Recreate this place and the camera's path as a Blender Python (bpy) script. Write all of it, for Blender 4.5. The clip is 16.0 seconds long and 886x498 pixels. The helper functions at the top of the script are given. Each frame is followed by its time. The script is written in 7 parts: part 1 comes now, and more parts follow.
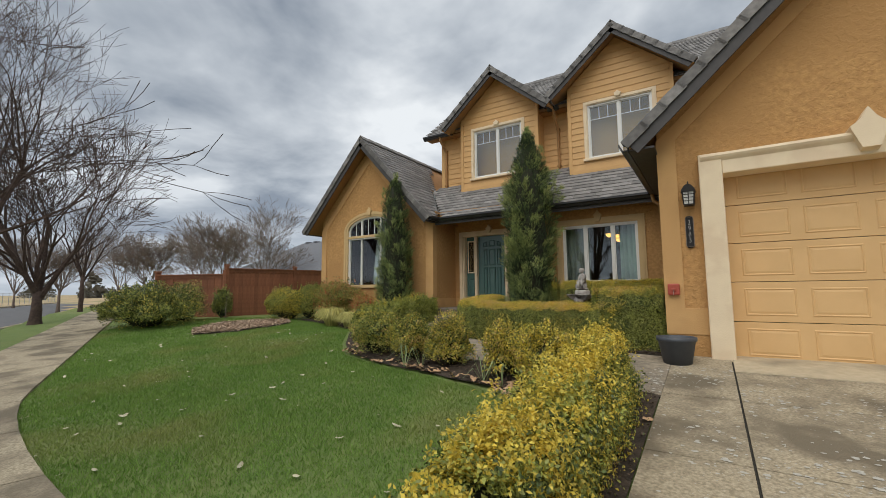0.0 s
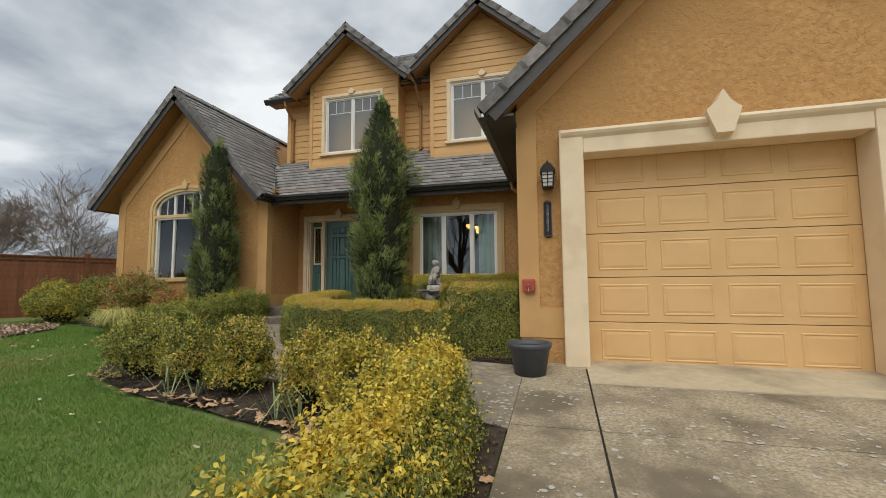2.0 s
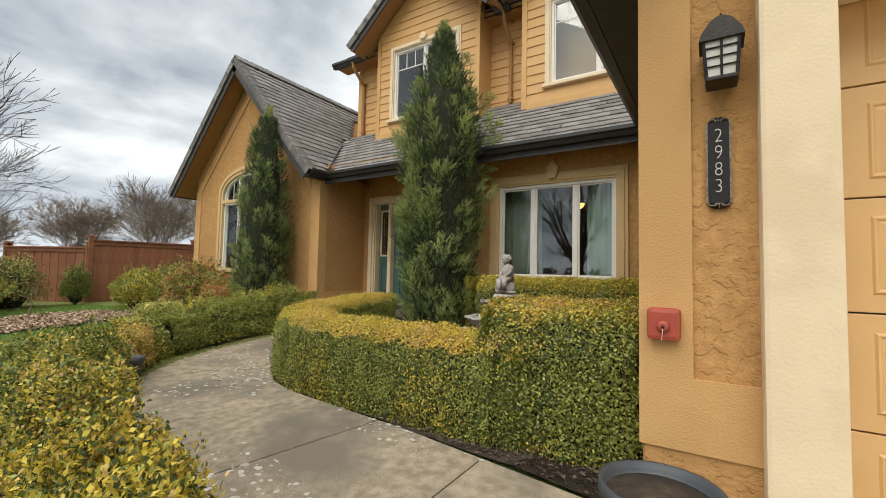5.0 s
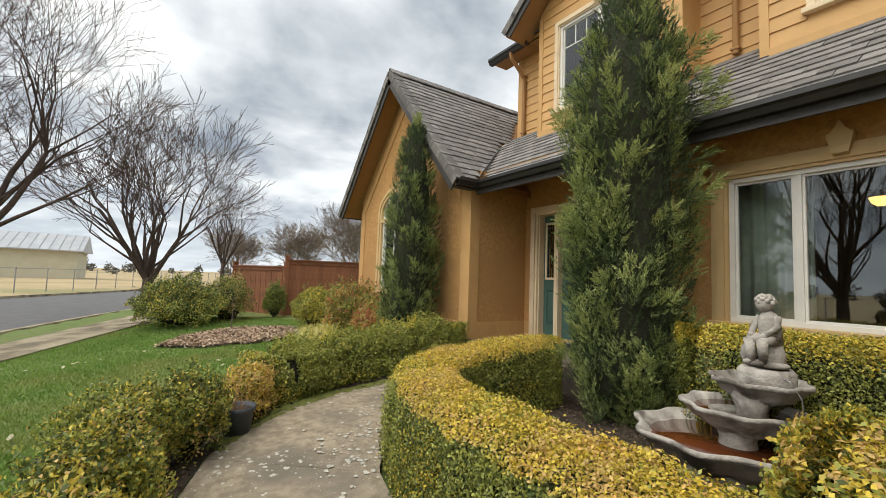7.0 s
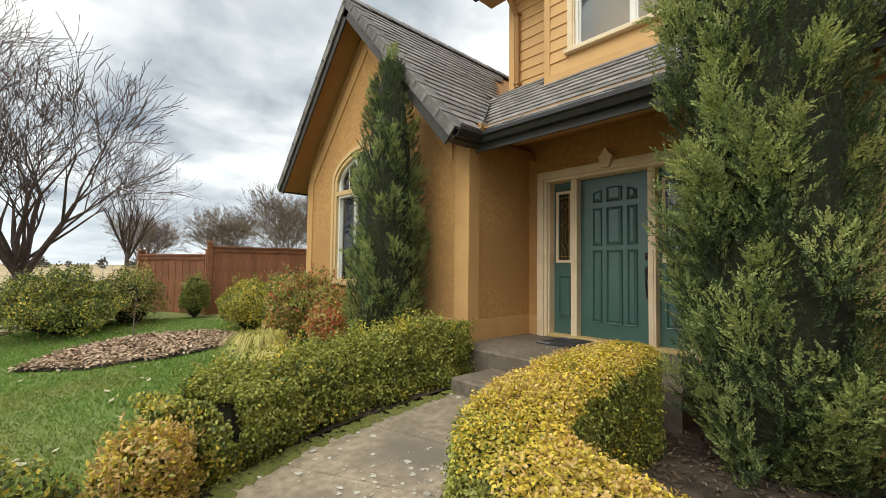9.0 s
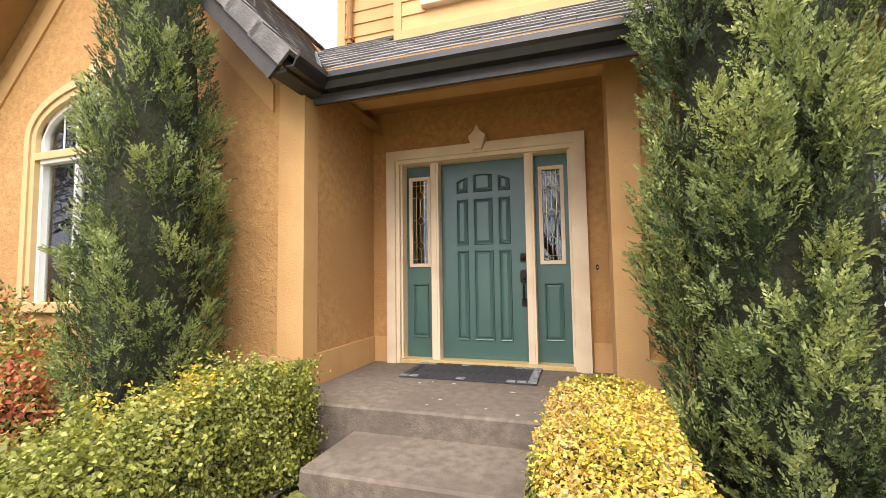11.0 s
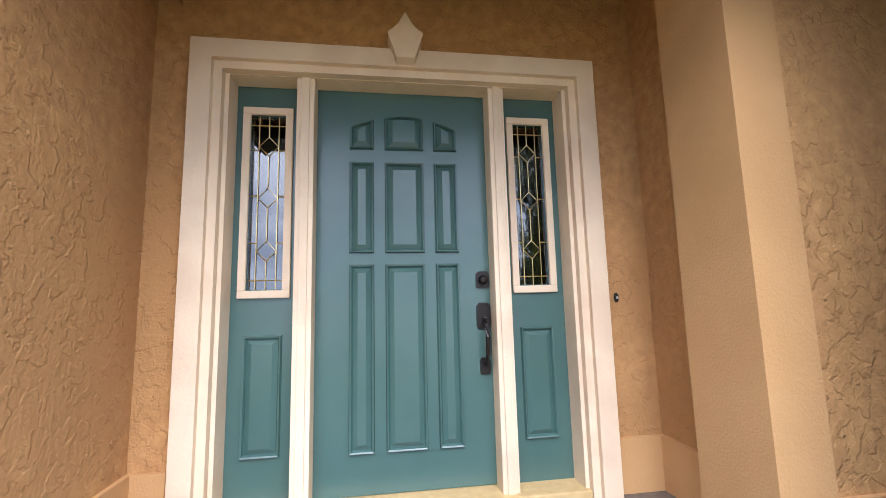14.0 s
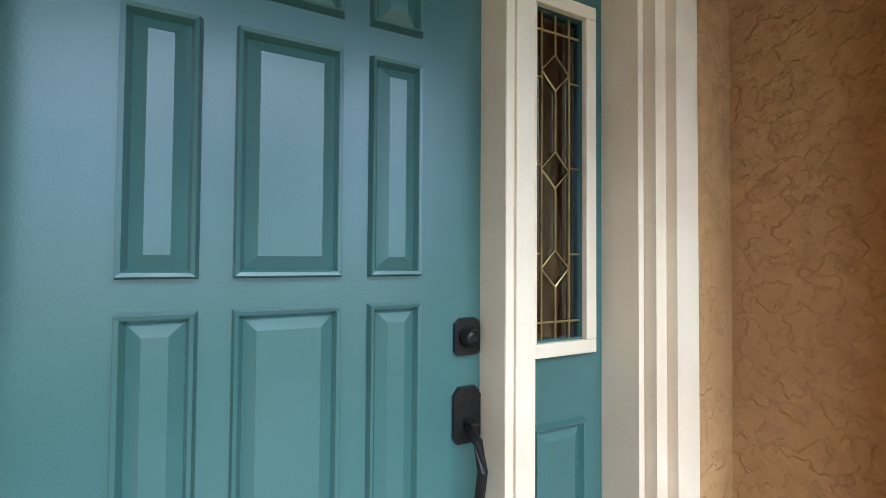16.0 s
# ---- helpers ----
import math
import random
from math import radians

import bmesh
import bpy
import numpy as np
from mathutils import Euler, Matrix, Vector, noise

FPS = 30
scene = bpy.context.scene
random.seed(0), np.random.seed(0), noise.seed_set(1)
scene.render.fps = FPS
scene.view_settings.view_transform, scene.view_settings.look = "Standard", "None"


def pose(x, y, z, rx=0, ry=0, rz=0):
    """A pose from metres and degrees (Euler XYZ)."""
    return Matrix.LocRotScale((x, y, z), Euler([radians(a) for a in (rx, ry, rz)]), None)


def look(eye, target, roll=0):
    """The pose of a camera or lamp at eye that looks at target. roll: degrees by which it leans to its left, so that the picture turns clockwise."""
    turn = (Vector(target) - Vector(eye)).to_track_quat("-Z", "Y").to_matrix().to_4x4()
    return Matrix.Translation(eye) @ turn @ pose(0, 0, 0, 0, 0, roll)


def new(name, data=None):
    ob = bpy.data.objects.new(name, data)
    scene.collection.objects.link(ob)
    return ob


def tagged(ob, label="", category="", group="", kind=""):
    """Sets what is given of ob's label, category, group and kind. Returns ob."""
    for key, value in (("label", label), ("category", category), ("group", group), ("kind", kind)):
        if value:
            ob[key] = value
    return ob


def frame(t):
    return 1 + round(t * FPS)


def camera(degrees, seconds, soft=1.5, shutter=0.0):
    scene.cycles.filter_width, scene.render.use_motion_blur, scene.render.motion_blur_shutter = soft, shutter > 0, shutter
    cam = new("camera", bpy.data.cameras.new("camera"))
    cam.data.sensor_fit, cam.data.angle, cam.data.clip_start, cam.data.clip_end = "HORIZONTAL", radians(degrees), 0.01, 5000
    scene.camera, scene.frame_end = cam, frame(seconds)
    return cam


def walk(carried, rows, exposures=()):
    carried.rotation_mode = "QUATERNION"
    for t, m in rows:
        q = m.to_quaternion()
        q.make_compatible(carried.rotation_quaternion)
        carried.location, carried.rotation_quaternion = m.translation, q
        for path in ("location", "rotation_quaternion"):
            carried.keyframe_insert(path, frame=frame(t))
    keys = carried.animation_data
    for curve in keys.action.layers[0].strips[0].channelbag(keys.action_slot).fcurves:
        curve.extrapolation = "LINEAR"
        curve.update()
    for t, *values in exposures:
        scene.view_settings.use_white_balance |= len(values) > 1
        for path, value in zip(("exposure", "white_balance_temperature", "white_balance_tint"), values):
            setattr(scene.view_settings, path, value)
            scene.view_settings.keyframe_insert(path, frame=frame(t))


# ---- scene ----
cam = camera(93.0, 16.0, soft=0.8)
PATH = [
    (0, (-0.223, 1.084, 1.953), (-1.288, 2.765, 2.154), -0.5),
    (0.5, (-0.239, 1.461, 1.929), (-1.158, 3.228, 2.12), 0.2),
    (1, (-0.238, 1.784, 1.889), (-0.976, 3.635, 2.068), 0.4),
    (1.5, (-0.304, 2.19, 1.943), (-0.899, 4.092, 2.118), 0.1),
    (2, (-0.311, 2.678, 1.981), (-0.84, 4.599, 2.146), -0.4),
    (2.5, (-0.326, 3.115, 2.005), (-0.876, 5.033, 2.15), -0.6),
    (3, (-0.34, 3.576, 2.059), (-0.966, 5.472, 2.179), -0.5),
    (3.2, (-0.34, 3.735, 2.057), (-1.002, 5.619, 2.169), -0.4),
    (5.3, (-0.517, 5.702, 2.269), (-1.686, 7.321, 2.382), 1.6),
    (5.5, (-0.574, 5.858, 2.319), (-1.804, 7.431, 2.434), 1.8),
    (6, (-0.752, 6.227, 2.337), (-2.148, 7.654, 2.456), 2.1),
    (6.5, (-1.01, 6.506, 2.377), (-2.559, 7.763, 2.511), 2.2),
    (7, (-1.37, 6.746, 2.419), (-3.03, 7.852, 2.566), 2.1),
    (7.5, (-1.798, 6.922, 2.429), (-3.501, 7.959, 2.584), 1.8),
    (8, (-2.244, 7.007, 2.414), (-3.927, 8.078, 2.558), 1.7),
    (8.5, (-2.717, 7.071, 2.418), (-4.32, 8.261, 2.535), 1.2),
    (9, (-3.185, 7.155, 2.384), (-4.657, 8.506, 2.478), 0.8),
    (9.5, (-3.614, 7.243, 2.356), (-4.886, 8.784, 2.437), 0.1),
    (10, (-4.003, 7.449, 2.361), (-5.047, 9.154, 2.436), -0.6),
    (10.2, (-4.163, 7.56, 2.38), (-5.11, 9.319, 2.461), -0.9),
    (12.3, (-5.221, 8.747, 2.383), (-5.412, 10.73, 2.559), -0.9),
    (12.5, (-5.303, 8.891, 2.391), (-5.443, 10.878, 2.569), -1.3),
    (13, (-5.438, 9.267, 2.43), (-5.46, 11.256, 2.64), -1.1),
    (13.5, (-5.595, 9.65, 2.432), (-5.462, 11.629, 2.683), -1.2),
    (14, (-5.689, 10.047, 2.446), (-5.401, 12.01, 2.699), -1.4),
    (14.5, (-5.769, 10.424, 2.467), (-5.284, 12.353, 2.676), -1.7),
    (15, (-5.778, 10.726, 2.635), (-5.134, 12.612, 2.805), -1.3),
    (15.5, (-5.732, 11.048, 2.68), (-4.954, 12.887, 2.791), -0.8),
    (16, (-5.663, 11.321, 2.745), (-4.787, 13.119, 2.791), 0.4),
]
walk(cam, [(t, look(eye, target, roll)) for t, eye, target, roll in PATH],
     exposures=[(0.0, 0.30, 6500, 9), (3.0, 0.48, 6700, 8), (5.5, 0.84, 6850, 8), (8.0, 0.88, 6850, 8), (9.0, 0.96, 6900, 6), (9.5, 1.10, 7000, 6), (10.0, 1.38, 7600, 12), (12.3, 2.36, 5600, 20), (13.0, 2.32, 5650, 22), (13.5, 2.42, 5700, 24), (14.0, 2.42, 5700, 22), (14.5, 2.45, 5650, 20), (15.0, 2.56, 5450, 15), (15.5, 2.52, 5200, 11), (16.0, 2.60, 5000, 8)])

# ---------------- world, sun ----------------
world = bpy.data.worlds.new("overcast")
scene.world = world
world.use_nodes = True
wt = world.node_tree
wt.nodes.clear()


def wn(kind, **kw):
    n = wt.nodes.new(kind)
    for k, v in kw.items():
        n.inputs[k].default_value = v
    return n


def wmath(op, a, b=None, clamp=False):
    n = wt.nodes.new("ShaderNodeMath")
    n.operation, n.use_clamp = op, clamp
    for i, v in enumerate((a, b)):
        if v is None:
            continue
        if isinstance(v, (int, float)):
            n.inputs[i].default_value = v
        else:
            wt.links.new(v, n.inputs[i])
    return n.outputs[0]


sky = wt.nodes.new("ShaderNodeTexSky")
sky.sky_type, sky.sun_disc = "NISHITA", False
sky.sun_elevation, sky.sun_rotation = radians(56), radians(175)
tc = wt.nodes.new("ShaderNodeTexCoord")
sep = wt.nodes.new("ShaderNodeSeparateXYZ")
wt.links.new(tc.outputs["Generated"], sep.inputs[0])
up = wmath("ADD", wmath("MAXIMUM", sep.outputs[2], 0.0), 0.16)
flat = wt.nodes.new("ShaderNodeCombineXYZ")
wt.links.new(wmath("DIVIDE", sep.outputs[0], up), flat.inputs[0])
wt.links.new(wmath("DIVIDE", sep.outputs[1], up), flat.inputs[1])
big = wn("ShaderNodeTexNoise", Scale=1.05, Detail=6.0, Roughness=0.52, Distortion=0.35)
fine = wn("ShaderNodeTexNoise", Scale=2.7, Detail=5.0, Roughness=0.5, Distortion=0.2)
for n in (big, fine):
    wt.links.new(flat.outputs[0], n.inputs["Vector"])
dens = wmath("ADD", wmath("MULTIPLY", big.outputs[0], 0.72), wmath("MULTIPLY", fine.outputs[0], 0.28))
ramp = wt.nodes.new("ShaderNodeValToRGB")
ramp.color_ramp.elements[0].position, ramp.color_ramp.elements[0].color = 0.40, (0.82, 0.85, 0.88, 1)
ramp.color_ramp.elements[1].position, ramp.color_ramp.elements[1].color = 0.64, (0.22, 0.26, 0.32, 1)
mid_stop = ramp.color_ramp.elements.new(0.5)
mid_stop.color = (0.54, 0.58, 0.63, 1)
wt.links.new(dens, ramp.inputs[0])
# towards the horizon the cloud base is bluer and a bright band shows under it
haze = wt.nodes.new("ShaderNodeValToRGB")
els = haze.color_ramp.elements
els[0].position, els[0].color = 0.0, (0.50, 0.56, 0.64, 1)
els[1].position, els[1].color = 0.34, (0.43, 0.475, 0.54, 1)
e2 = els.new(0.12)
e2.color = (0.29, 0.345, 0.43, 1)
e3 = els.new(0.05)
e3.color = (0.44, 0.51, 0.60, 1)
wt.links.new(wmath("MAXIMUM", sep.outputs[2], 0.0), haze.inputs[0])
lowmix = wt.nodes.new("ShaderNodeMix")
lowmix.data_type = "RGBA"
fac = wmath("SUBTRACT", 1.0, wmath("MULTIPLY", sep.outputs[2], 3.2), clamp=True)
wt.links.new(wmath("MULTIPLY", fac, 0.72), lowmix.inputs[0])
wt.links.new(ramp.outputs[0], lowmix.inputs[6])
wt.links.new(haze.outputs[0], lowmix.inputs[7])
bg_cloud = wt.nodes.new("ShaderNodeBackground")
wt.links.new(lowmix.outputs[2], bg_cloud.inputs[0])
bg_cloud.inputs[1].default_value = 0.89
bg_sky = wt.nodes.new("ShaderNodeBackground")
wt.links.new(sky.outputs[0], bg_sky.inputs[0])
bg_sky.inputs[1].default_value = 0.05
both = wt.nodes.new("ShaderNodeMixShader")
both.inputs[0].default_value = 0.93
wt.links.new(bg_sky.outputs[0], both.inputs[1])
wt.links.new(bg_cloud.outputs[0], both.inputs[2])
wo = wt.nodes.new("ShaderNodeOutputWorld")
wt.links.new(both.outputs[0], wo.inputs[0])

sun_data = bpy.data.lights.new("sun", "SUN")
sun_data.energy, sun_data.angle, sun_data.color = 1.6, radians(60), (1.0, 0.95, 0.87)
sun = new("sun", sun_data)
sun.matrix_world = look((1.5, -16.5, 25), (0, 0, 0))


# ---------------- materials ----------------
def material(name, a, b=None, scale=8.0, rough=0.7, bump=0.0, bscale=60.0, metal=0.0, c=None, cscale=1.5, rand=0.0, spec=0.5, island=False, cedge=(0.5, 0.62), bdist=0.02, trowel=False):
    """Two colours mixed by noise, a third in larger stains, relief by a finer noise, and a change of value from piece to piece."""
    m = bpy.data.materials.new(name)
    m.use_nodes = True
    nt = m.node_tree
    p = nt.nodes["Principled BSDF"]
    p.inputs["Roughness"].default_value = rough
    p.inputs["Metallic"].default_value = metal
    p.inputs["Specular IOR Level"].default_value = spec
    co = nt.nodes.new("ShaderNodeTexCoord").outputs["Object"]

    def noise_at(s, detail=4.0):
        n = nt.nodes.new("ShaderNodeTexNoise")
        n.inputs["Scale"].default_value, n.inputs["Detail"].default_value = s, detail
        nt.links.new(co, n.inputs["Vector"])
        return n.outputs[0]

    def blend(f, x, y):
        n = nt.nodes.new("ShaderNodeMix")
        n.data_type = "RGBA"
        for i, v in ((0, f), (6, x), (7, y)):
            if isinstance(v, tuple):
                n.inputs[i].default_value = (*v, 1)
            elif isinstance(v, float):
                n.inputs[i].default_value = v
            else:
                nt.links.new(v, n.inputs[i])
        return n.outputs[2]

    def steps(v, lo, hi):
        n = nt.nodes.new("ShaderNodeMapRange")
        n.inputs[1].default_value, n.inputs[2].default_value = lo, hi
        nt.links.new(v, n.inputs[0])
        return n.outputs[0]

    col = blend(steps(noise_at(scale), 0.35, 0.65), a, b or tuple(0.85 * v for v in a))
    if c:
        col = blend(steps(noise_at(cscale), *cedge), col, c)
    if rand:
        if island:
            r = nt.nodes.new("ShaderNodeNewGeometry").outputs["Random Per Island"]
        else:
            r = nt.nodes.new("ShaderNodeObjectInfo").outputs["Random"]
        h = nt.nodes.new("ShaderNodeHueSaturation")
        mr = nt.nodes.new("ShaderNodeMapRange")
        mr.inputs[3].default_value, mr.inputs[4].default_value = 1 - rand, 1 + rand
        nt.links.new(r, mr.inputs[0])
        nt.links.new(mr.outputs[0], h.inputs["Value"])
        nt.links.new(col, h.inputs["Color"])
        col = h.outputs[0]
    nt.links.new(col, p.inputs["Base Color"])
    if bump:
        bn = nt.nodes.new("ShaderNodeBump")
        bn.inputs["Strength"].default_value, bn.inputs["Distance"].default_value = bump, bdist
        hgt = noise_at(bscale, 3.0)
        if trowel:
            lo = steps(noise_at(bscale * 0.28, 7.0), 0.485, 0.55)
            sm = nt.nodes.new("ShaderNodeMath")
            sm.operation = "ADD"
            nt.links.new(lo, sm.inputs[0])
            nt.links.new(hgt, sm.inputs[1])
            hgt = sm.outputs[0]
        nt.links.new(hgt, bn.inputs["Height"])
        nt.links.new(bn.outputs[0], p.inputs["Normal"])
    return m


def let_through(m, share):
    """Leaves let a share of the light through."""
    nt = m.node_tree
    p = nt.nodes["Principled BSDF"]
    tl = nt.nodes.new("ShaderNodeBsdfTranslucent")
    nt.links.new(p.inputs["Base Color"].links[0].from_socket, tl.inputs[0])
    mx = nt.nodes.new("ShaderNodeMixShader")
    mx.inputs[0].default_value = share
    nt.links.new(p.outputs[0], mx.inputs[1])
    nt.links.new(tl.outputs[0], mx.inputs[2])
    nt.links.new(mx.outputs[0], nt.nodes["Material Output"].inputs[0])
    return m


def glass(name, tint=(1, 1, 1), least=0.12):
    m = bpy.data.materials.new(name)
    m.use_nodes = True
    nt = m.node_tree
    nt.nodes.clear()
    tr = nt.nodes.new("ShaderNodeBsdfTransparent")
    tr.inputs[0].default_value = (*tint, 1)
    gl = nt.nodes.new("ShaderNodeBsdfGlossy")
    gl.inputs["Roughness"].default_value = 0.0
    fr = nt.nodes.new("ShaderNodeFresnel")
    fr.inputs[0].default_value = 1.5
    ad = nt.nodes.new("ShaderNodeMath")
    ad.operation, ad.use_clamp = "ADD", True
    nt.links.new(fr.outputs[0], ad.inputs[0])
    ad.inputs[1].default_value = least
    mx = nt.nodes.new("ShaderNodeMixShader")
    nt.links.new(ad.outputs[0], mx.inputs[0])
    nt.links.new(tr.outputs[0], mx.inputs[1])
    nt.links.new(gl.outputs[0], mx.inputs[2])
    out = nt.nodes.new("ShaderNodeOutputMaterial")
    nt.links.new(mx.outputs[0], out.inputs[0])
    return m


M_STUCCO = material("rough_stucco", (0.56, 0.32, 0.122), (0.45, 0.245, 0.09), 17.0, 0.9, 0.58, 60.0, trowel=True, c=(0.46, 0.255, 0.095), cscale=0.8, bdist=0.010)
M_BAND = material("smooth_stucco", (0.60, 0.36, 0.15), (0.57, 0.335, 0.135), 4.0, 0.85, 0.25, 90.0, c=(0.53, 0.31, 0.125), cscale=1.2)
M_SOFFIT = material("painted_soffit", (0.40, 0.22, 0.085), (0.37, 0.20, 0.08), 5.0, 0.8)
M_SIDING = material("painted_siding", (0.64, 0.38, 0.15), (0.60, 0.355, 0.14), 6.0, 0.6, 0.12, 120.0, rand=0.04)
M_CREAM = material("cream_trim", (0.80, 0.66, 0.46), (0.76, 0.62, 0.43), 4.0, 0.7, 0.12, 70.0, c=(0.72, 0.57, 0.39), cscale=2.0)
M_WHITE = material("white_vinyl", (0.78, 0.77, 0.73), (0.74, 0.73, 0.69), 10.0, 0.4)
M_GDOOR = material("garage_door_paint", (0.70, 0.45, 0.205), (0.655, 0.415, 0.185), 3.0, 0.55, 0.08, 160.0)
M_TILE = material("slate_grey_roof_tile", (0.17, 0.162, 0.157), (0.235, 0.225, 0.215), 14.0, 0.8, 0.35, 60.0, c=(0.12, 0.115, 0.11), cscale=3.0, rand=0.28)
M_TILES = material("slate_grey_roof_tiles", (0.17, 0.162, 0.157), (0.235, 0.225, 0.215), 14.0, 0.8, 0.35, 60.0, c=(0.12, 0.115, 0.11), cscale=3.0, rand=0.28, island=True)
M_RAKE = material("charcoal_fascia", (0.045, 0.042, 0.042), (0.06, 0.056, 0.055), 10.0, 0.6, 0.1, 60.0)
M_GUTTER = material("black_gutter", (0.018, 0.017, 0.018), (0.026, 0.025, 0.026), 12.0, 0.35, spec=0.6)
M_TEAL = material("teal_door_paint", (0.066, 0.142, 0.126), (0.058, 0.128, 0.114), 3.0, 0.27, 0.05, 220.0, spec=0.6)
tp = M_TEAL.node_tree.nodes["Principled BSDF"]
tp.inputs["Coat Weight"].default_value, tp.inputs["Coat Roughness"].default_value, tp.inputs["Coat IOR"].default_value = 0.25, 0.22, 1.5
M_BRONZE = material("dark_bronze", (0.02, 0.018, 0.016), (0.03, 0.027, 0.024), 30.0, 0.35, 0.1, 90.0, metal=0.6)
M_BRASS = material("brass", (0.75, 0.55, 0.22), (0.65, 0.46, 0.18), 20.0, 0.28, metal=1.0)
M_CAME = material("brass_came", (0.70, 0.58, 0.28), (0.60, 0.48, 0.22), 30.0, 0.3, metal=1.0)
M_THRESH = material("pale_sill_wood", (0.62, 0.47, 0.22), (0.55, 0.40, 0.18), 20.0, 0.5)
M_GLASS = glass("window_glass", (0.82, 0.87, 0.86), 0.08)
M_LEADGLASS = glass("leaded_glass", (0.55, 0.60, 0.60), 0.10)
M_CONC = material("aged_concrete", (0.48, 0.405, 0.285), (0.27, 0.225, 0.150), 42.0, 0.9, 0.5, 90.0, c=(0.17, 0.14, 0.095), cscale=1.7, cedge=(0.44, 0.64), rand=0.08)
M_APRON = material("pale_trowelled_concrete", (0.52, 0.44, 0.31), (0.45, 0.38, 0.26), 12.0, 0.85, 0.15, 90.0, c=(0.27, 0.23, 0.165), cscale=1.6, cedge=(0.5, 0.72))
M_WALKC = material("walkway_concrete", (0.36, 0.30, 0.22), (0.22, 0.18, 0.128), 14.0, 0.9, 0.4, 80.0, c=(0.16, 0.138, 0.108), cscale=1.3, cedge=(0.46, 0.66), rand=0.06)
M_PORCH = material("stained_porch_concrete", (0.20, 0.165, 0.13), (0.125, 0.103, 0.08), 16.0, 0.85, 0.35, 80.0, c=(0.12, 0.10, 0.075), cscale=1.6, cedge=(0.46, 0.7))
M_LICHEN = material("pale_lichen", (0.52, 0.50, 0.445), (0.42, 0.40, 0.35), 40.0, 0.95)
M_MOSS = material("yellow_green_moss", (0.16, 0.17, 0.035), (0.10, 0.115, 0.03), 30.0, 0.95, 0.6, 90.0)
M_JOINT = material("dark_joint", (0.035, 0.032, 0.027), (0.05, 0.045, 0.036), 20.0, 0.95)
M_ASPHALT = material("asphalt", (0.13, 0.13, 0.135), (0.105, 0.105, 0.11), 2.0, 0.9, 0.2, 60.0)
M_SOIL = material("dark_soil", (0.045, 0.032, 0.022), (0.075, 0.055, 0.038), 16.0, 0.95, 0.8, 40.0, c=(0.03, 0.022, 0.015), cscale=3.0)
M_LAWN = material("lawn_turf", (0.125, 0.185, 0.045), (0.16, 0.21, 0.056), 3.0, 0.9, 0.8, 70.0, c=(0.20, 0.215, 0.07), cscale=0.55, cedge=(0.5, 0.75))
M_BLADE = material("grass_blade", (0.150, 0.265, 0.046), (0.19, 0.305, 0.06), 2.0, 0.8, rand=0.2, island=True, c=(0.27, 0.285, 0.085), cscale=0.55, cedge=(0.52, 0.75))
M_DRYGRASS = material("dry_field_grass", (0.46, 0.34, 0.20), (0.38, 0.29, 0.16), 0.4, 0.95, 0.4, 6.0, c=(0.26, 0.24, 0.11), cscale=0.06)
M_CRUMB = material("dark_bark_crumb", (0.075, 0.05, 0.034), (0.12, 0.085, 0.06), 6.0, 0.95, rand=0.5, island=True)
M_CHIP = material("wood_mulch_chips", (0.36, 0.25, 0.17), (0.50, 0.38, 0.28), 6.0, 0.9, rand=0.45, island=True)
M_FENCE = material("stained_fence_board", (0.27, 0.105, 0.05), (0.21, 0.08, 0.038), 7.0, 0.75, 0.2, 60.0, rand=0.14)
M_BARK = material("grey_bark", (0.048, 0.030, 0.023), (0.080, 0.052, 0.040), 9.0, 0.9, 0.5, 30.0)
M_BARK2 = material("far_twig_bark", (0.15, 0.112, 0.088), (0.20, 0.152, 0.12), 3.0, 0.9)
M_BOXG = material("boxwood_green_leaf", (0.285, 0.315, 0.066), (0.375, 0.385, 0.09), 5.0, 0.45, rand=0.45, island=True)
# darkened leaf standing in for shade in the foliage, commonest on hedge sides
M_BOXD = material("boxwood_shaded_leaf", (0.070, 0.100, 0.028), (0.11, 0.145, 0.04), 5.0, 0.45, rand=0.4, island=True)
M_BOXY = material("boxwood_yellow_leaf", (0.74, 0.56, 0.080), (0.64, 0.53, 0.09), 5.0, 0.5, rand=0.3, island=True)
M_BOXO = material("boxwood_bronze_leaf", (0.70, 0.46, 0.17), (0.62, 0.45, 0.18), 5.0, 0.5, rand=0.3, island=True)
M_RED = material("nandina_red_leaf", (0.62, 0.13, 0.07), (0.50, 0.19, 0.08), 5.0, 0.5, rand=0.35, island=True)
M_JUN = material("juniper_scale_leaf", (0.205, 0.270, 0.094), (0.275, 0.335, 0.12), 3.0, 0.65, rand=0.45, island=True)
# darker copy of the juniper leaf, painting the shade inside the boughs
M_JUND = material("juniper_shaded_leaf", (0.050, 0.080, 0.032), (0.080, 0.115, 0.046), 3.0, 0.7, rand=0.35, island=True)
M_JUNY = material("juniper_fresh_leaf", (0.32, 0.38, 0.125), (0.40, 0.44, 0.15), 3.0, 0.65, rand=0.35, island=True)
# near-black, so that gaps between leaves look like deep shade
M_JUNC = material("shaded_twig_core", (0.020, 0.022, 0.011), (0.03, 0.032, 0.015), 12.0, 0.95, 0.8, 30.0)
M_GRASSY = material("ornamental_grass_blade", (0.60, 0.54, 0.19), (0.48, 0.46, 0.15), 4.0, 0.6, rand=0.3, island=True)
M_STRAP = material("grey_green_strap_leaf", (0.20, 0.26, 0.115), (0.27, 0.32, 0.15), 4.0, 0.6, rand=0.25, island=True)
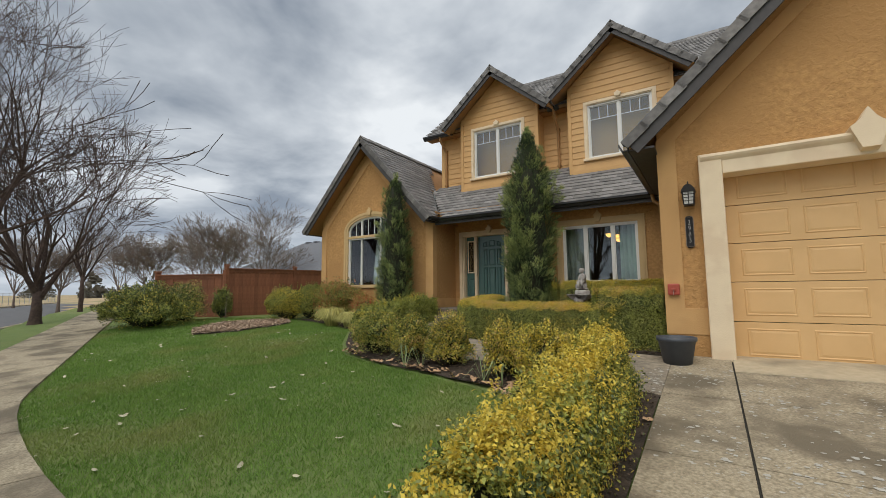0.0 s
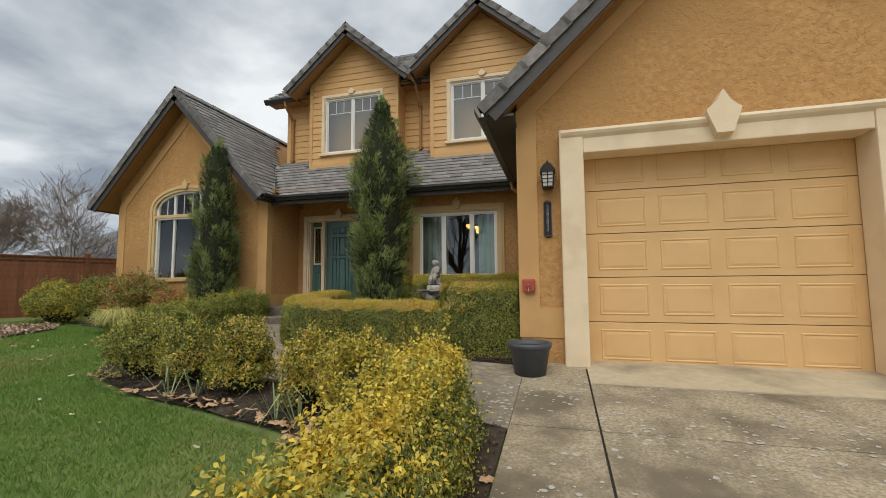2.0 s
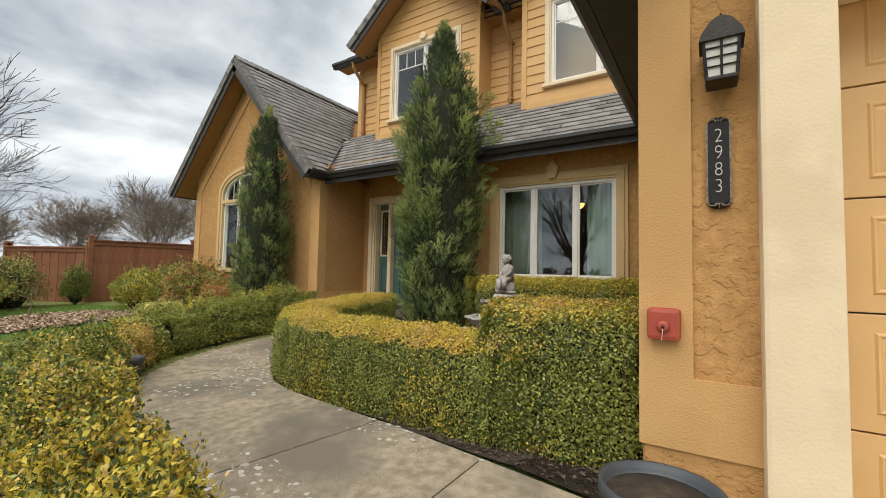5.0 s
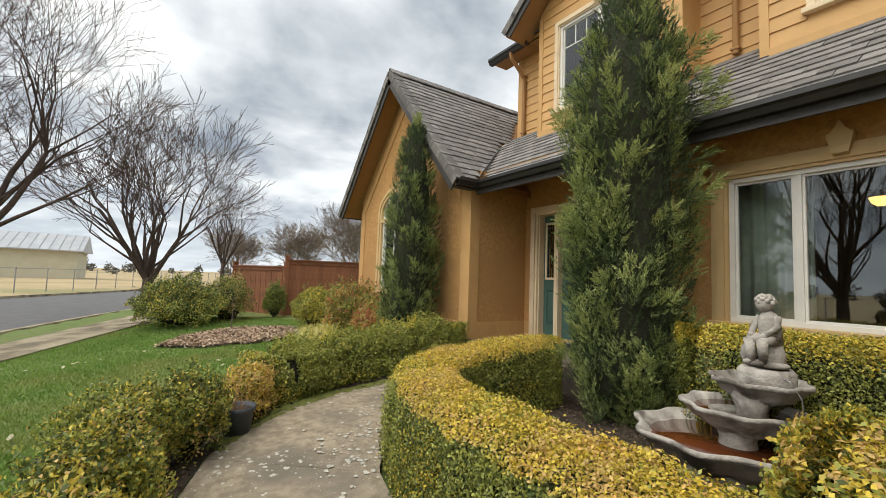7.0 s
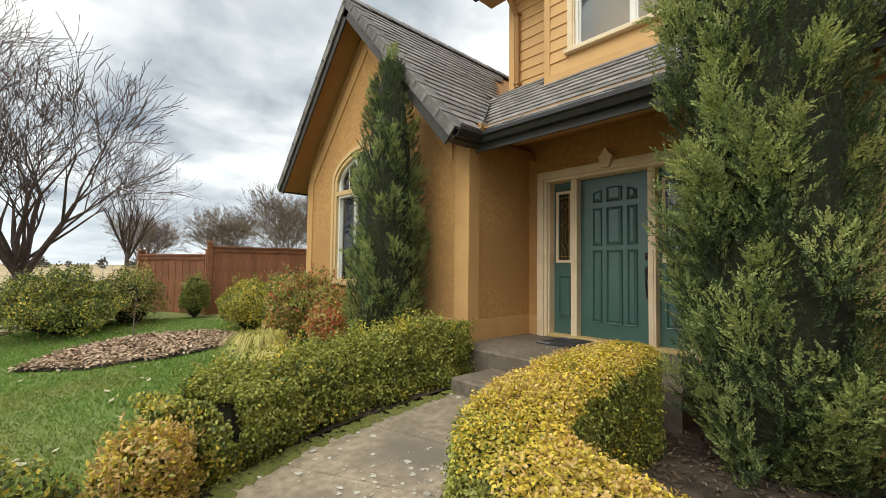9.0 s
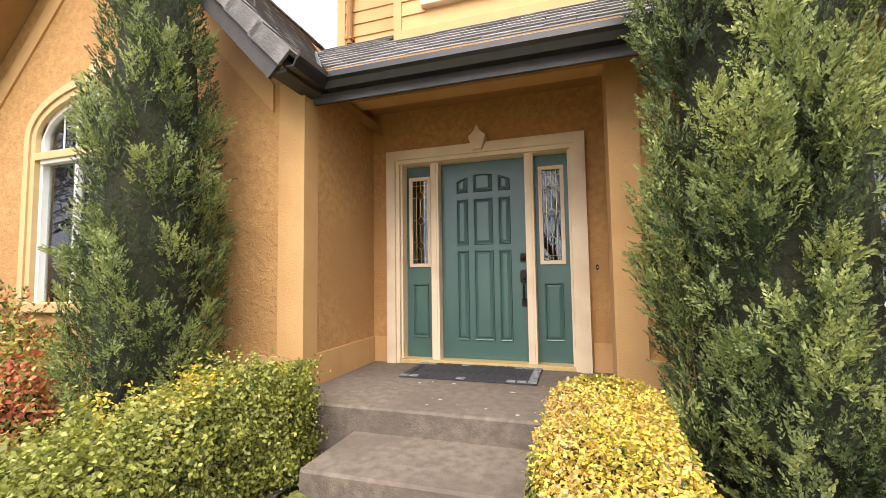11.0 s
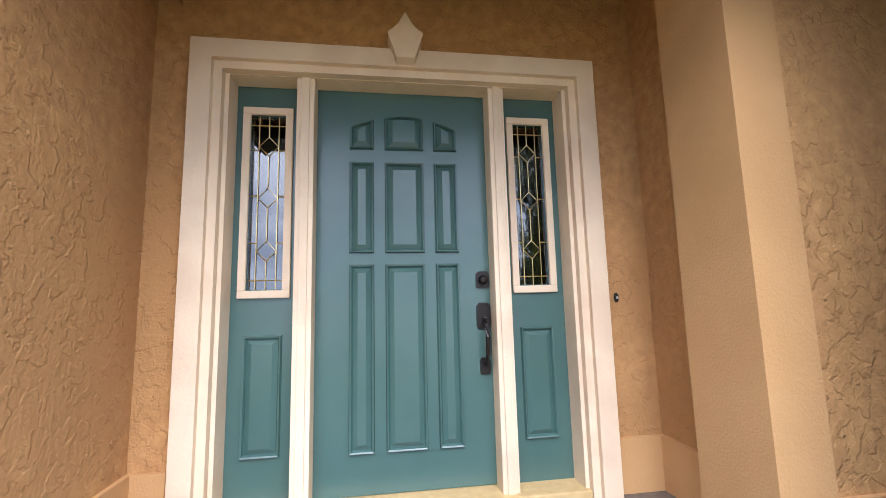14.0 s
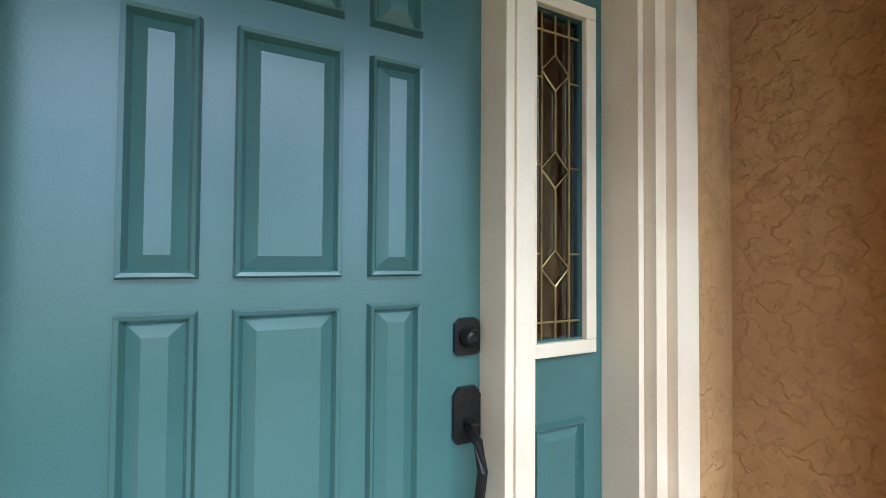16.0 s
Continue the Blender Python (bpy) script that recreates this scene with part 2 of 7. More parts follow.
M_DRYLEAF = material("dry_fallen_leaf", (0.52, 0.34, 0.20), (0.38, 0.23, 0.12), 30.0, 0.8, rand=0.3)
M_PALELEAF = material("pale_fallen_leaf", (0.55, 0.53, 0.38), (0.45, 0.40, 0.25), 30.0, 0.8, rand=0.25)
M_POT = material("blue_grey_plastic_pot", (0.055, 0.062, 0.075), (0.065, 0.073, 0.086), 10.0, 0.5, 0.1, 80.0)
M_ALARM = material("faded_red_alarm", (0.42, 0.075, 0.045), (0.36, 0.065, 0.04), 9.0, 0.5)
M_BLACK = material("black_plaque", (0.014, 0.013, 0.014), (0.02, 0.019, 0.02), 40.0, 0.6, spec=0.3)
M_SILVER = material("silver_numeral", (0.62, 0.60, 0.56), (0.52, 0.50, 0.47), 40.0, 0.45, metal=0.3)
M_CAST = material("weathered_cast_stone", (0.50, 0.47, 0.43), (0.33, 0.305, 0.28), 10.0, 0.9, 0.5, 50.0, c=(0.12, 0.105, 0.09), cscale=4.0, cedge=(0.5, 0.62))
M_WATER = material("rusty_basin_water", (0.11, 0.032, 0.010), (0.07, 0.022, 0.008), 3.0, 0.06, spec=0.8)
M_LANTERN = material("frosted_lantern_glass", (0.55, 0.54, 0.50), (0.50, 0.49, 0.45), 9.0, 0.25)
M_MAT = material("rubber_door_mat", (0.028, 0.030, 0.036), (0.04, 0.042, 0.05), 30.0, 0.7, 0.3, 90.0)
M_MATW = material("scuffed_mat_block", (0.30, 0.32, 0.34), (0.14, 0.15, 0.17), 25.0, 0.7)
M_INT = material("interior_paint", (0.16, 0.145, 0.12), (0.14, 0.125, 0.10), 2.0, 0.9)
M_INTFLOOR = material("interior_floor", (0.16, 0.10, 0.06), (0.13, 0.08, 0.05), 3.0, 0.5)
M_CURTAIN = material("sage_curtain", (0.36, 0.39, 0.34), (0.30, 0.33, 0.29), 6.0, 0.9)
M_SKYSHEET = material("pale_sky_sheet", (0.78, 0.84, 0.83), (0.72, 0.78, 0.77), 6.0, 0.7)
M_CHAIN = material("galvanised_steel", (0.34, 0.35, 0.36), (0.28, 0.29, 0.30), 20.0, 0.45, metal=0.7)
M_SHED = material("pale_shed_wall", (0.52, 0.49, 0.37), (0.47, 0.44, 0.33), 1.0, 0.8)
M_SHEDROOF = material("grey_metal_roof", (0.40, 0.42, 0.45), (0.34, 0.36, 0.39), 1.0, 0.5)
M_NROOF = material("grey_shingle_roof", (0.17, 0.175, 0.19), (0.14, 0.145, 0.16), 5.0, 0.9, 0.3, 20.0)
M_NWALL = material("neighbour_wall", (0.36, 0.34, 0.30), (0.33, 0.31, 0.27), 2.0, 0.9)
# brownish grey carries the distance haze in the trees' own colour
M_FAR = material("hazy_far_trees", (0.11, 0.105, 0.085), (0.15, 0.14, 0.11), 0.4, 0.95)


for m in (M_BOXG, M_BOXD, M_BOXY, M_BOXO, M_RED, M_JUN, M_JUNY, M_JUND, M_BLADE, M_GRASSY):
    let_through(m, 0.3)


def glow(name, col, strength):
    m = bpy.data.materials.new(name)
    m.use_nodes = True
    p = m.node_tree.nodes["Principled BSDF"]
    p.inputs["Base Color"].default_value = (*col, 1)
    p.inputs["Emission Color"].default_value = (*col, 1)
    p.inputs["Emission Strength"].default_value = strength
    return m


M_BULB = glow("lit_amber_shade", (1.0, 0.50, 0.13), 2.2)


# ---------------- building helpers ----------------
def mesh_ob(name, bm, mat, parent=None, label=""):
    me = bpy.data.meshes.new(name)
    bm.to_mesh(me)
    bm.free()
    for x in (mat if isinstance(mat, (list, tuple)) else [mat]):
        me.materials.append(x)
    ob = new(name, me)
    if parent:
        ob.parent = parent
    if label:
        ob["label"] = label
    return ob


def part(name, bm, mat, parent, label=""):
    return mesh_ob(name, bm, mat, parent, label)


def thing(name, label, category, group="", kind="", at=(0, 0, 0)):
    ob = new(name)
    ob.location = at
    ob.empty_display_size = 0.1
    return tagged(ob, label, category, group, kind)


def merged(bm):
    """Joins columns of a wall into one shell and drops the faces between them."""
    bmesh.ops.remove_doubles(bm, verts=bm.verts, dist=1e-5)
    bm.verts.index_update()
    seen, drop = {}, []
    for f in bm.faces:
        k = frozenset(v.index for v in f.verts)
        if k in seen:
            drop += [f, seen[k]]
        else:
            seen[k] = f
    bmesh.ops.delete(bm, geom=list(set(drop)), context="FACES_ONLY")
    return bm


def structure(name, bm, mat, label, category):
    if name.startswith("wall"):
        merged(bm)
    return tagged(mesh_ob(name, bm, mat), label, category, "", "structure")


def box(bm, x0, x1, y0, y1, z0, z1, bev=0.0):
    vs = [bm.verts.new((x, y, z)) for x in (x0, x1) for y in (y0, y1) for z in (z0, z1)]
    fs = [bm.faces.new([vs[i] for i in f]) for f in ((0, 1, 3, 2), (4, 6, 7, 5), (0, 4, 5, 1), (2, 3, 7, 6), (0, 2, 6, 4), (1, 5, 7, 3))]
    if bev:
        es = list({e for f in fs for e in f.edges})
        bmesh.ops.bevel(bm, geom=es, offset=bev, segments=2, affect="EDGES", profile=0.6)
    return bm


def B(x0, x1, y0, y1, z0, z1, bev=0.0):
    return box(bmesh.new(), x0, x1, y0, y1, z0, z1, bev)


def prism(bm, pts, a0, a1, axis="y"):
    """Pulls a polygon along an axis: for y the points are (x, z), for x they are (y, z), for z they are (x, y)."""
    def put(p, a):
        return {"y": (p[0], a, p[1]), "x": (a, p[0], p[1]), "z": (p[0], p[1], a)}[axis]
    lo = [bm.verts.new(put(p, a0)) for p in pts]
    hi = [bm.verts.new(put(p, a1)) for p in pts]
    n = len(pts)
    bm.faces.new(lo)
    bm.faces.new(hi[::-1])
    for i in range(n):
        j = (i + 1) % n
        bm.faces.new((lo[j], lo[i], hi[i], hi[j]))
    bmesh.ops.recalc_face_normals(bm, faces=bm.faces)
    return bm


def P(pts, a0, a1, axis="y"):
    return prism(bmesh.new(), pts, a0, a1, axis)


def tube(bm, pts, radii, n=6, cap=True):
    """A tapered tube along a line of points."""
    rings = []
    for i, p in enumerate(pts):
        p = Vector(p)
        a = Vector(pts[max(i - 1, 0)])
        b = Vector(pts[min(i + 1, len(pts) - 1)])
        d = (b - a).normalized()
        s = d.cross((0, 0, 1) if abs(d.z) < 0.9 else (1, 0, 0)).normalized()
        t = d.cross(s)
        r = radii[i] if isinstance(radii, (list, tuple)) else radii
        rings.append([bm.verts.new(p + (s * math.cos(2 * math.pi * k / n) + t * math.sin(2 * math.pi * k / n)) * r) for k in range(n)])
    for a, b in zip(rings, rings[1:]):
        for k in range(n):
            bm.faces.new((a[k], a[(k + 1) % n], b[(k + 1) % n], b[k]))
    if cap:
        bm.faces.new(rings[0][::-1])
        bm.faces.new(rings[-1])
    return bm


def lathe(bm, profile, n=24, lobes=0, amp=0.0, wave=0.0):
    """Turns a profile of (radius, z) round the z axis; lobes scallop the radius."""
    rings = []
    for r, z in profile:
        ring = []
        for k in range(n):
            a = 2 * math.pi * k / n
            s = 1 + amp * math.cos(lobes * a) if lobes else 1
            ring.append(bm.verts.new((r * s * math.cos(a), r * s * math.sin(a), z + (wave * r * math.cos(lobes * a) if lobes else 0))))
        rings.append(ring)
    for a, b in zip(rings, rings[1:]):
        for k in range(n):
            bm.faces.new((a[k], a[(k + 1) % n], b[(k + 1) % n], b[k]))
    bm.faces.new(rings[0][::-1])
    bm.faces.new(rings[-1])
    bmesh.ops.recalc_face_normals(bm, faces=bm.faces)
    for f in bm.faces:
        f.smooth = len(f.verts) == 4
    return bm


def moved(bm, m):
    bmesh.ops.transform(bm, matrix=m, verts=bm.verts)
    return bm


def cards(name, quads, slots, mats, parent=None, label="", smooth=False):
    """One mesh of many small four-cornered leaves: quads is (N, 4, 3), slots the material number of each."""
    n = len(quads)
    me = bpy.data.meshes.new(name)
    me.vertices.add(4 * n)
    me.vertices.foreach_set("co", np.asarray(quads, dtype=np.float32).reshape(-1))
    me.loops.add(4 * n)
    me.loops.foreach_set("vertex_index", np.arange(4 * n, dtype=np.int32))
    me.polygons.add(n)
    me.polygons.foreach_set("loop_start", np.arange(0, 4 * n, 4, dtype=np.int32))
    for x in mats:
        me.materials.append(x)
    me.polygons.foreach_set("material_index", np.asarray(slots, dtype=np.int32))
    me.update(calc_edges=True)
    ob = new(name, me)
    if parent:
        ob.parent = parent
    if label:
        ob["label"] = label
    return ob


def leaf_quads(rng, pos, nrm, length, width, spread=0.9, along=None):
    """Rhombic leaves at pos that face roughly along nrm; along pulls their tips one way."""
    n = len(pos)
    nv = nrm + rng.normal(0, spread, (n, 3))
    nv /= np.linalg.norm(nv, axis=1, keepdims=True) + 1e-9
    d = rng.normal(0, 1, (n, 3)) if along is None else along + rng.normal(0, 0.35, (n, 3))
    d -= nv * (d * nv).sum(1, keepdims=True)
    d /= np.linalg.norm(d, axis=1, keepdims=True) + 1e-9
    s = np.cross(nv, d)
    ln = (length * rng.uniform(0.7, 1.3, n))[:, None]
    wd = (width * rng.uniform(0.7, 1.3, n))[:, None]
    fold = nv * wd * 0.25
    return np.stack([pos, pos + d * ln * 0.5 + s * wd * 0.5 + fold, pos + d * ln, pos + d * ln * 0.5 - s * wd * 0.5 + fold], axis=1)


# ---------------- ground ----------------
U = Vector((-0.914, 0.406))     # along the street
N = Vector((-0.406, -0.914))    # from the house to the street
O = Vector((-6.0, -0.8))        # a point on the line of street trees


def along_off(x, y):
    d = Vector((x, y)) - O
    return d.dot(U), d.dot(N)


def street_xy(a, o):
    p = O + U * a + N * o
    return p.x, p.y


def ground_z(x, y):
    z = 0.45 + 0.08 * (y - 1.08)
    z = min(max(z, 0.30), 1.0)
    if x < -6.5 and y > 7.5:
        z += min((y - 7.5) * 0.03, 0.1)
    off = along_off(x, y)[1]
    if off > 0.55:
        z = 0.20 + max(0.0, min((-x - 8) * 0.03, 0.42)) + (0.06 if off > 11 else 0)
    return z


def sheet(fn, xs, ys, bm=None):
    bm = bm or bmesh.new()
    grid = [[bm.verts.new((x, y, fn(x, y))) for y in ys] for x in xs]
    for i in range(len(xs) - 1):
        for j in range(len(ys) - 1):
            bm.faces.new((grid[i][j], grid[i + 1][j], grid[i + 1][j + 1], grid[i][j + 1]))
    return bm


def spaced(lo, hi, step, far):
    near = list(np.arange(lo, hi + 1e-6, step))
    out, d = [], step * 2
    while out[-1:] == [] or out[-1] < far:
        out.append((out[-1] if out else 0) + d)
        d *= 1.6
    return [lo - v for v in out[::-1]] + near + [hi + v for v in out]


bm = sheet(lambda x, y: ground_z(x, y) - (0.06 if abs(along_off(x, y)[1] - 5.6) < 4.6 else 0.0), spaced(-30, 8, 0.4, 1500), spaced(-12, 16, 0.4, 1500))
for f in bm.faces:
    c = f.calc_center_median()
    a, o = along_off(c.x, c.y)
    f.material_index = 1 if (o > 10.0 or c.x < -40 or c.y > 40 or c.x > 30) else 0
ground = structure("ground", bm, [M_LAWN, M_DRYGRASS], "gently sloping lawn ground, dry field beyond the street", "ground")


def strip(bm, rows, lift, thick):
    """A slab over rows of (left, right) points that follows the ground."""
    top, bot = [], []
    for l, r in rows:
        top.append([bm.verts.new((p[0], p[1], p[2] + lift)) for p in (l, r)])
        bot.append([bm.verts.new((p[0], p[1], p[2] + lift - thick)) for p in (l, r)])
    for i in range(len(rows) - 1):
        bm.faces.new((top[i][0], top[i + 1][0], top[i + 1][1], top[i][1]))
        bm.faces.new((bot[i][0], bot[i][1], bot[i + 1][1], bot[i + 1][0]))
        bm.faces.new((top[i][0], bot[i][0], bot[i + 1][0], top[i + 1][0]))
        bm.faces.new((top[i][1], top[i + 1][1], bot[i + 1][1], bot[i][1]))
    bm.faces.new((top[0][0], top[0][1], bot[0][1], bot[0][0]))
    bm.faces.new((top[-1][1], top[-1][0], bot[-1][0], bot[-1][1]))
    bmesh.ops.recalc_face_normals(bm, faces=bm.faces)
    return bm


def on_street(a, o, z=None):
    x, y = street_xy(a, o)
    return (x, y, ground_z(x, y) if z is None else z)


bm = strip(bmesh.new(), [(on_street(a, 0.85, ground_z(*street_xy(a, 1.5))), on_street(a, 9.6, ground_z(*street_xy(a, 1.5)))) for a in range(-40, 90, 2)], 0.02, 0.15)
structure("road", bm, M_ASPHALT, "grey asphalt residential street", "street")
for o0, nm in ((0.68, "kerb"), (9.6, "kerb")):
    bm = strip(bmesh.new(), [(on_street(a, o0, ground_z(*street_xy(a, 1.5))), on_street(a, o0 + 0.17, ground_z(*street_xy(a, 1.5)))) for a in range(-40, 90, 2)], 0.15, 0.3)
    structure(nm, bm, M_CONC, "pale concrete street kerb", "kerb")

# pavement along the street, slab by slab; it swings towards the house at the driveway
def swing(a):
    return -min(1.5, 0.8 * ((3.4 - a) / 3.5) ** 1.5) if a < 3.4 else 0.0


walk_root = thing("pavement", "worn grey concrete pavement along the street", "pavement", kind="structure")
for k in range(-8, 22):
    a0, a1 = k * 1.5, k * 1.5 + 1.485
    bm = strip(bmesh.new(), [(on_street(a, -2.62 + swing(a)), on_street(a, -1.12 + swing(a))) for a in (a0, (a0 + a1) / 2, a1)], 0.035, 0.12)
    part("slab", bm, M_CONC, walk_root)

# driveway: apron strip at the door, slabs with open joints
drive = thing("driveway", "stained concrete driveway slabs with dark joints and lichen spots", "driveway", kind="structure")


def slab(x0, x1, y0, y1, mat=M_CONC, root=drive, lift=0.05):
    rows = []
    k = max(2, int(abs(y1 - y0) / 0.5) + 1)
    for i in range(k):
        y = y0 + (y1 - y0) * i / (k - 1)
        rows.append(((x0, y, ground_z(0, y)), (x1, y, ground_z(0, y))))
    return part("slab", strip(bmesh.new(), rows, lift, 0.1), mat, root)


DX = [-0.715, -0.04, 3.5, 7.1]
DY = [-6.0, -4.2, -2.4, -0.6, 1.2, 3.0, 4.62, 6.05, 7.15]
for i in range(len(DX) - 1):
    for j in range(len(DY) - 1):
        if i == 0 and j == 7:
            slab(DX[i], DX[i + 1] - 0.018, DY[j], 7.88)
            continue
        slab(DX[i], DX[i + 1] - 0.018, DY[j], DY[j + 1] - 0.014)
slab(-0.04, 7.1, 7.15, 8.3, mat=M_APRON, lift=0.058)
structure("driveway_base", strip(bmesh.new(), [((-0.70, y, ground_z(0, y)), (7.1, y, ground_z(0, y))) for y in np.arange(-6, 8.4, 0.5)], 0.03, 0.08), M_JOINT, "dark packed joints under the driveway", "driveway")

# curved walk from the driveway to the porch
OUTER = [(-0.72, 5.98), (-1.6, 6.30), (-2.6, 6.60), (-3.86, 6.80), (-4.60, 6.93), (-5.20, 7.16), (-5.60, 7.47), (-5.92, 7.98), (-6.08, 8.5), (-6.14, 9.1), (-6.12, 10.02)]
INNER = [(-0.72, 7.70), (-1.5, 7.80), (-2.36, 7.92), (-3.08, 7.97), (-3.70, 8.02), (-4.15, 8.12), (-4.45, 8.32), (-4.70, 8.65), (-4.84, 9.0), (-4.92, 9.4), (-4.95, 10.02)]


def walk_z(x, y):
    base = ground_z(0, min(y, 7.8))
    return base + max(0.0, min((y - 7.6) / 2.4, 1.0)) * 0.165


def lerp_row(s):
    i = min(int(s), len(OUTER) - 2)
    f = s - i
    l = [OUTER[i][k] * (1 - f) + OUTER[i + 1][k] * f for k in (0, 1)]
    r = [INNER[i][k] * (1 - f) + INNER[i + 1][k] * f for k in (0, 1)]
    return (*l, walk_z(*l)), (*r, walk_z(*r))


front_walk = thing("front_walk", "curved concrete front walk speckled with lichen", "walkway", kind="structure")
cuts = [0, 1.2, 2.35, 3.5, 4.9, 6.3, 7.6, 8.9, 10]
for s0, s1 in zip(cuts, cuts[1:]):
    rows = [lerp_row(s0 + (s1 - 0.012 - s0) * i / 6) for i in range(7)]
    part("slab", strip(bmesh.new(), rows, 0.045, 0.1), M_WALKC, front_walk)
rows = [lerp_row(10 * i / 40) for i in range(41)]
structure("walk_base", strip(bmesh.new(), rows, 0.025, 0.08), M_JOINT, "dark soil joints under the walk", "walkway")

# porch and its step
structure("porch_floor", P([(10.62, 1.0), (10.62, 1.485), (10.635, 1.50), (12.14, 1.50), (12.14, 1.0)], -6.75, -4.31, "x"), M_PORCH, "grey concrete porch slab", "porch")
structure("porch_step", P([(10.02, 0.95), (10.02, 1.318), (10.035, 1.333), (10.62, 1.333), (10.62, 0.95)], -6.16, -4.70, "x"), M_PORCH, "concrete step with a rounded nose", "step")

# beds of soil: between walk and lawn, inside the hedge, along the driveway
def bed(name, pts, lift, label, mat=M_SOIL):
    bm = bmesh.new()
    f = bm.faces.new([bm.verts.new((x, y, 0)) for x, y in pts])
    r = bmesh.ops.extrude_face_region(bm, geom=[f])
    bmesh.ops.triangulate(bm, faces=[f])
    for k in range(3):
        bmesh.ops.subdivide_edges(bm, edges=[e for e in bm.edges if e.calc_length() > 0.4], cuts=1)
        bmesh.ops.triangulate(bm, faces=[f for f in bm.faces if len(f.verts) > 3])
    tops = {v for v in r["geom"] if isinstance(v, bmesh.types.BMVert)}
    for v in bm.verts:
        v.co.z = walk_z(v.co.x, v.co.y) if v.co.x > -6.6 else ground_z(v.co.x, v.co.y)
    for v in bm.verts:
        n = noise.noise(Vector((v.co.x * 2.1, v.co.y * 2.1, 0)))
        v.co.z += lift + 0.02 * n
    bmesh.ops.delete(bm, geom=[v for v in bm.verts if v in tops], context="VERTS")
    bmesh.ops.recalc_face_normals(bm, faces=bm.faces)
    for f in bm.faces:
        if f.normal.z < 0:
            f.normal_flip()
    return structure(name, bm, mat, label, "planting bed")


bed("bed_walk", [(-0.73, 2.6), (-0.73, 6.08), (-1.6, 6.36), (-2.6, 6.58), (-3.86, 6.78), (-4.6, 6.91), (-5.2, 7.14), (-5.62, 7.44), (-6.0, 7.95), (-6.2, 8.5), (-6.28, 9.1), (-6.3, 10.8), (-11.2, 10.8), (-11.2, 10.0), (-9.0, 9.3), (-7.6, 8.6), (-7.0, 7.9), (-6.3, 7.1), (-5.55, 6.45), (-4.6, 6.1), (-3.4, 5.85), (-2.4, 5.6), (-1.85, 5.1), (-1.65, 4.2), (-1.7, 2.6)], 0.035, "dark soil planting bed along the front walk")
bed("bed_inner", [(-0.8, 7.75), (-1.5, 7.85), (-2.36, 7.96), (-3.08, 8.02), (-3.7, 8.07), (-4.15, 8.17), (-4.45, 8.36), (-4.7, 8.7), (-4.84, 9.05), (-4.9, 9.4), (-4.75, 10.02), (-4.65, 10.6), (-4.32, 10.6), (-4.32, 11.2), (-0.78, 11.2)], 0.03, "dark soil planting bed around the fountain")
bed("bed_mulch", [(-11.3, 6.75), (-10.55, 7.5), (-10.35, 8.3), (-10.7, 9.2), (-11.6, 9.8), (-12.5, 9.4), (-12.75, 8.4), (-12.3, 7.3)], 0.02, "bark mulch bed in the lawn")


# ---------------- house ----------------
GY = 7.90        # garage front
LY = 10.86       # left wing front
RY = 11.36       # wall of the big front window
DYW = 12.10      # door wall
UY = 12.55       # upper wall
DF = 12.09       # dormer fronts
T = 0.2
LEDGE = 1.76     # top of the smooth plinth band


def wall_y(bm, x0, x1, z0, z1, y, holes=(), thick=T):
    """A wall that faces -y with square holes (x0, x1, z0, z1) through it."""
    xs = sorted({x0, x1, *[h[0] for h in holes], *[h[1] for h in holes]})
    for a, b in zip(xs, xs[1:]):
        cut = sorted((h[2], h[3]) for h in holes if h[0] < (a + b) / 2 < h[1])
        z = z0
        for lo, hi in cut + [(z1, z1)]:
            if lo - z > 1e-4:
                box(bm, a, b, y, y + thick, z, lo)
            z = hi
    return bm


# left wing gable wall with the arched window
PX, PZ = -9.15, 6.55          # ridge of the wing, under the tiles
WX0, WX1 = -11.25, -6.76
AWX0, AWX1, AWZ0, AWS, AWT = -10.02, -8.14, 2.14, 3.88, 4.30   # arched opening: sides, sill, spring, top
AWB = 3.68                     # transom bar of the arched window


def arch_z(x, grow=0.0):
    c, h = (AWX0 + AWX1) / 2, (AWX1 - AWX0) / 2 + grow
    u = min(1.0, abs(x - c) / h)
    return AWS + (AWT - AWS + grow) * math.sqrt(max(0.0, 1 - u * u))


def wing_top(x):
    return 3.95 + (1 - abs(x - PX) / 2.49) * (PZ - 3.95) if abs(x - PX) < 2.49 else 3.95


bm = bmesh.new()
cols = sorted({WX0, WX1, AWX0, AWX1, PX, *np.linspace(AWX0, AWX1, 17)})
for a, b in zip(cols, cols[1:]):
    m = (a + b) / 2
    if AWX0 < m < AWX1:
        prism(bm, [(a, 0.8), (b, 0.8), (b, AWZ0), (a, AWZ0)], LY, LY + T)
        prism(bm, [(a, arch_z(a)), (b, arch_z(b)), (b, wing_top(b)), (a, wing_top(a))], LY, LY + T)
    else:
        prism(bm, [(a, 0.8), (b, 0.8), (b, wing_top(b)), (a, wing_top(a))], LY, LY + T)
structure("wall_wing", bm, M_STUCCO, "ochre rough stucco gable wall", "wall")
structure("wall_wing_west", B(WX0, WX0 + T, LY + T, 18.0, 0.8, 3.95), M_STUCCO, "ochre rough stucco side wall", "wall")
structure("wall_recess_west", B(WX1 - T, WX1, LY + T, DYW, 0.8, 4.25), M_STUCCO, "ochre rough stucco porch side wall", "wall")
# smooth raised bands on the stucco
def band(pts, y0, y1, axis="y", label="smooth ochre stucco band"):
    return structure("stucco_band", P(pts, y0, y1, axis), M_BAND, label, "trim")


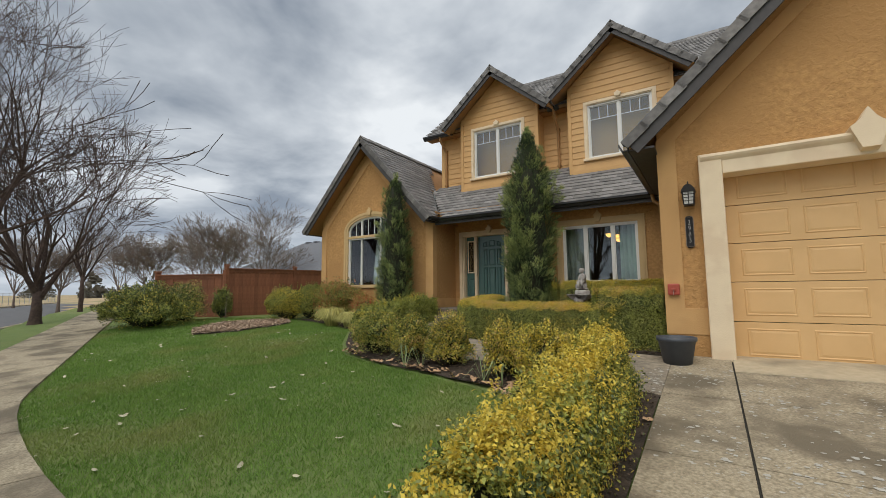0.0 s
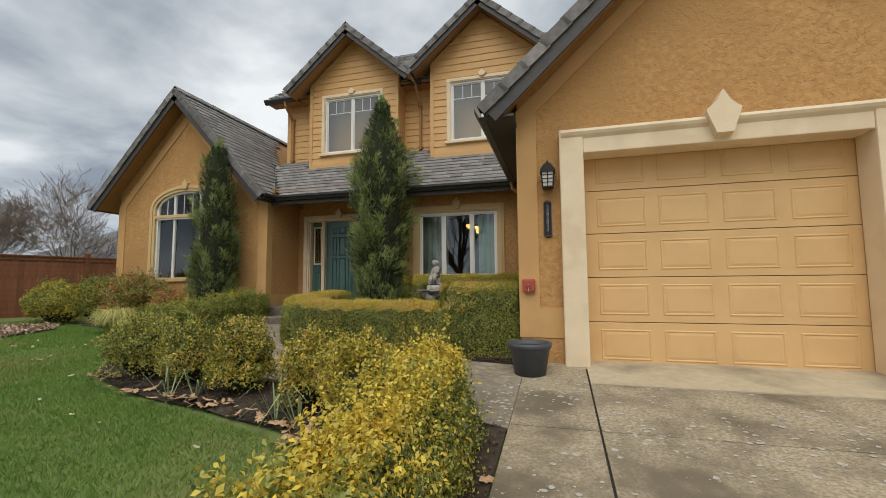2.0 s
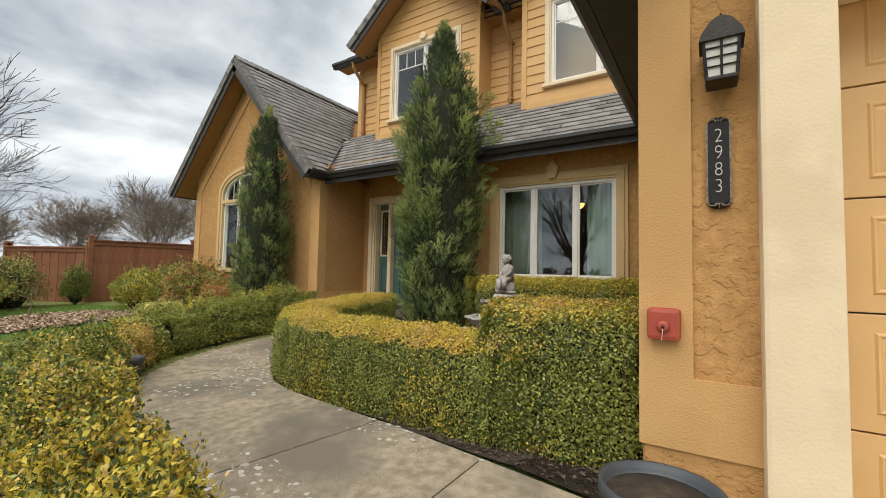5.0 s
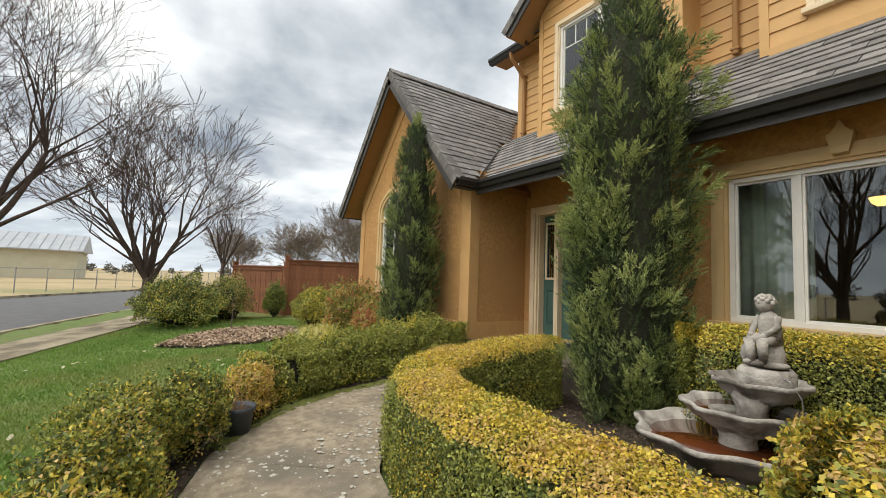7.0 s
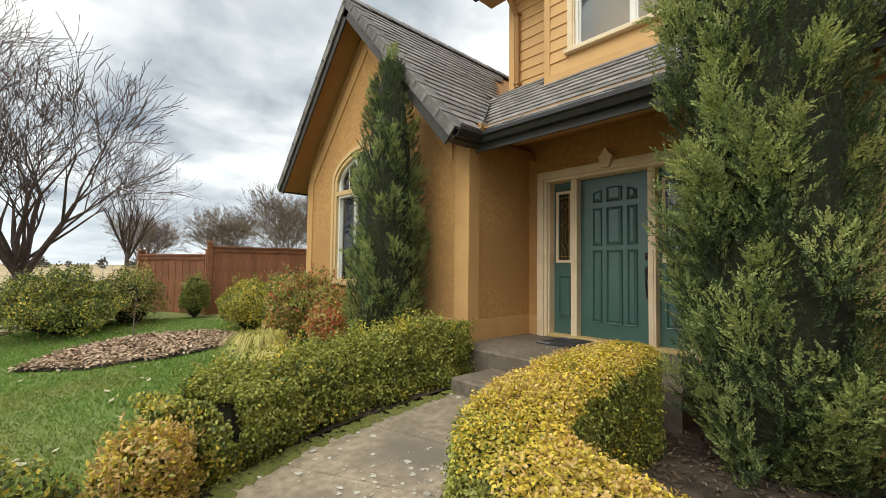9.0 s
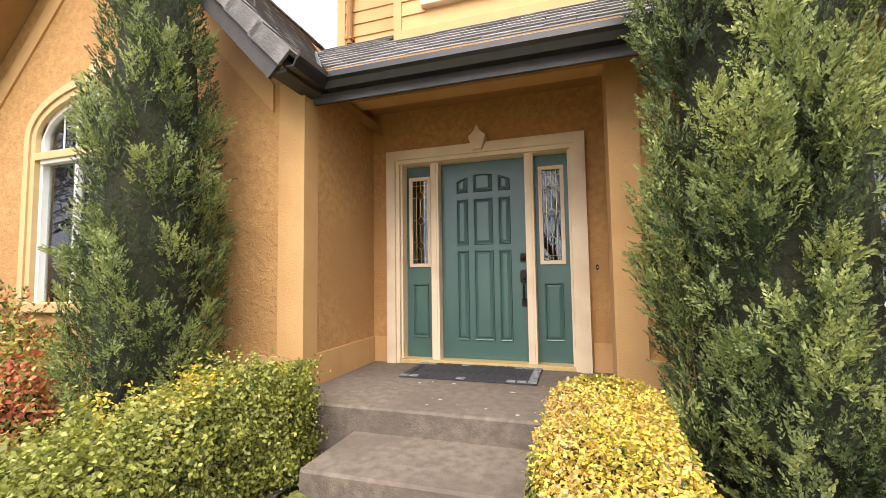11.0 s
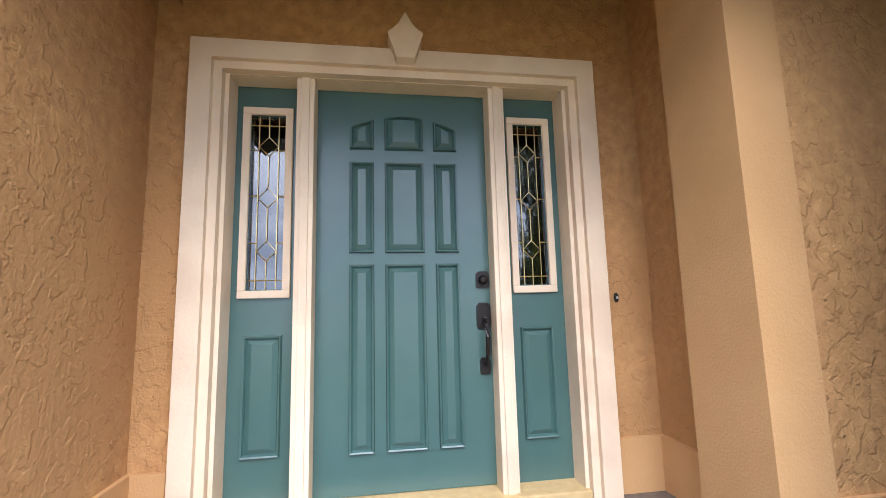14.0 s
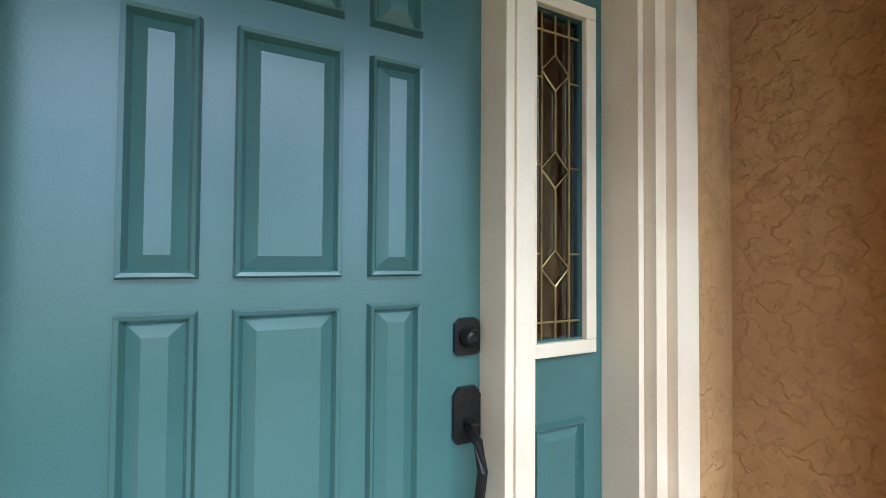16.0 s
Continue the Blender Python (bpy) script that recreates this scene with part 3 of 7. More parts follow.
band([(WX1 - 0.225, 0.8), (WX1 + 0.022, 0.8), (WX1 + 0.022, 4.0), (WX1 - 0.225, 4.0)], LY - 0.022, LY)
band([(LY, 0.8), (LY + 0.17, 0.8), (LY + 0.17, 4.0), (LY, 4.0)], WX1, WX1 + 0.022, "x")
band([(WX0, 1.0), (WX0 + 0.22, 1.0), (WX0 + 0.22, wing_top(WX0 + 0.22) - 0.2), (WX0, 3.95)], LY - 0.022, LY)
band([(WX0 + 0.22, 0.8), (WX1 - 0.225, 0.8), (WX1 - 0.225, LEDGE), (WX0 + 0.22, LEDGE)], LY - 0.022, LY)
band([(LY + 0.17, 1.5), (DYW, 1.5), (DYW, LEDGE), (LY + 0.17, LEDGE)], WX1, WX1 + 0.022, "x")
for s in (-1, 1):
    band([(PX, 6.02), (PX + s * 2.1, 3.78), (PX + s * 2.1, 4.02), (PX, 6.30)], LY - 0.02, LY, label="smooth ochre raking band under the gable")

# door wall of the porch
FX0, FX1, FZ1 = -6.435, -4.70, 3.58      # the frame's clear opening
bm = wall_y(bmesh.new(), WX1, -4.09, 1.0, 4.25, DYW, [(FX0, FX1, 1.5, FZ1)])
structure("wall_door", bm, M_STUCCO, "ochre stucco wall around the entrance", "wall")
band([(WX1 + 0.022, 1.5), (-6.60, 1.5), (-6.60, LEDGE), (WX1 + 0.022, LEDGE)], DYW - 0.02, DYW)
band([(-4.54, 1.5), (-4.31, 1.5), (-4.31, LEDGE), (-4.54, LEDGE)], DYW - 0.02, DYW)
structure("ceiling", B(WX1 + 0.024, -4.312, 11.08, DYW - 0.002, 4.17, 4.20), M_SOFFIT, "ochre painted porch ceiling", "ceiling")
structure("porch_beam", B(WX1 + 0.024, -4.312, 11.50, 11.70, 4.07, 4.168), M_BAND, "smooth ochre beam over the porch", "beam")

# wall of the big window, with the right side of the porch recess
RWX0, RWX1, RWZ0, RWZ1 = -3.23, -1.53, 2.12, 3.51
bm = wall_y(bmesh.new(), -4.29, -0.77, 0.8, 4.05, RY, [(RWX0, RWX1, RWZ0, RWZ1)])
structure("wall_front", bm, M_STUCCO, "ochre rough stucco front wall", "wall")
structure("wall_recess_east", B(-4.29, -4.09, RY + T, DYW, 0.8, 4.25), M_STUCCO, "ochre rough stucco porch side wall", "wall")
band([(-4.41, RY - 0.022), (-4.19, RY - 0.022), (-4.19, RY - 0.002), (-4.292, RY - 0.002), (-4.292, RY + 0.34), (-4.41, RY + 0.34)], 1.0, 4.06, "z", "smooth ochre stucco pilaster beside the porch")
band([(-4.19, 0.9), (-0.77, 0.9), (-0.77, LEDGE), (-4.19, LEDGE)], RY - 0.02, RY)
band([(RY + 0.34, 1.5), (DYW, 1.5), (DYW, LEDGE), (RY + 0.34, LEDGE)], -4.31, -4.29, "x")

# garage
GX0 = -0.77
GOX0, GOX1, GOZ1 = 0.0, 2.79, 3.52
GRX, GRS = 5.2, 0.93         # ridge x and slope of the garage gable


def rake_z(x):
    return 4.15 + (x + 1.09) * GRS


GWX0, GWX1, GWZ0, GWZ1 = 2.66, 4.2, 5.12, 6.6
bm = bmesh.new()
GR = GRX * 2 - GX0
cols = sorted({GX0, GOX0, GOX1, GWX0, GWX1, GRX, GR})
for a, b in zip(cols, cols[1:]):
    m = (a + b) / 2

    def top(x):
        return rake_z(x if x <= GRX else 2 * GRX - x) - 0.12
    lo = GOZ1 if GOX0 < m < GOX1 else 0.8
    if GWX0 < m < GWX1:
        prism(bm, [(a, lo), (b, lo), (b, GWZ0), (a, GWZ0)], GY, GY + T)
        prism(bm, [(a, GWZ1), (b, GWZ1), (b, top(b)), (a, top(a))], GY, GY + T)
    else:
        prism(bm, [(a, lo), (b, lo), (b, top(b)), (a, top(a))], GY, GY + T)
structure("wall_garage", bm, M_STUCCO, "ochre rough stucco garage front", "wall")
structure("wall_garage_west", B(GX0, GX0 + T, GY + T, 14.0, 0.8, 4.1), M_STUCCO, "ochre rough stucco garage side wall", "wall")
structure("wall_garage_east", B(GR - T, GR, GY + T, 14.0, 0.8, 4.1), M_STUCCO, "ochre rough stucco garage side wall", "wall")
band([(GX0 - 0.014, 1.336), (GX0 + 0.23, 1.336), (GX0 + 0.23, rake_z(GX0 + 0.23) - 0.32), (GX0 - 0.014, rake_z(GX0) - 0.32)], GY - 0.024, GY)
band([(GY, 1.336), (GY + 0.25, 1.336), (GY + 0.25, 4.0), (GY, 4.0)], GX0 - 0.014, GX0, "x")
band([(GX0 + 0.23, 1.336), (-0.27, 1.336), (-0.27, 1.69), (GX0 + 0.23, 1.69)], GY - 0.024, GY)
band([(GX0 + 0.23, rake_z(GX0 + 0.23) - 0.56), (GRX, rake_z(GRX) - 0.56), (GRX, rake_z(GRX) - 0.32), (GX0 + 0.23, rake_z(GX0 + 0.23) - 0.32)], GY - 0.022, GY, label="smooth ochre raking band under the gable")

# upper floor behind the dormers
structure("wall_upper", B(-7.46, 1.5, UY, UY + T, 4.4, 7.05), M_SIDING, "ochre painted upper wall", "wall")
structure("wall_upper_west", B(-7.46, -7.26, UY + T, 17.5, 4.4, 7.05), M_SIDING, "ochre painted upper side wall", "wall")


# roofs: deck slabs, tiles added below
def roof_deck(name, pts, dz, label):
    """A sloped slab from four corner points, dz thick."""
    bm = bmesh.new()
    lo = [bm.verts.new(p) for p in pts]
    hi = [bm.verts.new((p[0], p[1], p[2] - dz)) for p in pts]
    bm.faces.new(lo)
    bm.faces.new(hi[::-1])
    n = len(pts)
    for i in range(n):
        bm.faces.new((lo[i], hi[i], hi[(i + 1) % n], lo[(i + 1) % n]))
    bmesh.ops.recalc_face_normals(bm, faces=bm.faces)
    return structure(name, bm, M_SOFFIT, label, "roof")


WE, WZ = 2.50, 4.02           # half width and eave height of the wing's roof
WPK = 6.70
roof_deck("roof_wing_east", [(PX, 10.45, WPK), (PX + WE, 10.45, WZ), (PX + WE, 13.5, WZ), (PX, 17, WPK)], 0.10, "sloping wing roof deck")
roof_deck("roof_wing_west", [(PX, 10.45, WPK), (PX - WE, 10.45, WZ), (PX - WE, 17, WZ), (PX, 17, WPK)], 0.10, "sloping wing roof deck")
ES = 0.80                     # slope of the roof over the front wall
EY, EZ = 10.93, 4.02


def eave_z(y):
    return EZ + (y - EY) * ES


roof_deck("roof_front", [(-6.55, EY, EZ), (GX0, EY, EZ), (GX0, UY, eave_z(UY)), (-7.4, UY, eave_z(UY))], 0.09, "sloping roof deck over the front windows")
MS, MY, MZ = 0.82, 12.2, 7.02  # slope and eave of the main roof


def main_z(y):
    return MZ + (y - MY) * MS


roof_deck("roof_main", [(-7.92, MY, MZ), (2.5, MY, MZ), (2.5, 15, main_z(15)), (-7.92, 15, main_z(15))], 0.1, "main roof deck")
roof_deck("roof_main_back", [(-7.92, 17.8, MZ), (2.5, 17.8, MZ), (2.5, 15, main_z(15)), (-7.92, 15, main_z(15))], 0.1, "main roof deck, rear")
# unseen walls and a ceiling added to keep daylight out of the upper rooms
structure("wall_upper_east", B(1.3, 1.5, UY + T, 17.5, 4.4, 7.05), M_SIDING, "ochre painted upper side wall", "wall")
for x in (-7.46, 1.3):
    structure("wall_gable_end", P([(MY + 0.45, 7.05), (17.5, 7.05), (15.0, main_z(15) - 0.14)], x, x + 0.2, "x"), M_SIDING, "unseen ochre gable end added to keep light out of the upper rooms", "wall")
structure("ceiling_upper", B(-7.26, 1.3, UY + T, 17.5, 6.98, 7.03), M_INT, "pale brown ceiling added to darken the upper rooms", "ceiling")
structure("wall_upper_back", B(-11.25, 11.17, 17.5, 17.7, 0.8, 7.05), M_SIDING, "ochre rear wall", "wall")
roof_deck("roof_garage_west", [(-1.09, 7.46, 4.05), (GRX, 7.46, rake_z(GRX) - 0.1), (GRX, 15, rake_z(GRX) - 0.1), (-1.09, 15, 4.05)], 0.1, "garage roof deck")
roof_deck("roof_garage_east", [(2 * GRX + 1.09, 7.46, 4.05), (GRX, 7.46, rake_z(GRX) - 0.1), (GRX, 15, rake_z(GRX) - 0.1), (2 * GRX + 1.09, 15, 4.05)], 0.1, "garage roof deck")


# dormers
def dormer(cx, half, peak, wx0, wx1, wz0, wz1, name):
    zb = 4.78
    slope = 0.86
    bm = bmesh.new()
    cols = sorted({cx - half, cx + half, cx, wx0, wx1})

    def top(x):
        return peak - 0.16 - abs(x - cx) * slope
    for a, b in zip(cols, cols[1:]):
        m = (a + b) / 2
        if wx0 < m < wx1:
            prism(bm, [(a, zb), (b, zb), (b, wz0), (a, wz0)], DF, DF + 0.16)
            prism(bm, [(a, wz1), (b, wz1), (b, top(b)), (a, top(a))], DF, DF + 0.16)
        else:
            prism(bm, [(a, zb), (b, zb), (b, top(b)), (a, top(a))], DF, DF + 0.16)
    wall = structure(name, bm, M_SIDING, "ochre dormer front under its lap boards", "wall")
    structure(name + "_side", B(cx - half, cx - half + 0.12, DF + 0.16, UY, zb, 7.0), M_SIDING, "ochre dormer side", "wall")
    structure(name + "_side", B(cx + half - 0.12, cx + half, DF + 0.16, UY, zb, 7.0), M_SIDING, "ochre dormer side", "wall")
    for s in (-1, 1):
        w = half + 0.44
        roof_deck(name + "_roof", [(cx, 11.66, peak - 0.04), (cx + s * w, 11.66, peak - 0.04 - w * slope), (cx + s * w, 13.8, peak - 0.04 - w * slope), (cx, 14.6, peak - 0.04)], 0.09, "dormer roof deck")
    return wall


D1 = dict(cx=-5.25, half=1.24, peak=8.44, wx0=-6.03, wx1=-4.51, wz0=5.32, wz1=6.77)
D2 = dict(cx=-1.93, half=1.26, peak=8.58, wx0=-2.68, wx1=-1.15, wz0=5.33, wz1=6.76)
dorm1 = dormer(name="wall_dormer_1", **D1)
dorm2 = dormer(name="wall_dormer_2", **D2)

# rooms behind the windows
bm = bmesh.new()
box(bm, -11.0, 9.0, 17.3, 17.45, 0.9, 7.0)
structure("room_back_wall", bm, M_INT, "pale brown inner wall", "wall")
structure("room_floor", B(-11.0, 9.0, 8.2, 17.3, 0.85, 0.95), M_INTFLOOR, "wooden inner floor", "floor")
structure("room_floor_upper", B(-7.2, 1.4, UY + T, 17.3, 4.3, 4.42), M_INTFLOOR, "wooden upper floor", "floor")
for x in (-6.9, -4.2, -0.6):
    structure("room_partition", B(x, x + 0.1, 12.4, 17.3, 0.95, 4.2), M_INT, "pale brown partition wall", "wall")


# ---------------- plants ----------------
RNG = np.random.default_rng(7)


def lump(p, s, seed=0.0):
    """Smooth noise at many points, about -1 to 1."""
    x, y, z = (p * s + seed).T
    return (np.sin(1.7 * x + 0.9 * np.sin(1.3 * y + 0.4)) + np.sin(2.1 * y + 1.1 * np.sin(1.6 * z + 1.2)) + np.sin(1.9 * z + 0.8 * np.sin(1.8 * x + 2.2))) / 3


def along_spine(spine, s):
    """Points, headings and side directions at the shares s of a line of (x, y) points."""
    sp = np.array(spine, float)
    seg = np.linalg.norm(np.diff(sp, axis=0), axis=1)
    cum = np.concatenate([[0], np.cumsum(seg)])
    d = s * cum[-1]
    x, y = np.interp(d, cum, sp[:, 0]), np.interp(d, cum, sp[:, 1])
    e = 0.05
    hx = np.interp(np.minimum(d + e, cum[-1]), cum, sp[:, 0]) - np.interp(np.maximum(d - e, 0), cum, sp[:, 0])
    hy = np.interp(np.minimum(d + e, cum[-1]), cum, sp[:, 1]) - np.interp(np.maximum(d - e, 0), cum, sp[:, 1])
    n = np.hypot(hx, hy) + 1e-9
    return x, y, hx / n, hy / n, cum[-1]


def hedge(name, label, spine, half, z0, z1, n, leaf=(0.03, 0.017), top_mix=(0.3, 0.1, 0.6, 0.0), side_mix=(0.6, 0.3, 0.1, 0.0), rough=0.03, loose=0.0, boxy=0.32, seed=1.0, cap_out=0.75, shoots=0):
    """A clipped hedge along a line: a core painted near-black for inner shade, and leaves. Mixes give the shares of
    green, dark, yellow and bronze leaves.
    """
    rng = np.random.default_rng(int(seed * 97))
    root = thing(name, label, "hedge")
    zf0 = (lambda x, y: np.full_like(x, z0)) if not callable(z0) else np.vectorize(z0)
    zf1 = (lambda x, y: np.full_like(x, z1)) if not callable(z1) else np.vectorize(z1)
    s = rng.uniform(0, 1, n)
    length = along_spine(spine, s)[4]
    # ends: push a share of the leaves onto the rounded caps
    capshare = 1.35 * half * 3.6 / (half * 3.6 + length * (2 * half + 1.6))
    cap = rng.uniform(0, 1, n) < capshare
    s = np.where(cap, np.where(rng.uniform(0, 1, n) < 0.5, 0.0, 1.0), s)
    x, y, hx, hy, length = along_spine(spine, s)
    fine_phi = np.linspace(0, math.pi, 2001)
    fx = np.sign(np.cos(fine_phi)) * np.abs(np.cos(fine_phi)) ** boxy * half
    fz = np.sin(fine_phi) ** boxy * 0.75
    arc = np.concatenate([[0], np.cumsum(np.hypot(np.diff(fx), np.diff(fz)))])
    place = rng.uniform(0, arc[-1], n)
    phi = np.interp(place, arc, fine_phi)
    c, sn = np.cos(phi), np.sin(phi)
    w = np.interp(place, arc, fx) / half
    h = np.interp(place, arc, fz) / 0.75
    wc = rng.uniform(-1, 1, n)
    w = np.where(cap, wc, w)
    h = np.where(cap, np.maximum(0, 1 - np.abs(wc) ** (2 / boxy)) ** (boxy / 2), h)
    depth = rng.uniform(0, 1, n) ** 2 * 0.17
    k = 1 - depth
    side = np.stack([hy, -hx], 1)
    head = np.stack([hx, hy], 1)
    bottom, top = zf0(x, y), zf1(x, y)
    pos2 = np.stack([x, y], 1) + side * (w * half * k)[:, None]
    out = np.where(s > 0.5, 1.0, -1.0) * np.where(cap, np.sqrt(np.maximum(0, 1 - np.abs(w) ** 2.6)) * half * cap_out, 0.0)
    pos2 += head * out[:, None]
    hh = np.where(cap, h * rng.uniform(0, 1, n) ** 0.8, h)
    z = bottom + 0.01 + (top - bottom - 0.01) * hh * np.where(cap, 1.0, k)
    pos = np.column_stack([pos2, z])
    nrm = np.column_stack([side * (np.sign(c) * np.abs(c) ** 1.5)[:, None], sn])
    nrm[cap] = np.column_stack([side[cap] * (0.6 * w[cap] ** 3)[:, None], 0.25 * hh[cap]])
    nrm[cap, :2] += head[cap] * np.where(s[cap] > 0.5, 1.0, -1.0)[:, None]
    nrm /= np.linalg.norm(nrm, axis=1, keepdims=True) + 1e-9
    b = lump(pos, 5.0, seed) * rough + lump(pos, 13.0, seed) * rough * 0.7 + rng.normal(0, 0.012, n)
    pos += nrm * b[:, None]
    if loose:
        sprig = rng.uniform(0, 1, n) < 0.35
        pos[sprig] += nrm[sprig] * np.abs(rng.normal(0, loose, sprig.sum()))[:, None] * (0.5 + 0.5 * lump(pos[sprig], 22.0, seed))[:, None]
    upness = (pos[:, 2] - bottom) / (top - bottom)
    topmost = (upness > 0.88 + 0.06 * lump(pos, 9.0, seed))
    pick = 0.18 + 0.64 * rng.uniform(0, 1, n) + 0.30 * lump(pos, 3.0, seed + 3) + 0.16 * lump(pos, 11.0, seed)
    tm, sm = np.cumsum(top_mix), np.cumsum(side_mix)
    slot = np.where(topmost, (pick > tm[0]).astype(int) + (pick > tm[1]) + (pick > tm[2]), (pick > sm[0]).astype(int) + (pick > sm[1]) + (pick > sm[2]))
    slot = np.clip(slot, 0, 3)
    q = leaf_quads(rng, pos, nrm, leaf[0], leaf[1], 0.6)
    if shoots:
        pick = rng.choice(np.nonzero((upness > 0.55) & ~cap)[0], shoots)
        which = np.repeat(np.arange(shoots), 20)
        u = rng.uniform(0, 1, len(which))
        head = nrm[pick] * 0.5 + np.array([0, 0, 0.8]) + rng.normal(0, 0.25, (shoots, 3))
        head /= np.linalg.norm(head, axis=1, keepdims=True)
        reach = rng.uniform(0.06, 0.20, shoots)[which]
        p2 = pos[pick][which] + head[which] * (u * reach)[:, None] + rng.normal(0, 0.010, (len(which), 3))
        q2 = leaf_quads(rng, p2, nrm[pick][which], leaf[0], leaf[1], 0.9, head[which] * 0.7 + rng.normal(0, 0.6, (len(which), 3)))
        q, slot = np.concatenate([q, q2]), np.concatenate([slot, slot[pick][which]])
    cards("foliage", q, slot, [M_BOXG, M_BOXD, M_BOXY, M_BOXO], root)
    # solid core whose dark colour paints the shade behind the leaves
    bm = bmesh.new()
    rings = []
    ss = np.linspace(0, 1, max(6, int(length / 0.25)))
    xx, yy, ax, ay, _ = along_spine(spine, ss)
    for i in range(len(ss)):
        ring = []
        if i in (0, len(ss) - 1):
            step = 0.10 if i == 0 else -0.10
            xx[i] += ax[i] * step
            yy[i] += ay[i] * step
        b0, b1 = float(zf0(xx[i:i + 1], yy[i:i + 1])[0]), float(zf1(xx[i:i + 1], yy[i:i + 1])[0])
        inset = 0.80 if 0 < i < len(ss) - 1 else 0.35
        for j in range(13):
            p = math.pi * j / 12
            cc, cs = math.cos(p), math.sin(p)
            ww = math.copysign(abs(cc) ** boxy, cc) * half * inset
            ring.append(bm.verts.new((xx[i] + ay[i] * ww, yy[i] - ax[i] * ww, b0 - 0.03 + (b1 - b0) * abs(cs) ** boxy * 0.9)))
        rings.append(ring)
    for a, b in zip(rings, rings[1:]):
        for j in range(12):
            bm.faces.new((a[j], a[j + 1], b[j + 1], b[j]))
    bm.faces.new(rings[0])
    bm.faces.new(rings[-1][::-1])
    bmesh.ops.recalc_face_normals(bm, faces=bm.faces)
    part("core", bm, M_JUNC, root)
    return root


def shrub(name, label, at, r, height, n, mats, mix, leaf=(0.035, 0.02), rough=0.12, seed=1.0, category="shrub", droop=0.0, stems=5, shoots=70):
    """A loose rounded shrub: stems, and leaves in an uneven shell."""
    rng = np.random.default_rng(int(seed * 131) + 5)
    root = thing(name, label, category, at=at)
    d = rng.normal(0, 1, (n, 3))
    d[:, 2] = np.abs(d[:, 2]) * 1.1 - 0.35
    d /= np.linalg.norm(d, axis=1, keepdims=True)
    sh = 1 + rough * lump(d, 3.1, seed) * 1.6 + rough * lump(d, 8.0, seed + 2) * 0.9
    k = (1 - rng.uniform(0, 1, n) ** 2.2 * 0.45) * sh
    pos = d * k[:, None] * np.array([r[0], r[1], height * 0.62])
    pos[:, 2] += height * 0.42
    pos[:, 2] = np.maximum(pos[:, 2], 0.03 + rng.uniform(0, 0.08, n))
    pick = rng.uniform(0, 1, n) + 0.25 * lump(pos, 4.0, seed)
    cm = np.cumsum(mix)
    slot = np.clip((pick > cm[0]).astype(int) + sum((pick > c).astype(int) for c in cm[1:-1]), 0, len(mats) - 1)
    along = d + np.array([0, 0, 0.6 - droop])
    q = leaf_quads(rng, pos, d, leaf[0], leaf[1], 0.8, along)
    k = shoots * 22
    d0 = rng.normal(0, 1, (shoots, 3))
    d0[:, 2] = np.abs(d0[:, 2]) * 0.9 + 0.25
    d0 /= np.linalg.norm(d0, axis=1, keepdims=True)
    foot = d0 * 0.82 * np.array([r[0], r[1], height * 0.62]) + np.array([0, 0, height * 0.42])
    head = d0 * 0.45 + np.array([0, 0, 0.9]) + rng.normal(0, 0.2, (shoots, 3))
    head /= np.linalg.norm(head, axis=1, keepdims=True)
    which = np.repeat(np.arange(shoots), 22)
    u = rng.uniform(0, 1, k)
    reach = (rng.uniform(0.16, 0.42, shoots) * height)[which]
    p2 = foot[which] + head[which] * (u * reach)[:, None] + rng.normal(0, leaf[0] * 0.35, (k, 3))
    q2 = leaf_quads(rng, p2, d0[which], leaf[0] * 0.95, leaf[1], 0.9, head[which] * 0.8 + rng.normal(0, 0.6, (k, 3)))
    s2 = np.clip(sum((rng.uniform(0, 1, k) > c).astype(int) for c in cm[:-1]), 0, len(mats) - 1)
    cards("foliage", np.concatenate([q, q2]), np.concatenate([slot, s2]), mats, root)
    bm = bmesh.new()
    for i in range(stems):
        a = 2 * math.pi * (i + 0.3) / stems
        e = Vector((math.cos(a) * r[0] * 0.6, math.sin(a) * r[1] * 0.6, height * 0.8))
        tube(bm, [(0.03 * math.cos(a), 0.03 * math.sin(a), -0.02), tuple(e * 0.5 + Vector((0, 0, 0.08 * height))), tuple(e)], [0.014, 0.009, 0.004], 5)
    part("stem_cluster", bm, M_BARK, root)
    # core coloured nearly black for the shade inside the shrub
    bm = bmesh.new()
    bmesh.ops.create_icosphere(bm, subdivisions=3, radius=1.0)
    for v in bm.verts:
        nn = 1 + 0.12 * noise.noise(v.co * 2 + Vector((seed, 0, 0)))
        v.co = Vector((v.co.x * r[0] * 0.62 * nn, v.co.y * r[1] * 0.62 * nn, max(0.04, height * 0.42 + v.co.z * height * 0.42 * nn)))
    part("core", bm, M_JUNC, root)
    return root


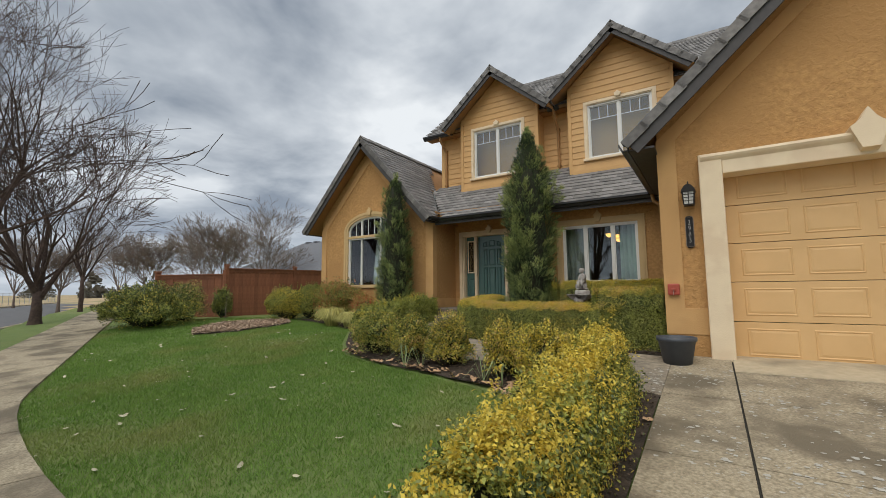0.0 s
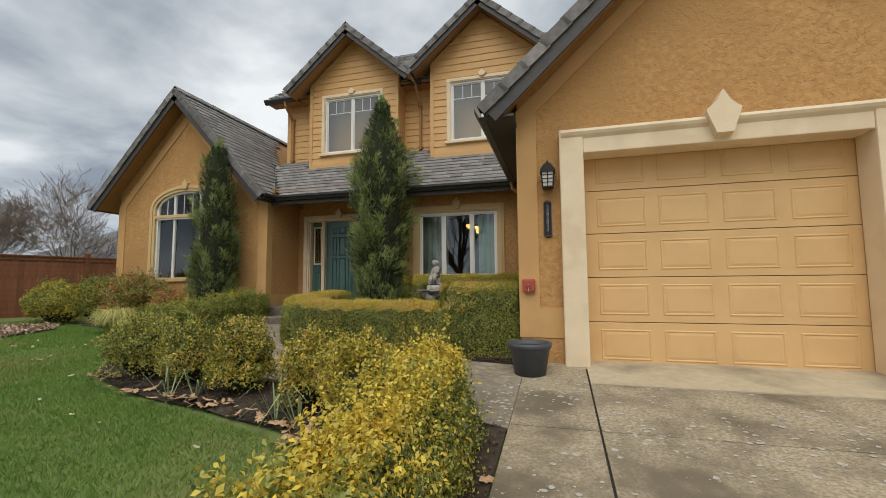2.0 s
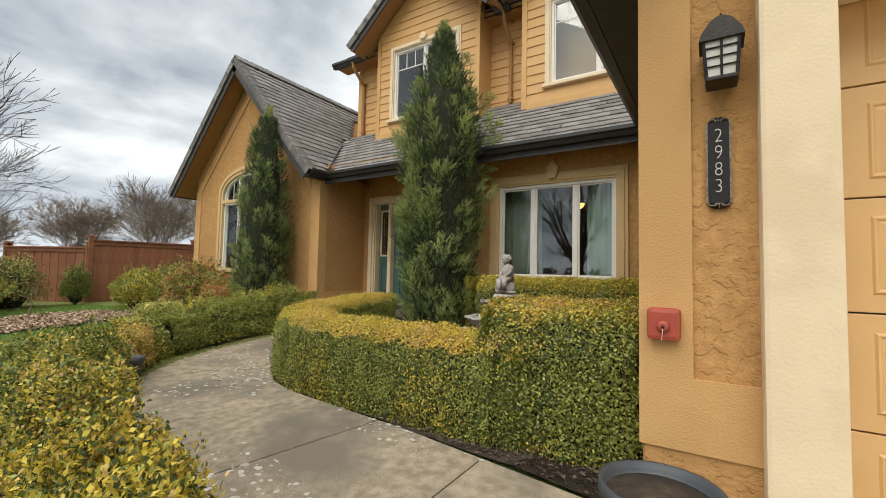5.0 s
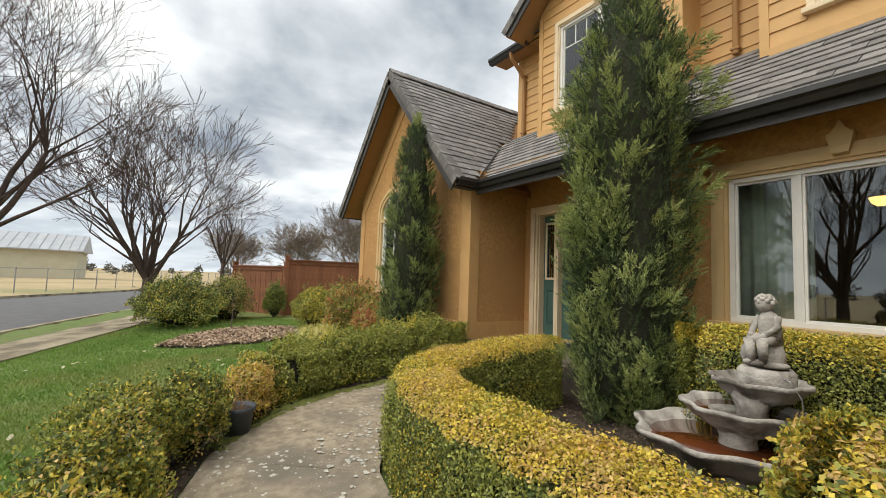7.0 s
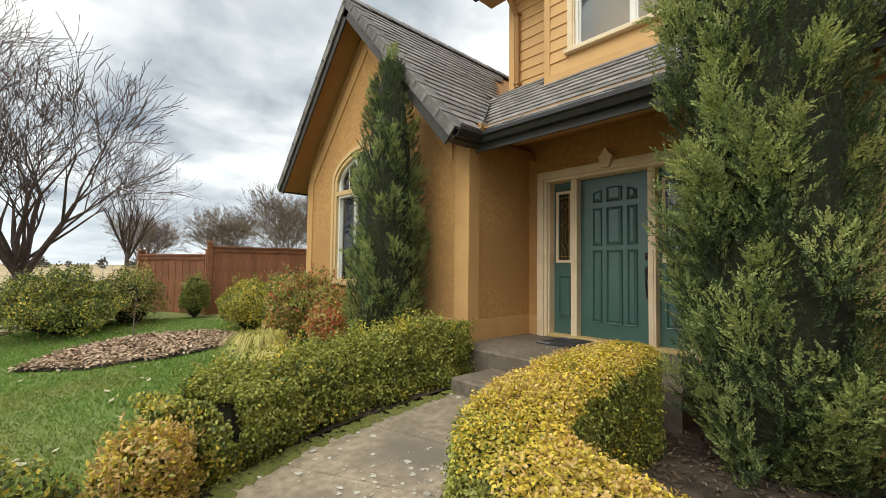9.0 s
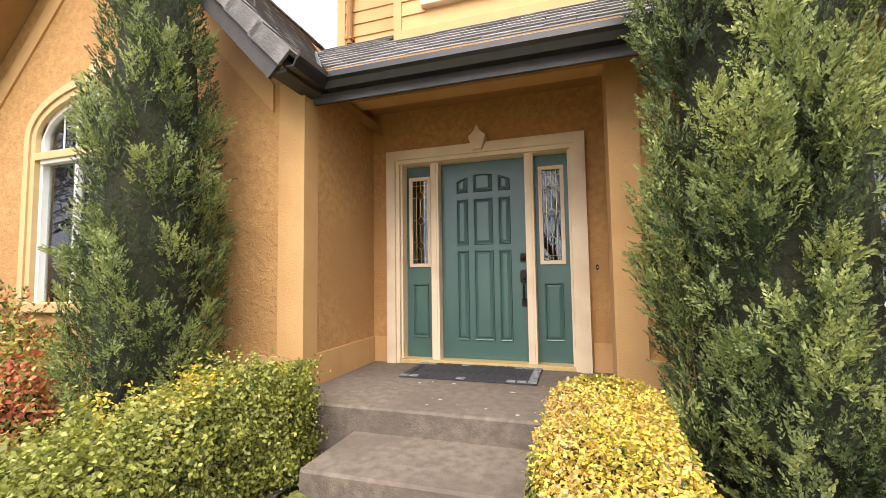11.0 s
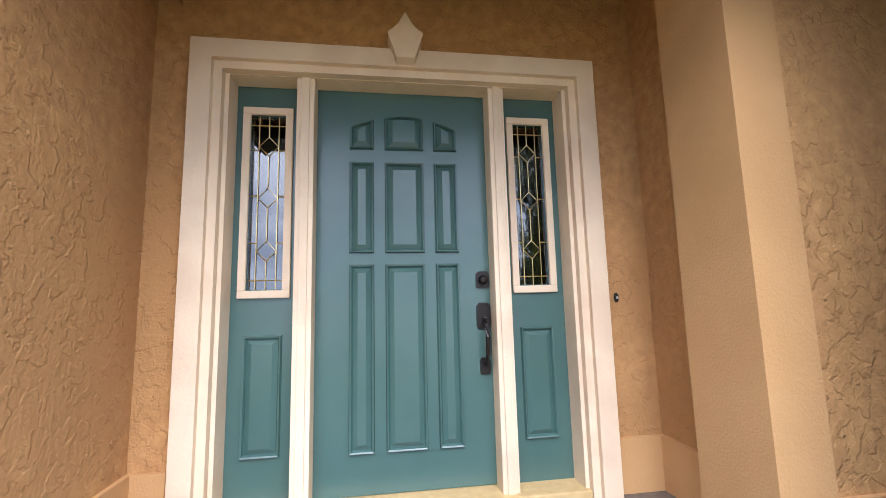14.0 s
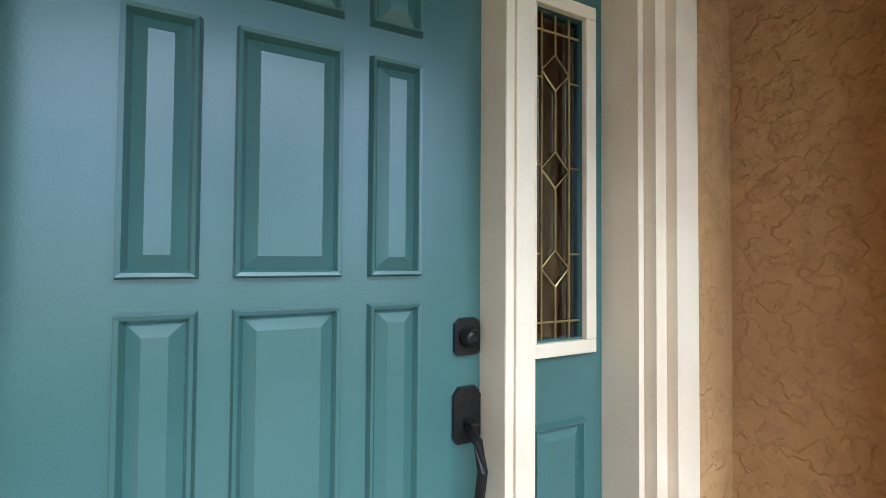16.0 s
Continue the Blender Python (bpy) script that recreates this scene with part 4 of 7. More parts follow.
def spray_tree(name, label, at, profile, n, seed, leaders=(), boughs=150, wisps=()):
    """A columnar conifer: plume-shaped boughs that rise from a dark core, each clothed in feathery sprays; profile is (height, outer radius)."""
    rng = np.random.default_rng(seed)
    root = thing(name, label, "tree", at=at)
    hs, rs = [p[0] for p in profile], [p[1] for p in profile]
    up = np.array([0, 0, 1.0])
    plan = []       # foot, heading, length, width, freshness, share of sprays
    while len(plan) < boughs:
        z = rng.uniform(hs[0], hs[-1])
        r = float(np.interp(z, hs, rs))
        if rng.uniform(0, max(rs)) > r + 0.12:
            continue
        a = rng.uniform(0, 2 * math.pi)
        out = np.array([math.cos(a), math.sin(a), 0.0])
        d = out * rng.uniform(0.18, 0.70) + up * rng.uniform(0.7, 1.0) + rng.normal(0, 0.12, 3)
        d /= np.linalg.norm(d)
        ln = rng.uniform(0.28, 0.95) * min(1.0, 0.45 + r)
        tip = out * (r - 0.05) * rng.uniform(0.74, 1.10) + up * min(z, hs[-1] - 0.1)
        plan.append((tip - d * ln, d, ln, rng.uniform(0.07, 0.13) * (0.6 + 0.6 * min(r, 0.6)), rng.uniform(0, 1), ln))
    for cx, cy, h0, h1 in leaders:
        d = np.array([rng.normal(0, 0.06), rng.normal(0, 0.06), 1.0])
        plan.append((np.array([cx, cy, h0]), d, h1 - h0, 0.13, 0.4, (h1 - h0) * 1.5))
    for a, z, reach in wisps:
        out = np.array([math.cos(radians(a)), math.sin(radians(a)), 0.0])
        r = float(np.interp(z, hs, rs))
        d = out * 0.85 + up * 0.5
        d /= np.linalg.norm(d)
        plan.append((out * r * 0.72 + up * z, d, reach, 0.10, 0.7, reach * 1.5))
    total = sum(p[5] for p in plan)
    pos, tip, fresh, deep = [], [], [], []
    for foot, d, ln, w, fr, share in plan:
        m = max(8, int(n * 0.8 * share / total))
        u = rng.uniform(0.05, 1, m)
        q = rng.normal(0, 1, (m, 3))
        q -= d * (q @ d)[:, None]
        q /= np.linalg.norm(q, axis=1, keepdims=True)
        k = rng.uniform(0, 1, m) ** 0.45
        wide = w * np.sin(np.pi * np.clip(u, 0, 0.97) ** 0.75) ** 0.7
        pos.append(foot + d * (u * ln)[:, None] + q * (wide * k)[:, None])
        tip.append(d * 0.95 + q * rng.uniform(0.25, 0.8, (m, 1)) + rng.normal(0, 0.2, (m, 3)))
        fresh.append(fr * 0.55 + 0.45 * u)
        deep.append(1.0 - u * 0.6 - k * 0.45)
    # filler shell inside the boughs, all in the shade-dark leaf
    m = int(n * 0.2)
    z = rng.uniform(hs[0], hs[-1] - 0.25, m)
    a = rng.uniform(0, 2 * math.pi, m)
    r = np.interp(z, hs, rs) * rng.uniform(0.62, 0.86, m)
    d = np.column_stack([np.cos(a), np.sin(a), np.zeros(m)])
    pos.append(d * r[:, None] + up * z[:, None])
    tip.append(d * 0.6 + up + rng.normal(0, 0.25, (m, 3)))
    fresh.append(np.zeros(m))
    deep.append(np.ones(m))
    pos, tip, fresh, deep = (np.concatenate(v) for v in (pos, tip, fresh, deep))
    m = len(pos)
    tip /= np.linalg.norm(tip, axis=1, keepdims=True)
    size = rng.uniform(0.6, 1.3, m)
    radial = pos * np.array([1, 1, 0.0])
    radial /= np.linalg.norm(radial, axis=1, keepdims=True) + 1e-9
    sd = np.cross(tip, rng.normal(0, 1, (m, 3)) * 0.4 + radial)
    sd /= np.linalg.norm(sd, axis=1, keepdims=True) + 1e-9
    # sprays deep in a bough get the leaf darkened for shade
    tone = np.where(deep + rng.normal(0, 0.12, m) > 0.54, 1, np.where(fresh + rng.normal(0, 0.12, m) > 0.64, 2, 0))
    quads, slots = [], []
    plume = (0.085 * size)[:, None]
    for b in range(15):
        u = b / 14
        dv = tip * (0.8 + 0.6 * u) + sd * ((1 if b % 2 else -1) * (0.8 - 0.5 * u)) + rng.normal(0, 0.14, (m, 3))
        dv /= np.linalg.norm(dv, axis=1, keepdims=True)
        wv = np.cross(dv, np.cross(dv, sd) + rng.normal(0, 0.5, (m, 3)))
        wv /= np.linalg.norm(wv, axis=1, keepdims=True) + 1e-9
        base = pos + tip * plume * u + rng.normal(0, 0.003, (m, 3))
        ln = (0.026 * (1.1 - 0.5 * u) * size)[:, None]
        wd = (0.0050 * size)[:, None]
        quads.append(np.stack([base, base + dv * ln * 0.5 + wv * wd, base + dv * ln, base + dv * ln * 0.5 - wv * wd], 1))
        slots.append(tone)
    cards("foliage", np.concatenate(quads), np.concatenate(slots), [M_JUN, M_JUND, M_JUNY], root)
    # dark core paints the shade between the boughs
    bm = bmesh.new()
    lathe(bm, [(max(0.03, r * 0.60), h) for h, r in profile[:-1]] + [(0.02, hs[-1] - 0.3)], 14)
    for v in bm.verts:
        nn = 1 + 0.2 * noise.noise(v.co * 2.3 + Vector((seed, 0, 0)))
        v.co.x *= nn
        v.co.y *= nn
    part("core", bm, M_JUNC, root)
    part("trunk", tube(bmesh.new(), [(0, 0, -0.1), (0.01, 0, hs[0] + 0.4)], [0.10, 0.08], 10), M_BARK, root)
    return root


def bare_tree(name, label, at, trunk_h, height, spread, seed, mat=M_BARK, levels=5, kids=4, r0=0.16, group="street trees", limbs_to=(), twig=0.0045):
    """A leafless tree: trunk, then limbs that fork into finer and finer twigs."""
    rnd = random.Random(seed)
    root = thing(name, label, "tree", group, at=at)
    verts, faces = [], []

    def seg(a, b, ra, rb, n):
        d = (b - a).normalized()
        s = d.cross(Vector((0.3, 0.2, 1)) if abs(d.z) < 0.9 else Vector((1, 0, 0))).normalized()
        t = d.cross(s)
        i0 = len(verts)
        for p, r in ((a, ra), (b, rb)):
            for k in range(n):
                an = 2 * math.pi * k / n
                verts.append(p + (s * math.cos(an) + t * math.sin(an)) * r)
        for k in range(n):
            faces.append((i0 + k, i0 + (k + 1) % n, i0 + n + (k + 1) % n, i0 + n + k))

    def grow(p, d, ln, r, lev):
        steps = 4 if lev < 2 else 3
        n = (7, 6, 5, 4, 3, 3)[min(lev, 5)]
        q, rr = p, r
        pts = []
        for i in range(steps):
            dev = 0.07 if lev < 2 else 0.13
            d = (d + Vector((rnd.gauss(0, dev), rnd.gauss(0, dev), rnd.gauss(0, dev * 0.6) + (0.09 if lev < 4 else 0.05)))).normalized()
            q2 = q + d * (ln / steps)
            r2 = max(rr * (0.84 if lev < 2 else 0.78), twig)
            seg(q, q2, rr, r2, n)
            q, rr = q2, r2
            pts.append((q, d, rr))
        if lev >= levels:
            return
        for i in range(kids + (3 if lev == 1 else 0)):
            f = rnd.randrange(0 if lev == 1 else 1, len(pts)) if i else len(pts) - 1
            bp, bd, brr = pts[f]
            ax = Vector((rnd.gauss(0, 1), rnd.gauss(0, 1), rnd.gauss(0, 0.5)))
            side = (ax - bd * ax.dot(bd)).normalized()
            nd = (bd * rnd.uniform(0.8, 1.0) + side * rnd.uniform(0.38, 0.75)).normalized()
            grow(bp, nd, ln * rnd.uniform(0.55, 0.8), brr * rnd.uniform(0.55, 0.75), lev + 1)

    a = Vector((0, 0, -0.1))
    limbs = 5
    for i in range(limbs):
        an = 2 * math.pi * i / limbs + rnd.uniform(-0.3, 0.3)
        out = spread / height * rnd.uniform(0.5, 1.05) if i else 0.08
        d = Vector((math.cos(an) * out, math.sin(an) * out, 1)).normalized()
        grow(Vector((0, 0, trunk_h - 0.15 + 0.1 * i)), d, (height - trunk_h) * rnd.uniform(0.46, 0.56), r0 * rnd.uniform(0.5, 0.66), 1)
    for dx, dy, dz, ln in limbs_to:
        grow(Vector((0, 0, trunk_h)), Vector((dx, dy, dz)).normalized(), ln, r0 * 0.3, 1)
    me = bpy.data.meshes.new("crown")
    me.from_pydata([tuple(v) for v in verts], [], faces)
    me.materials.append(mat)
    ob = new("crown", me)
    ob.parent = root
    bm = bmesh.new()
    tube(bm, [(0, 0, -0.15), (0, 0, 0.05), (0.01, 0, 0.3), (0.02, 0.01, trunk_h * 0.6), (0, 0, trunk_h + 0.35)], [r0 * 1.6, r0 * 1.25, r0, r0 * 0.95, r0 * 0.7], 12)
    for f in bm.faces:
        f.smooth = True
    part("trunk", bm, mat, root)
    return root


# hedges and shrubs about the front walk
hedge("hedge", "low curved boxwood hedge with yellow tops beside the front walk", [(-1.70, 8.27), (-3.2, 8.28), (-3.75, 8.33), (-4.15, 8.46), (-4.40, 8.72), (-4.55, 9.15), (-4.58, 9.6), (-4.56, 10.1)], 0.28,
      lambda x, y: walk_z(x, y), lambda x, y: 1.735 + max(0.0, min((y - 8.3) / 1.7, 1)) * 0.12, 190000, (0.0200, 0.0120), (0.12, 0.02, 0.44, 0.42), (0.46, 0.24, 0.24, 0.06), 0.022, seed=1.3)
hedge("hedge", "broad square-clipped boxwood block beside the garage corner", [(-1.76, 8.68), (-0.84, 8.70)], 0.62,
      lambda x, y: 1.0, lambda x, y: 1.99, 140000, (0.0225, 0.0135), (0.46, 0.06, 0.26, 0.22), (0.52, 0.27, 0.15, 0.06), 0.035, boxy=0.3, seed=2.1, cap_out=0.2)
hedge("hedge", "clipped boxwood hedge under the front window", [(-2.98, 10.42), (-1.0, 10.45)], 0.28,
      lambda x, y: 1.0, lambda x, y: 2.14, 90000, (0.0225, 0.0135), (0.30, 0.05, 0.5, 0.15), (0.50, 0.34, 0.14, 0.02), 0.02, seed=3.7)
hedge("hedge", "glossy green boxwood hedge between walk and lawn", [(-6.40, 7.95), (-6.64, 8.55), (-6.76, 9.2), (-6.77, 9.85), (-6.70, 10.28)], 0.36,
      lambda x, y: ground_z(x, y), lambda x, y: 1.56 + min(max((y - 8) / 2, 0), 1) * 0.2, 100000, (0.029, 0.0185), (0.60, 0.06, 0.34, 0.0), (0.68, 0.16, 0.16, 0.0), 0.07, loose=0.09, boxy=0.42, seed=4.4, shoots=330)
hedge("hedge", "loose yellow-leaved boxwood hedge beside the driveway", [(-1.15, 2.65), (-1.14, 3.6), (-1.16, 4.6), (-1.22, 5.65)], 0.23,
      lambda x, y: ground_z(x, y), lambda x, y: ground_z(x, y) + 0.66, 125000, (0.027, 0.0155), (0.22, 0.03, 0.67, 0.08), (0.32, 0.16, 0.42, 0.10), 0.06, loose=0.09, boxy=0.5, seed=5.9, shoots=650)
for i, (x, y, r, h) in enumerate([(-5.05, 6.62, 0.36, 0.62), (-4.25, 6.50, 0.29, 0.60), (-3.45, 6.36, 0.30, 0.60), (-2.50, 6.20, 0.29, 0.60), (-1.92, 5.95, 0.30, 0.62)]):
    yellow = 0.12 + 0.13 * i
    shrub("boxwood_shrub", "small loose boxwood shrub, green with yellowing tips" if i < 3 else "small loose boxwood shrub with yellow leaves", (x, y, ground_z(x, y) + 0.02), (r, r), h, 10500,
          [M_BOXG, M_BOXD, M_BOXY, M_BOXO], (0.76 - yellow, 0.16, yellow, 0.08), (0.030, 0.017), 0.28, seed=6.1 + i)
shrub("boxwood_shrub", "bronze-tinged boxwood shrub beside the small pot", (-5.92, 7.55, 0.97), (0.22, 0.22), 0.5, 5000, [M_BOXG, M_BOXO, M_BOXY], (0.25, 0.5, 0.25), (0.032, 0.018), 0.16, seed=12.2)

shrub("boxwood_shrub", "upright loose boxwood shrub beside the small pot", (-5.36, 7.02, 0.96), (0.25, 0.25), 0.56, 8500, [M_BOXG, M_BOXD, M_BOXY, M_BOXO], (0.56, 0.26, 0.10, 0.08), (0.031, 0.018), 0.26, seed=12.9, shoots=90)

# by the wing
shrub("round_shrub", "rounded yellow-green clipped shrub by the wing", (-12.05, 10.15, 1.08), (0.72, 0.62), 0.98, 22000, [M_BOXG, M_BOXD, M_BOXY], (0.45, 0.2, 0.35), (0.042, 0.024), 0.10, seed=13.3, shoots=25)
shrub("round_shrub", "rounded green shrub against the wing wall", (-11.2, 10.45, 1.08), (0.7, 0.45), 1.05, 16000, [M_BOXG, M_BOXD, M_BOXY], (0.62, 0.28, 0.10), (0.042, 0.024), 0.10, seed=14.3, shoots=25)
shrub("nandina", "leafy nandina with red and green leaves by the wing", (-9.75, 10.15, 1.08), (0.95, 0.55), 1.08, 26000, [M_BOXG, M_BOXD, M_RED, M_BOXO], (0.48, 0.17, 0.17, 0.18), (0.05, 0.024), 0.15, seed=15.7)
shrub("nandina", "red-leaved nandina sprig by the wing", (-8.55, 10.0, 1.05), (0.35, 0.3), 0.75, 5000, [M_RED, M_BOXG, M_BOXO], (0.5, 0.3, 0.2), (0.05, 0.022), 0.2, seed=16.1)
shrub("laurel_shrub", "large loose evergreen shrub at the lawn corner", (-15.0, 7.2, 0.93), (1.30, 0.95), 1.12, 26000, [M_BOXG, M_BOXD, M_BOXY], (0.42, 0.48, 0.10), (0.062, 0.027), 0.30, seed=17.2, stems=9, shoots=170)
shrub("laurel_shrub", "sparse twiggy evergreen shrub at the lawn corner", (-15.3, 8.45, 1.0), (0.8, 0.6), 1.1, 7000, [M_BOXG, M_BOXD, M_BOXO], (0.4, 0.35, 0.25), (0.06, 0.026), 0.3, seed=18.2, stems=8, shoots=90)
for (x, y, h, m) in ((-15.2, 9.75, 0.92, "small green upright conifer before the fence"), (-14.55, 11.55, 0.85, "small bronze upright conifer before the fence")):
    shrub("dwarf_conifer", m, (x, y, 1.08), (0.30, 0.30), h, 6000, [M_BOXG, M_BOXD] if "green" in m else [M_BOXO, M_BOXG], (0.6, 0.4), (0.05, 0.02), 0.1, seed=19.2 + x, category="conifer")


def grass_clump(at, r, n, name, label, ln, mat, seed, arch=1.0):
    rng = np.random.default_rng(seed)
    root = thing(name, label, "ornamental grass", at=at)
    a = rng.uniform(0, 2 * math.pi, n)
    rr = rng.uniform(0, 1, n) ** 0.7
    out = np.column_stack([np.cos(a), np.sin(a), np.zeros(n)])
    base = out * (rr * r * 0.3)[:, None]
    L = ln * rng.uniform(0.6, 1.1, n)
    p1 = base + out * (rr * L * 0.28 * arch)[:, None] + np.array([0, 0, 1.0]) * (L * 0.62 / arch ** 0.5)[:, None]
    p2 = base + out * (rr * L * 0.62 * arch)[:, None] + np.array([0, 0, 1.0]) * (L * (0.75 - 0.5 * rr) / arch)[:, None]
    sd = np.column_stack([-np.sin(a), np.cos(a), np.zeros(n)]) * 0.006
    q1 = np.stack([base - sd, base + sd, p1 + sd, p1 - sd], 1)
    q2 = np.stack([p1 - sd, p1 + sd, p2 + sd * 0.1, p2 - sd * 0.1], 1)
    cards("tuft", np.concatenate([q1, q2]), np.zeros(2 * n), [mat], root)
    return root


grass_clump((-8.9, 9.15, 1.05), 0.5, 1500, "ornamental_grass", "arching clump of yellow-green ornamental grass", 0.72, M_GRASSY, 3)
grass_clump((-8.1, 9.0, 1.05), 0.4, 1000, "ornamental_grass", "small arching clump of yellow-green grass", 0.6, M_GRASSY, 4)
for i, (x, y) in enumerate([(-4.05, 6.05), (-3.8, 6.12), (-2.62, 5.78), (-2.35, 5.70)]):
    grass_clump((x, y, ground_z(x, y) + 0.03), 0.12, 9, "strappy_plant", "few narrow grey-green strap leaves in the bed", 0.60, M_STRAP, 30 + i, 1.5)

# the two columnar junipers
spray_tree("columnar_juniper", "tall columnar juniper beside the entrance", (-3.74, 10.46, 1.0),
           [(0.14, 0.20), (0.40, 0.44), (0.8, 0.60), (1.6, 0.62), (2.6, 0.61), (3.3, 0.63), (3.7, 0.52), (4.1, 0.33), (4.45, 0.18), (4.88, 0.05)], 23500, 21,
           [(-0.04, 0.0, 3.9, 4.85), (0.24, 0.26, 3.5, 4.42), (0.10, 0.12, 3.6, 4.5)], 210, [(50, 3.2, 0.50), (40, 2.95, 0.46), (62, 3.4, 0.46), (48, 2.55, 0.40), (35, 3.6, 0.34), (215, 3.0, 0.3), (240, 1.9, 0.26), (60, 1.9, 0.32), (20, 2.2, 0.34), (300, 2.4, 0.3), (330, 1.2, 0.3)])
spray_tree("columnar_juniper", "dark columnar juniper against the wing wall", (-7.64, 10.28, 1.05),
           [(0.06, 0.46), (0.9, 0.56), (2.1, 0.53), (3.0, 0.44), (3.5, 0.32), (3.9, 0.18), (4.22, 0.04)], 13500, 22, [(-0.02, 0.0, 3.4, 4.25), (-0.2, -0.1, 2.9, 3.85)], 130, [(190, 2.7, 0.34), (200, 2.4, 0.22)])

# street trees and trees beyond the fence
bare_tree("street_tree", "bare spreading street tree in the verge", (-21.5, 6.3, 0.84), 0.9, 6.7, 4.6, 3, r0=0.18, kids=4, levels=5, twig=0.009)
bare_tree("street_tree", "bare spreading street tree in the verge", (-14.9, 3.0, 0.60), 1.9, 7.6, 5.2, 5, r0=0.17, kids=4, twig=0.005)
bare_tree("street_tree", "bare street tree with low hanging twigs", (-5.1, -0.35, 0.32), 2.0, 7.2, 5.6, 8, r0=0.17, kids=3, twig=0.004, limbs_to=((0.35, 0.70, 1.0, 1.4), (0.0, 0.9, 0.9, 1.6), (-0.4, 0.9, 0.8, 1.8)))
bare_tree("street_tree", "young bare street tree in the verge", (-28.0, 9.6, 0.9), 1.7, 5.6, 3.0, 9, r0=0.11, levels=4)
for i, (x, y, h, s) in enumerate([(-30, 18, 5.4, 3.4), (-36, 16, 4.6, 3.2), (-44, 24, 6.6, 4.2), (-52, 20, 6, 4), (-40, 12, 4.4, 3), (-33, 24, 6.8, 4.2), (-60, 14, 6, 4)]):
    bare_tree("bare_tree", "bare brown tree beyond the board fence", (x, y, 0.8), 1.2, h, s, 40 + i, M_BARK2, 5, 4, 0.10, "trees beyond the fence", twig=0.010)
sap = thing("sapling", "thin bare sapling in the mulch bed", "sapling", at=(-12.35, 8.2, 1.0))
part("stem", tube(bmesh.new(), [(0, 0, -0.05), (0.02, 0, 0.4), (0.0, 0.03, 0.85)], [0.012, 0.009, 0.004], 6), M_BARK2, sap)
for k in range(7):
    a = k * 2.1
    part("twig", tube(bmesh.new(), [(0.01, 0.01, 0.25 + k * 0.08), (0.12 * math.cos(a), 0.12 * math.sin(a), 0.36 + k * 0.085)], [0.005, 0.002], 4), M_BARK2, sap)


# ---------------- windows and doors ----------------
def rect_frame(bm, x0, x1, z0, z1, w, y0, y1, bev=0.0):
    for a in ((x0, x1, z0, z0 + w), (x0, x1, z1 - w, z1), (x0, x0 + w, z0 + w, z1 - w), (x1 - w, x1, z0 + w, z1 - w)):
        box(bm, a[0], a[1], y0, y1, a[2], a[3], bev)
    return bm


def moulding(x0, x1, z0, z1, w, y, steps=((0.0, 0.05), (0.35, 0.065), (0.75, 0.045)), sides="lrt"):
    """A stepped casing round an opening: outer size is the opening grown by w; steps are (share of the width from outside, depth)."""
    bm = bmesh.new()
    for i, (f, d) in enumerate(steps):
        a = w * (1 - f)
        b = w * (1 - steps[i + 1][0]) if i + 1 < len(steps) else 0.0
        if "l" in sides:
            box(bm, x0 - a, x0 - b, y - d, y, z0 - (a if "b" in sides else 0), z1 + a)
        if "r" in sides:
            box(bm, x1 + b, x1 + a, y - d, y, z0 - (a if "b" in sides else 0), z1 + a)
        if "t" in sides:
            box(bm, x0 - b, x1 + b, y - d, y, z1 + b, z1 + a)
        if "b" in sides:
            box(bm, x0 - b, x1 + b, y - d, y, z0 - a, z0 - b)
    return bm


def keystone(bm, x, z0, z1, w0, w1, y0, y1):
    """A keystone with a pointed top: narrow foot, wide shoulders."""
    zs = z0 + (z1 - z0) * 0.56
    h = z1 - zs
    left = [(x - w1, zs), (x - w1, zs + h * 0.10), (x - w1 * 0.72, zs + h * 0.24), (x - w1 * 0.40, zs + h * 0.48), (x - w1 * 0.16, zs + h * 0.80)]
    right = [(2 * x - px, pz) for px, pz in left]
    prism(bm, [(x - w0, z0), (x + w0, z0)] + right + [(x, z1)] + left[::-1], y0, y1)
    for v in bm.verts:
        if abs(v.co.z - z0) < 1e-5 and abs(v.co.y - y0) < 1e-5:
            v.co.z += 0.22 * (y1 - y0)
    return bm


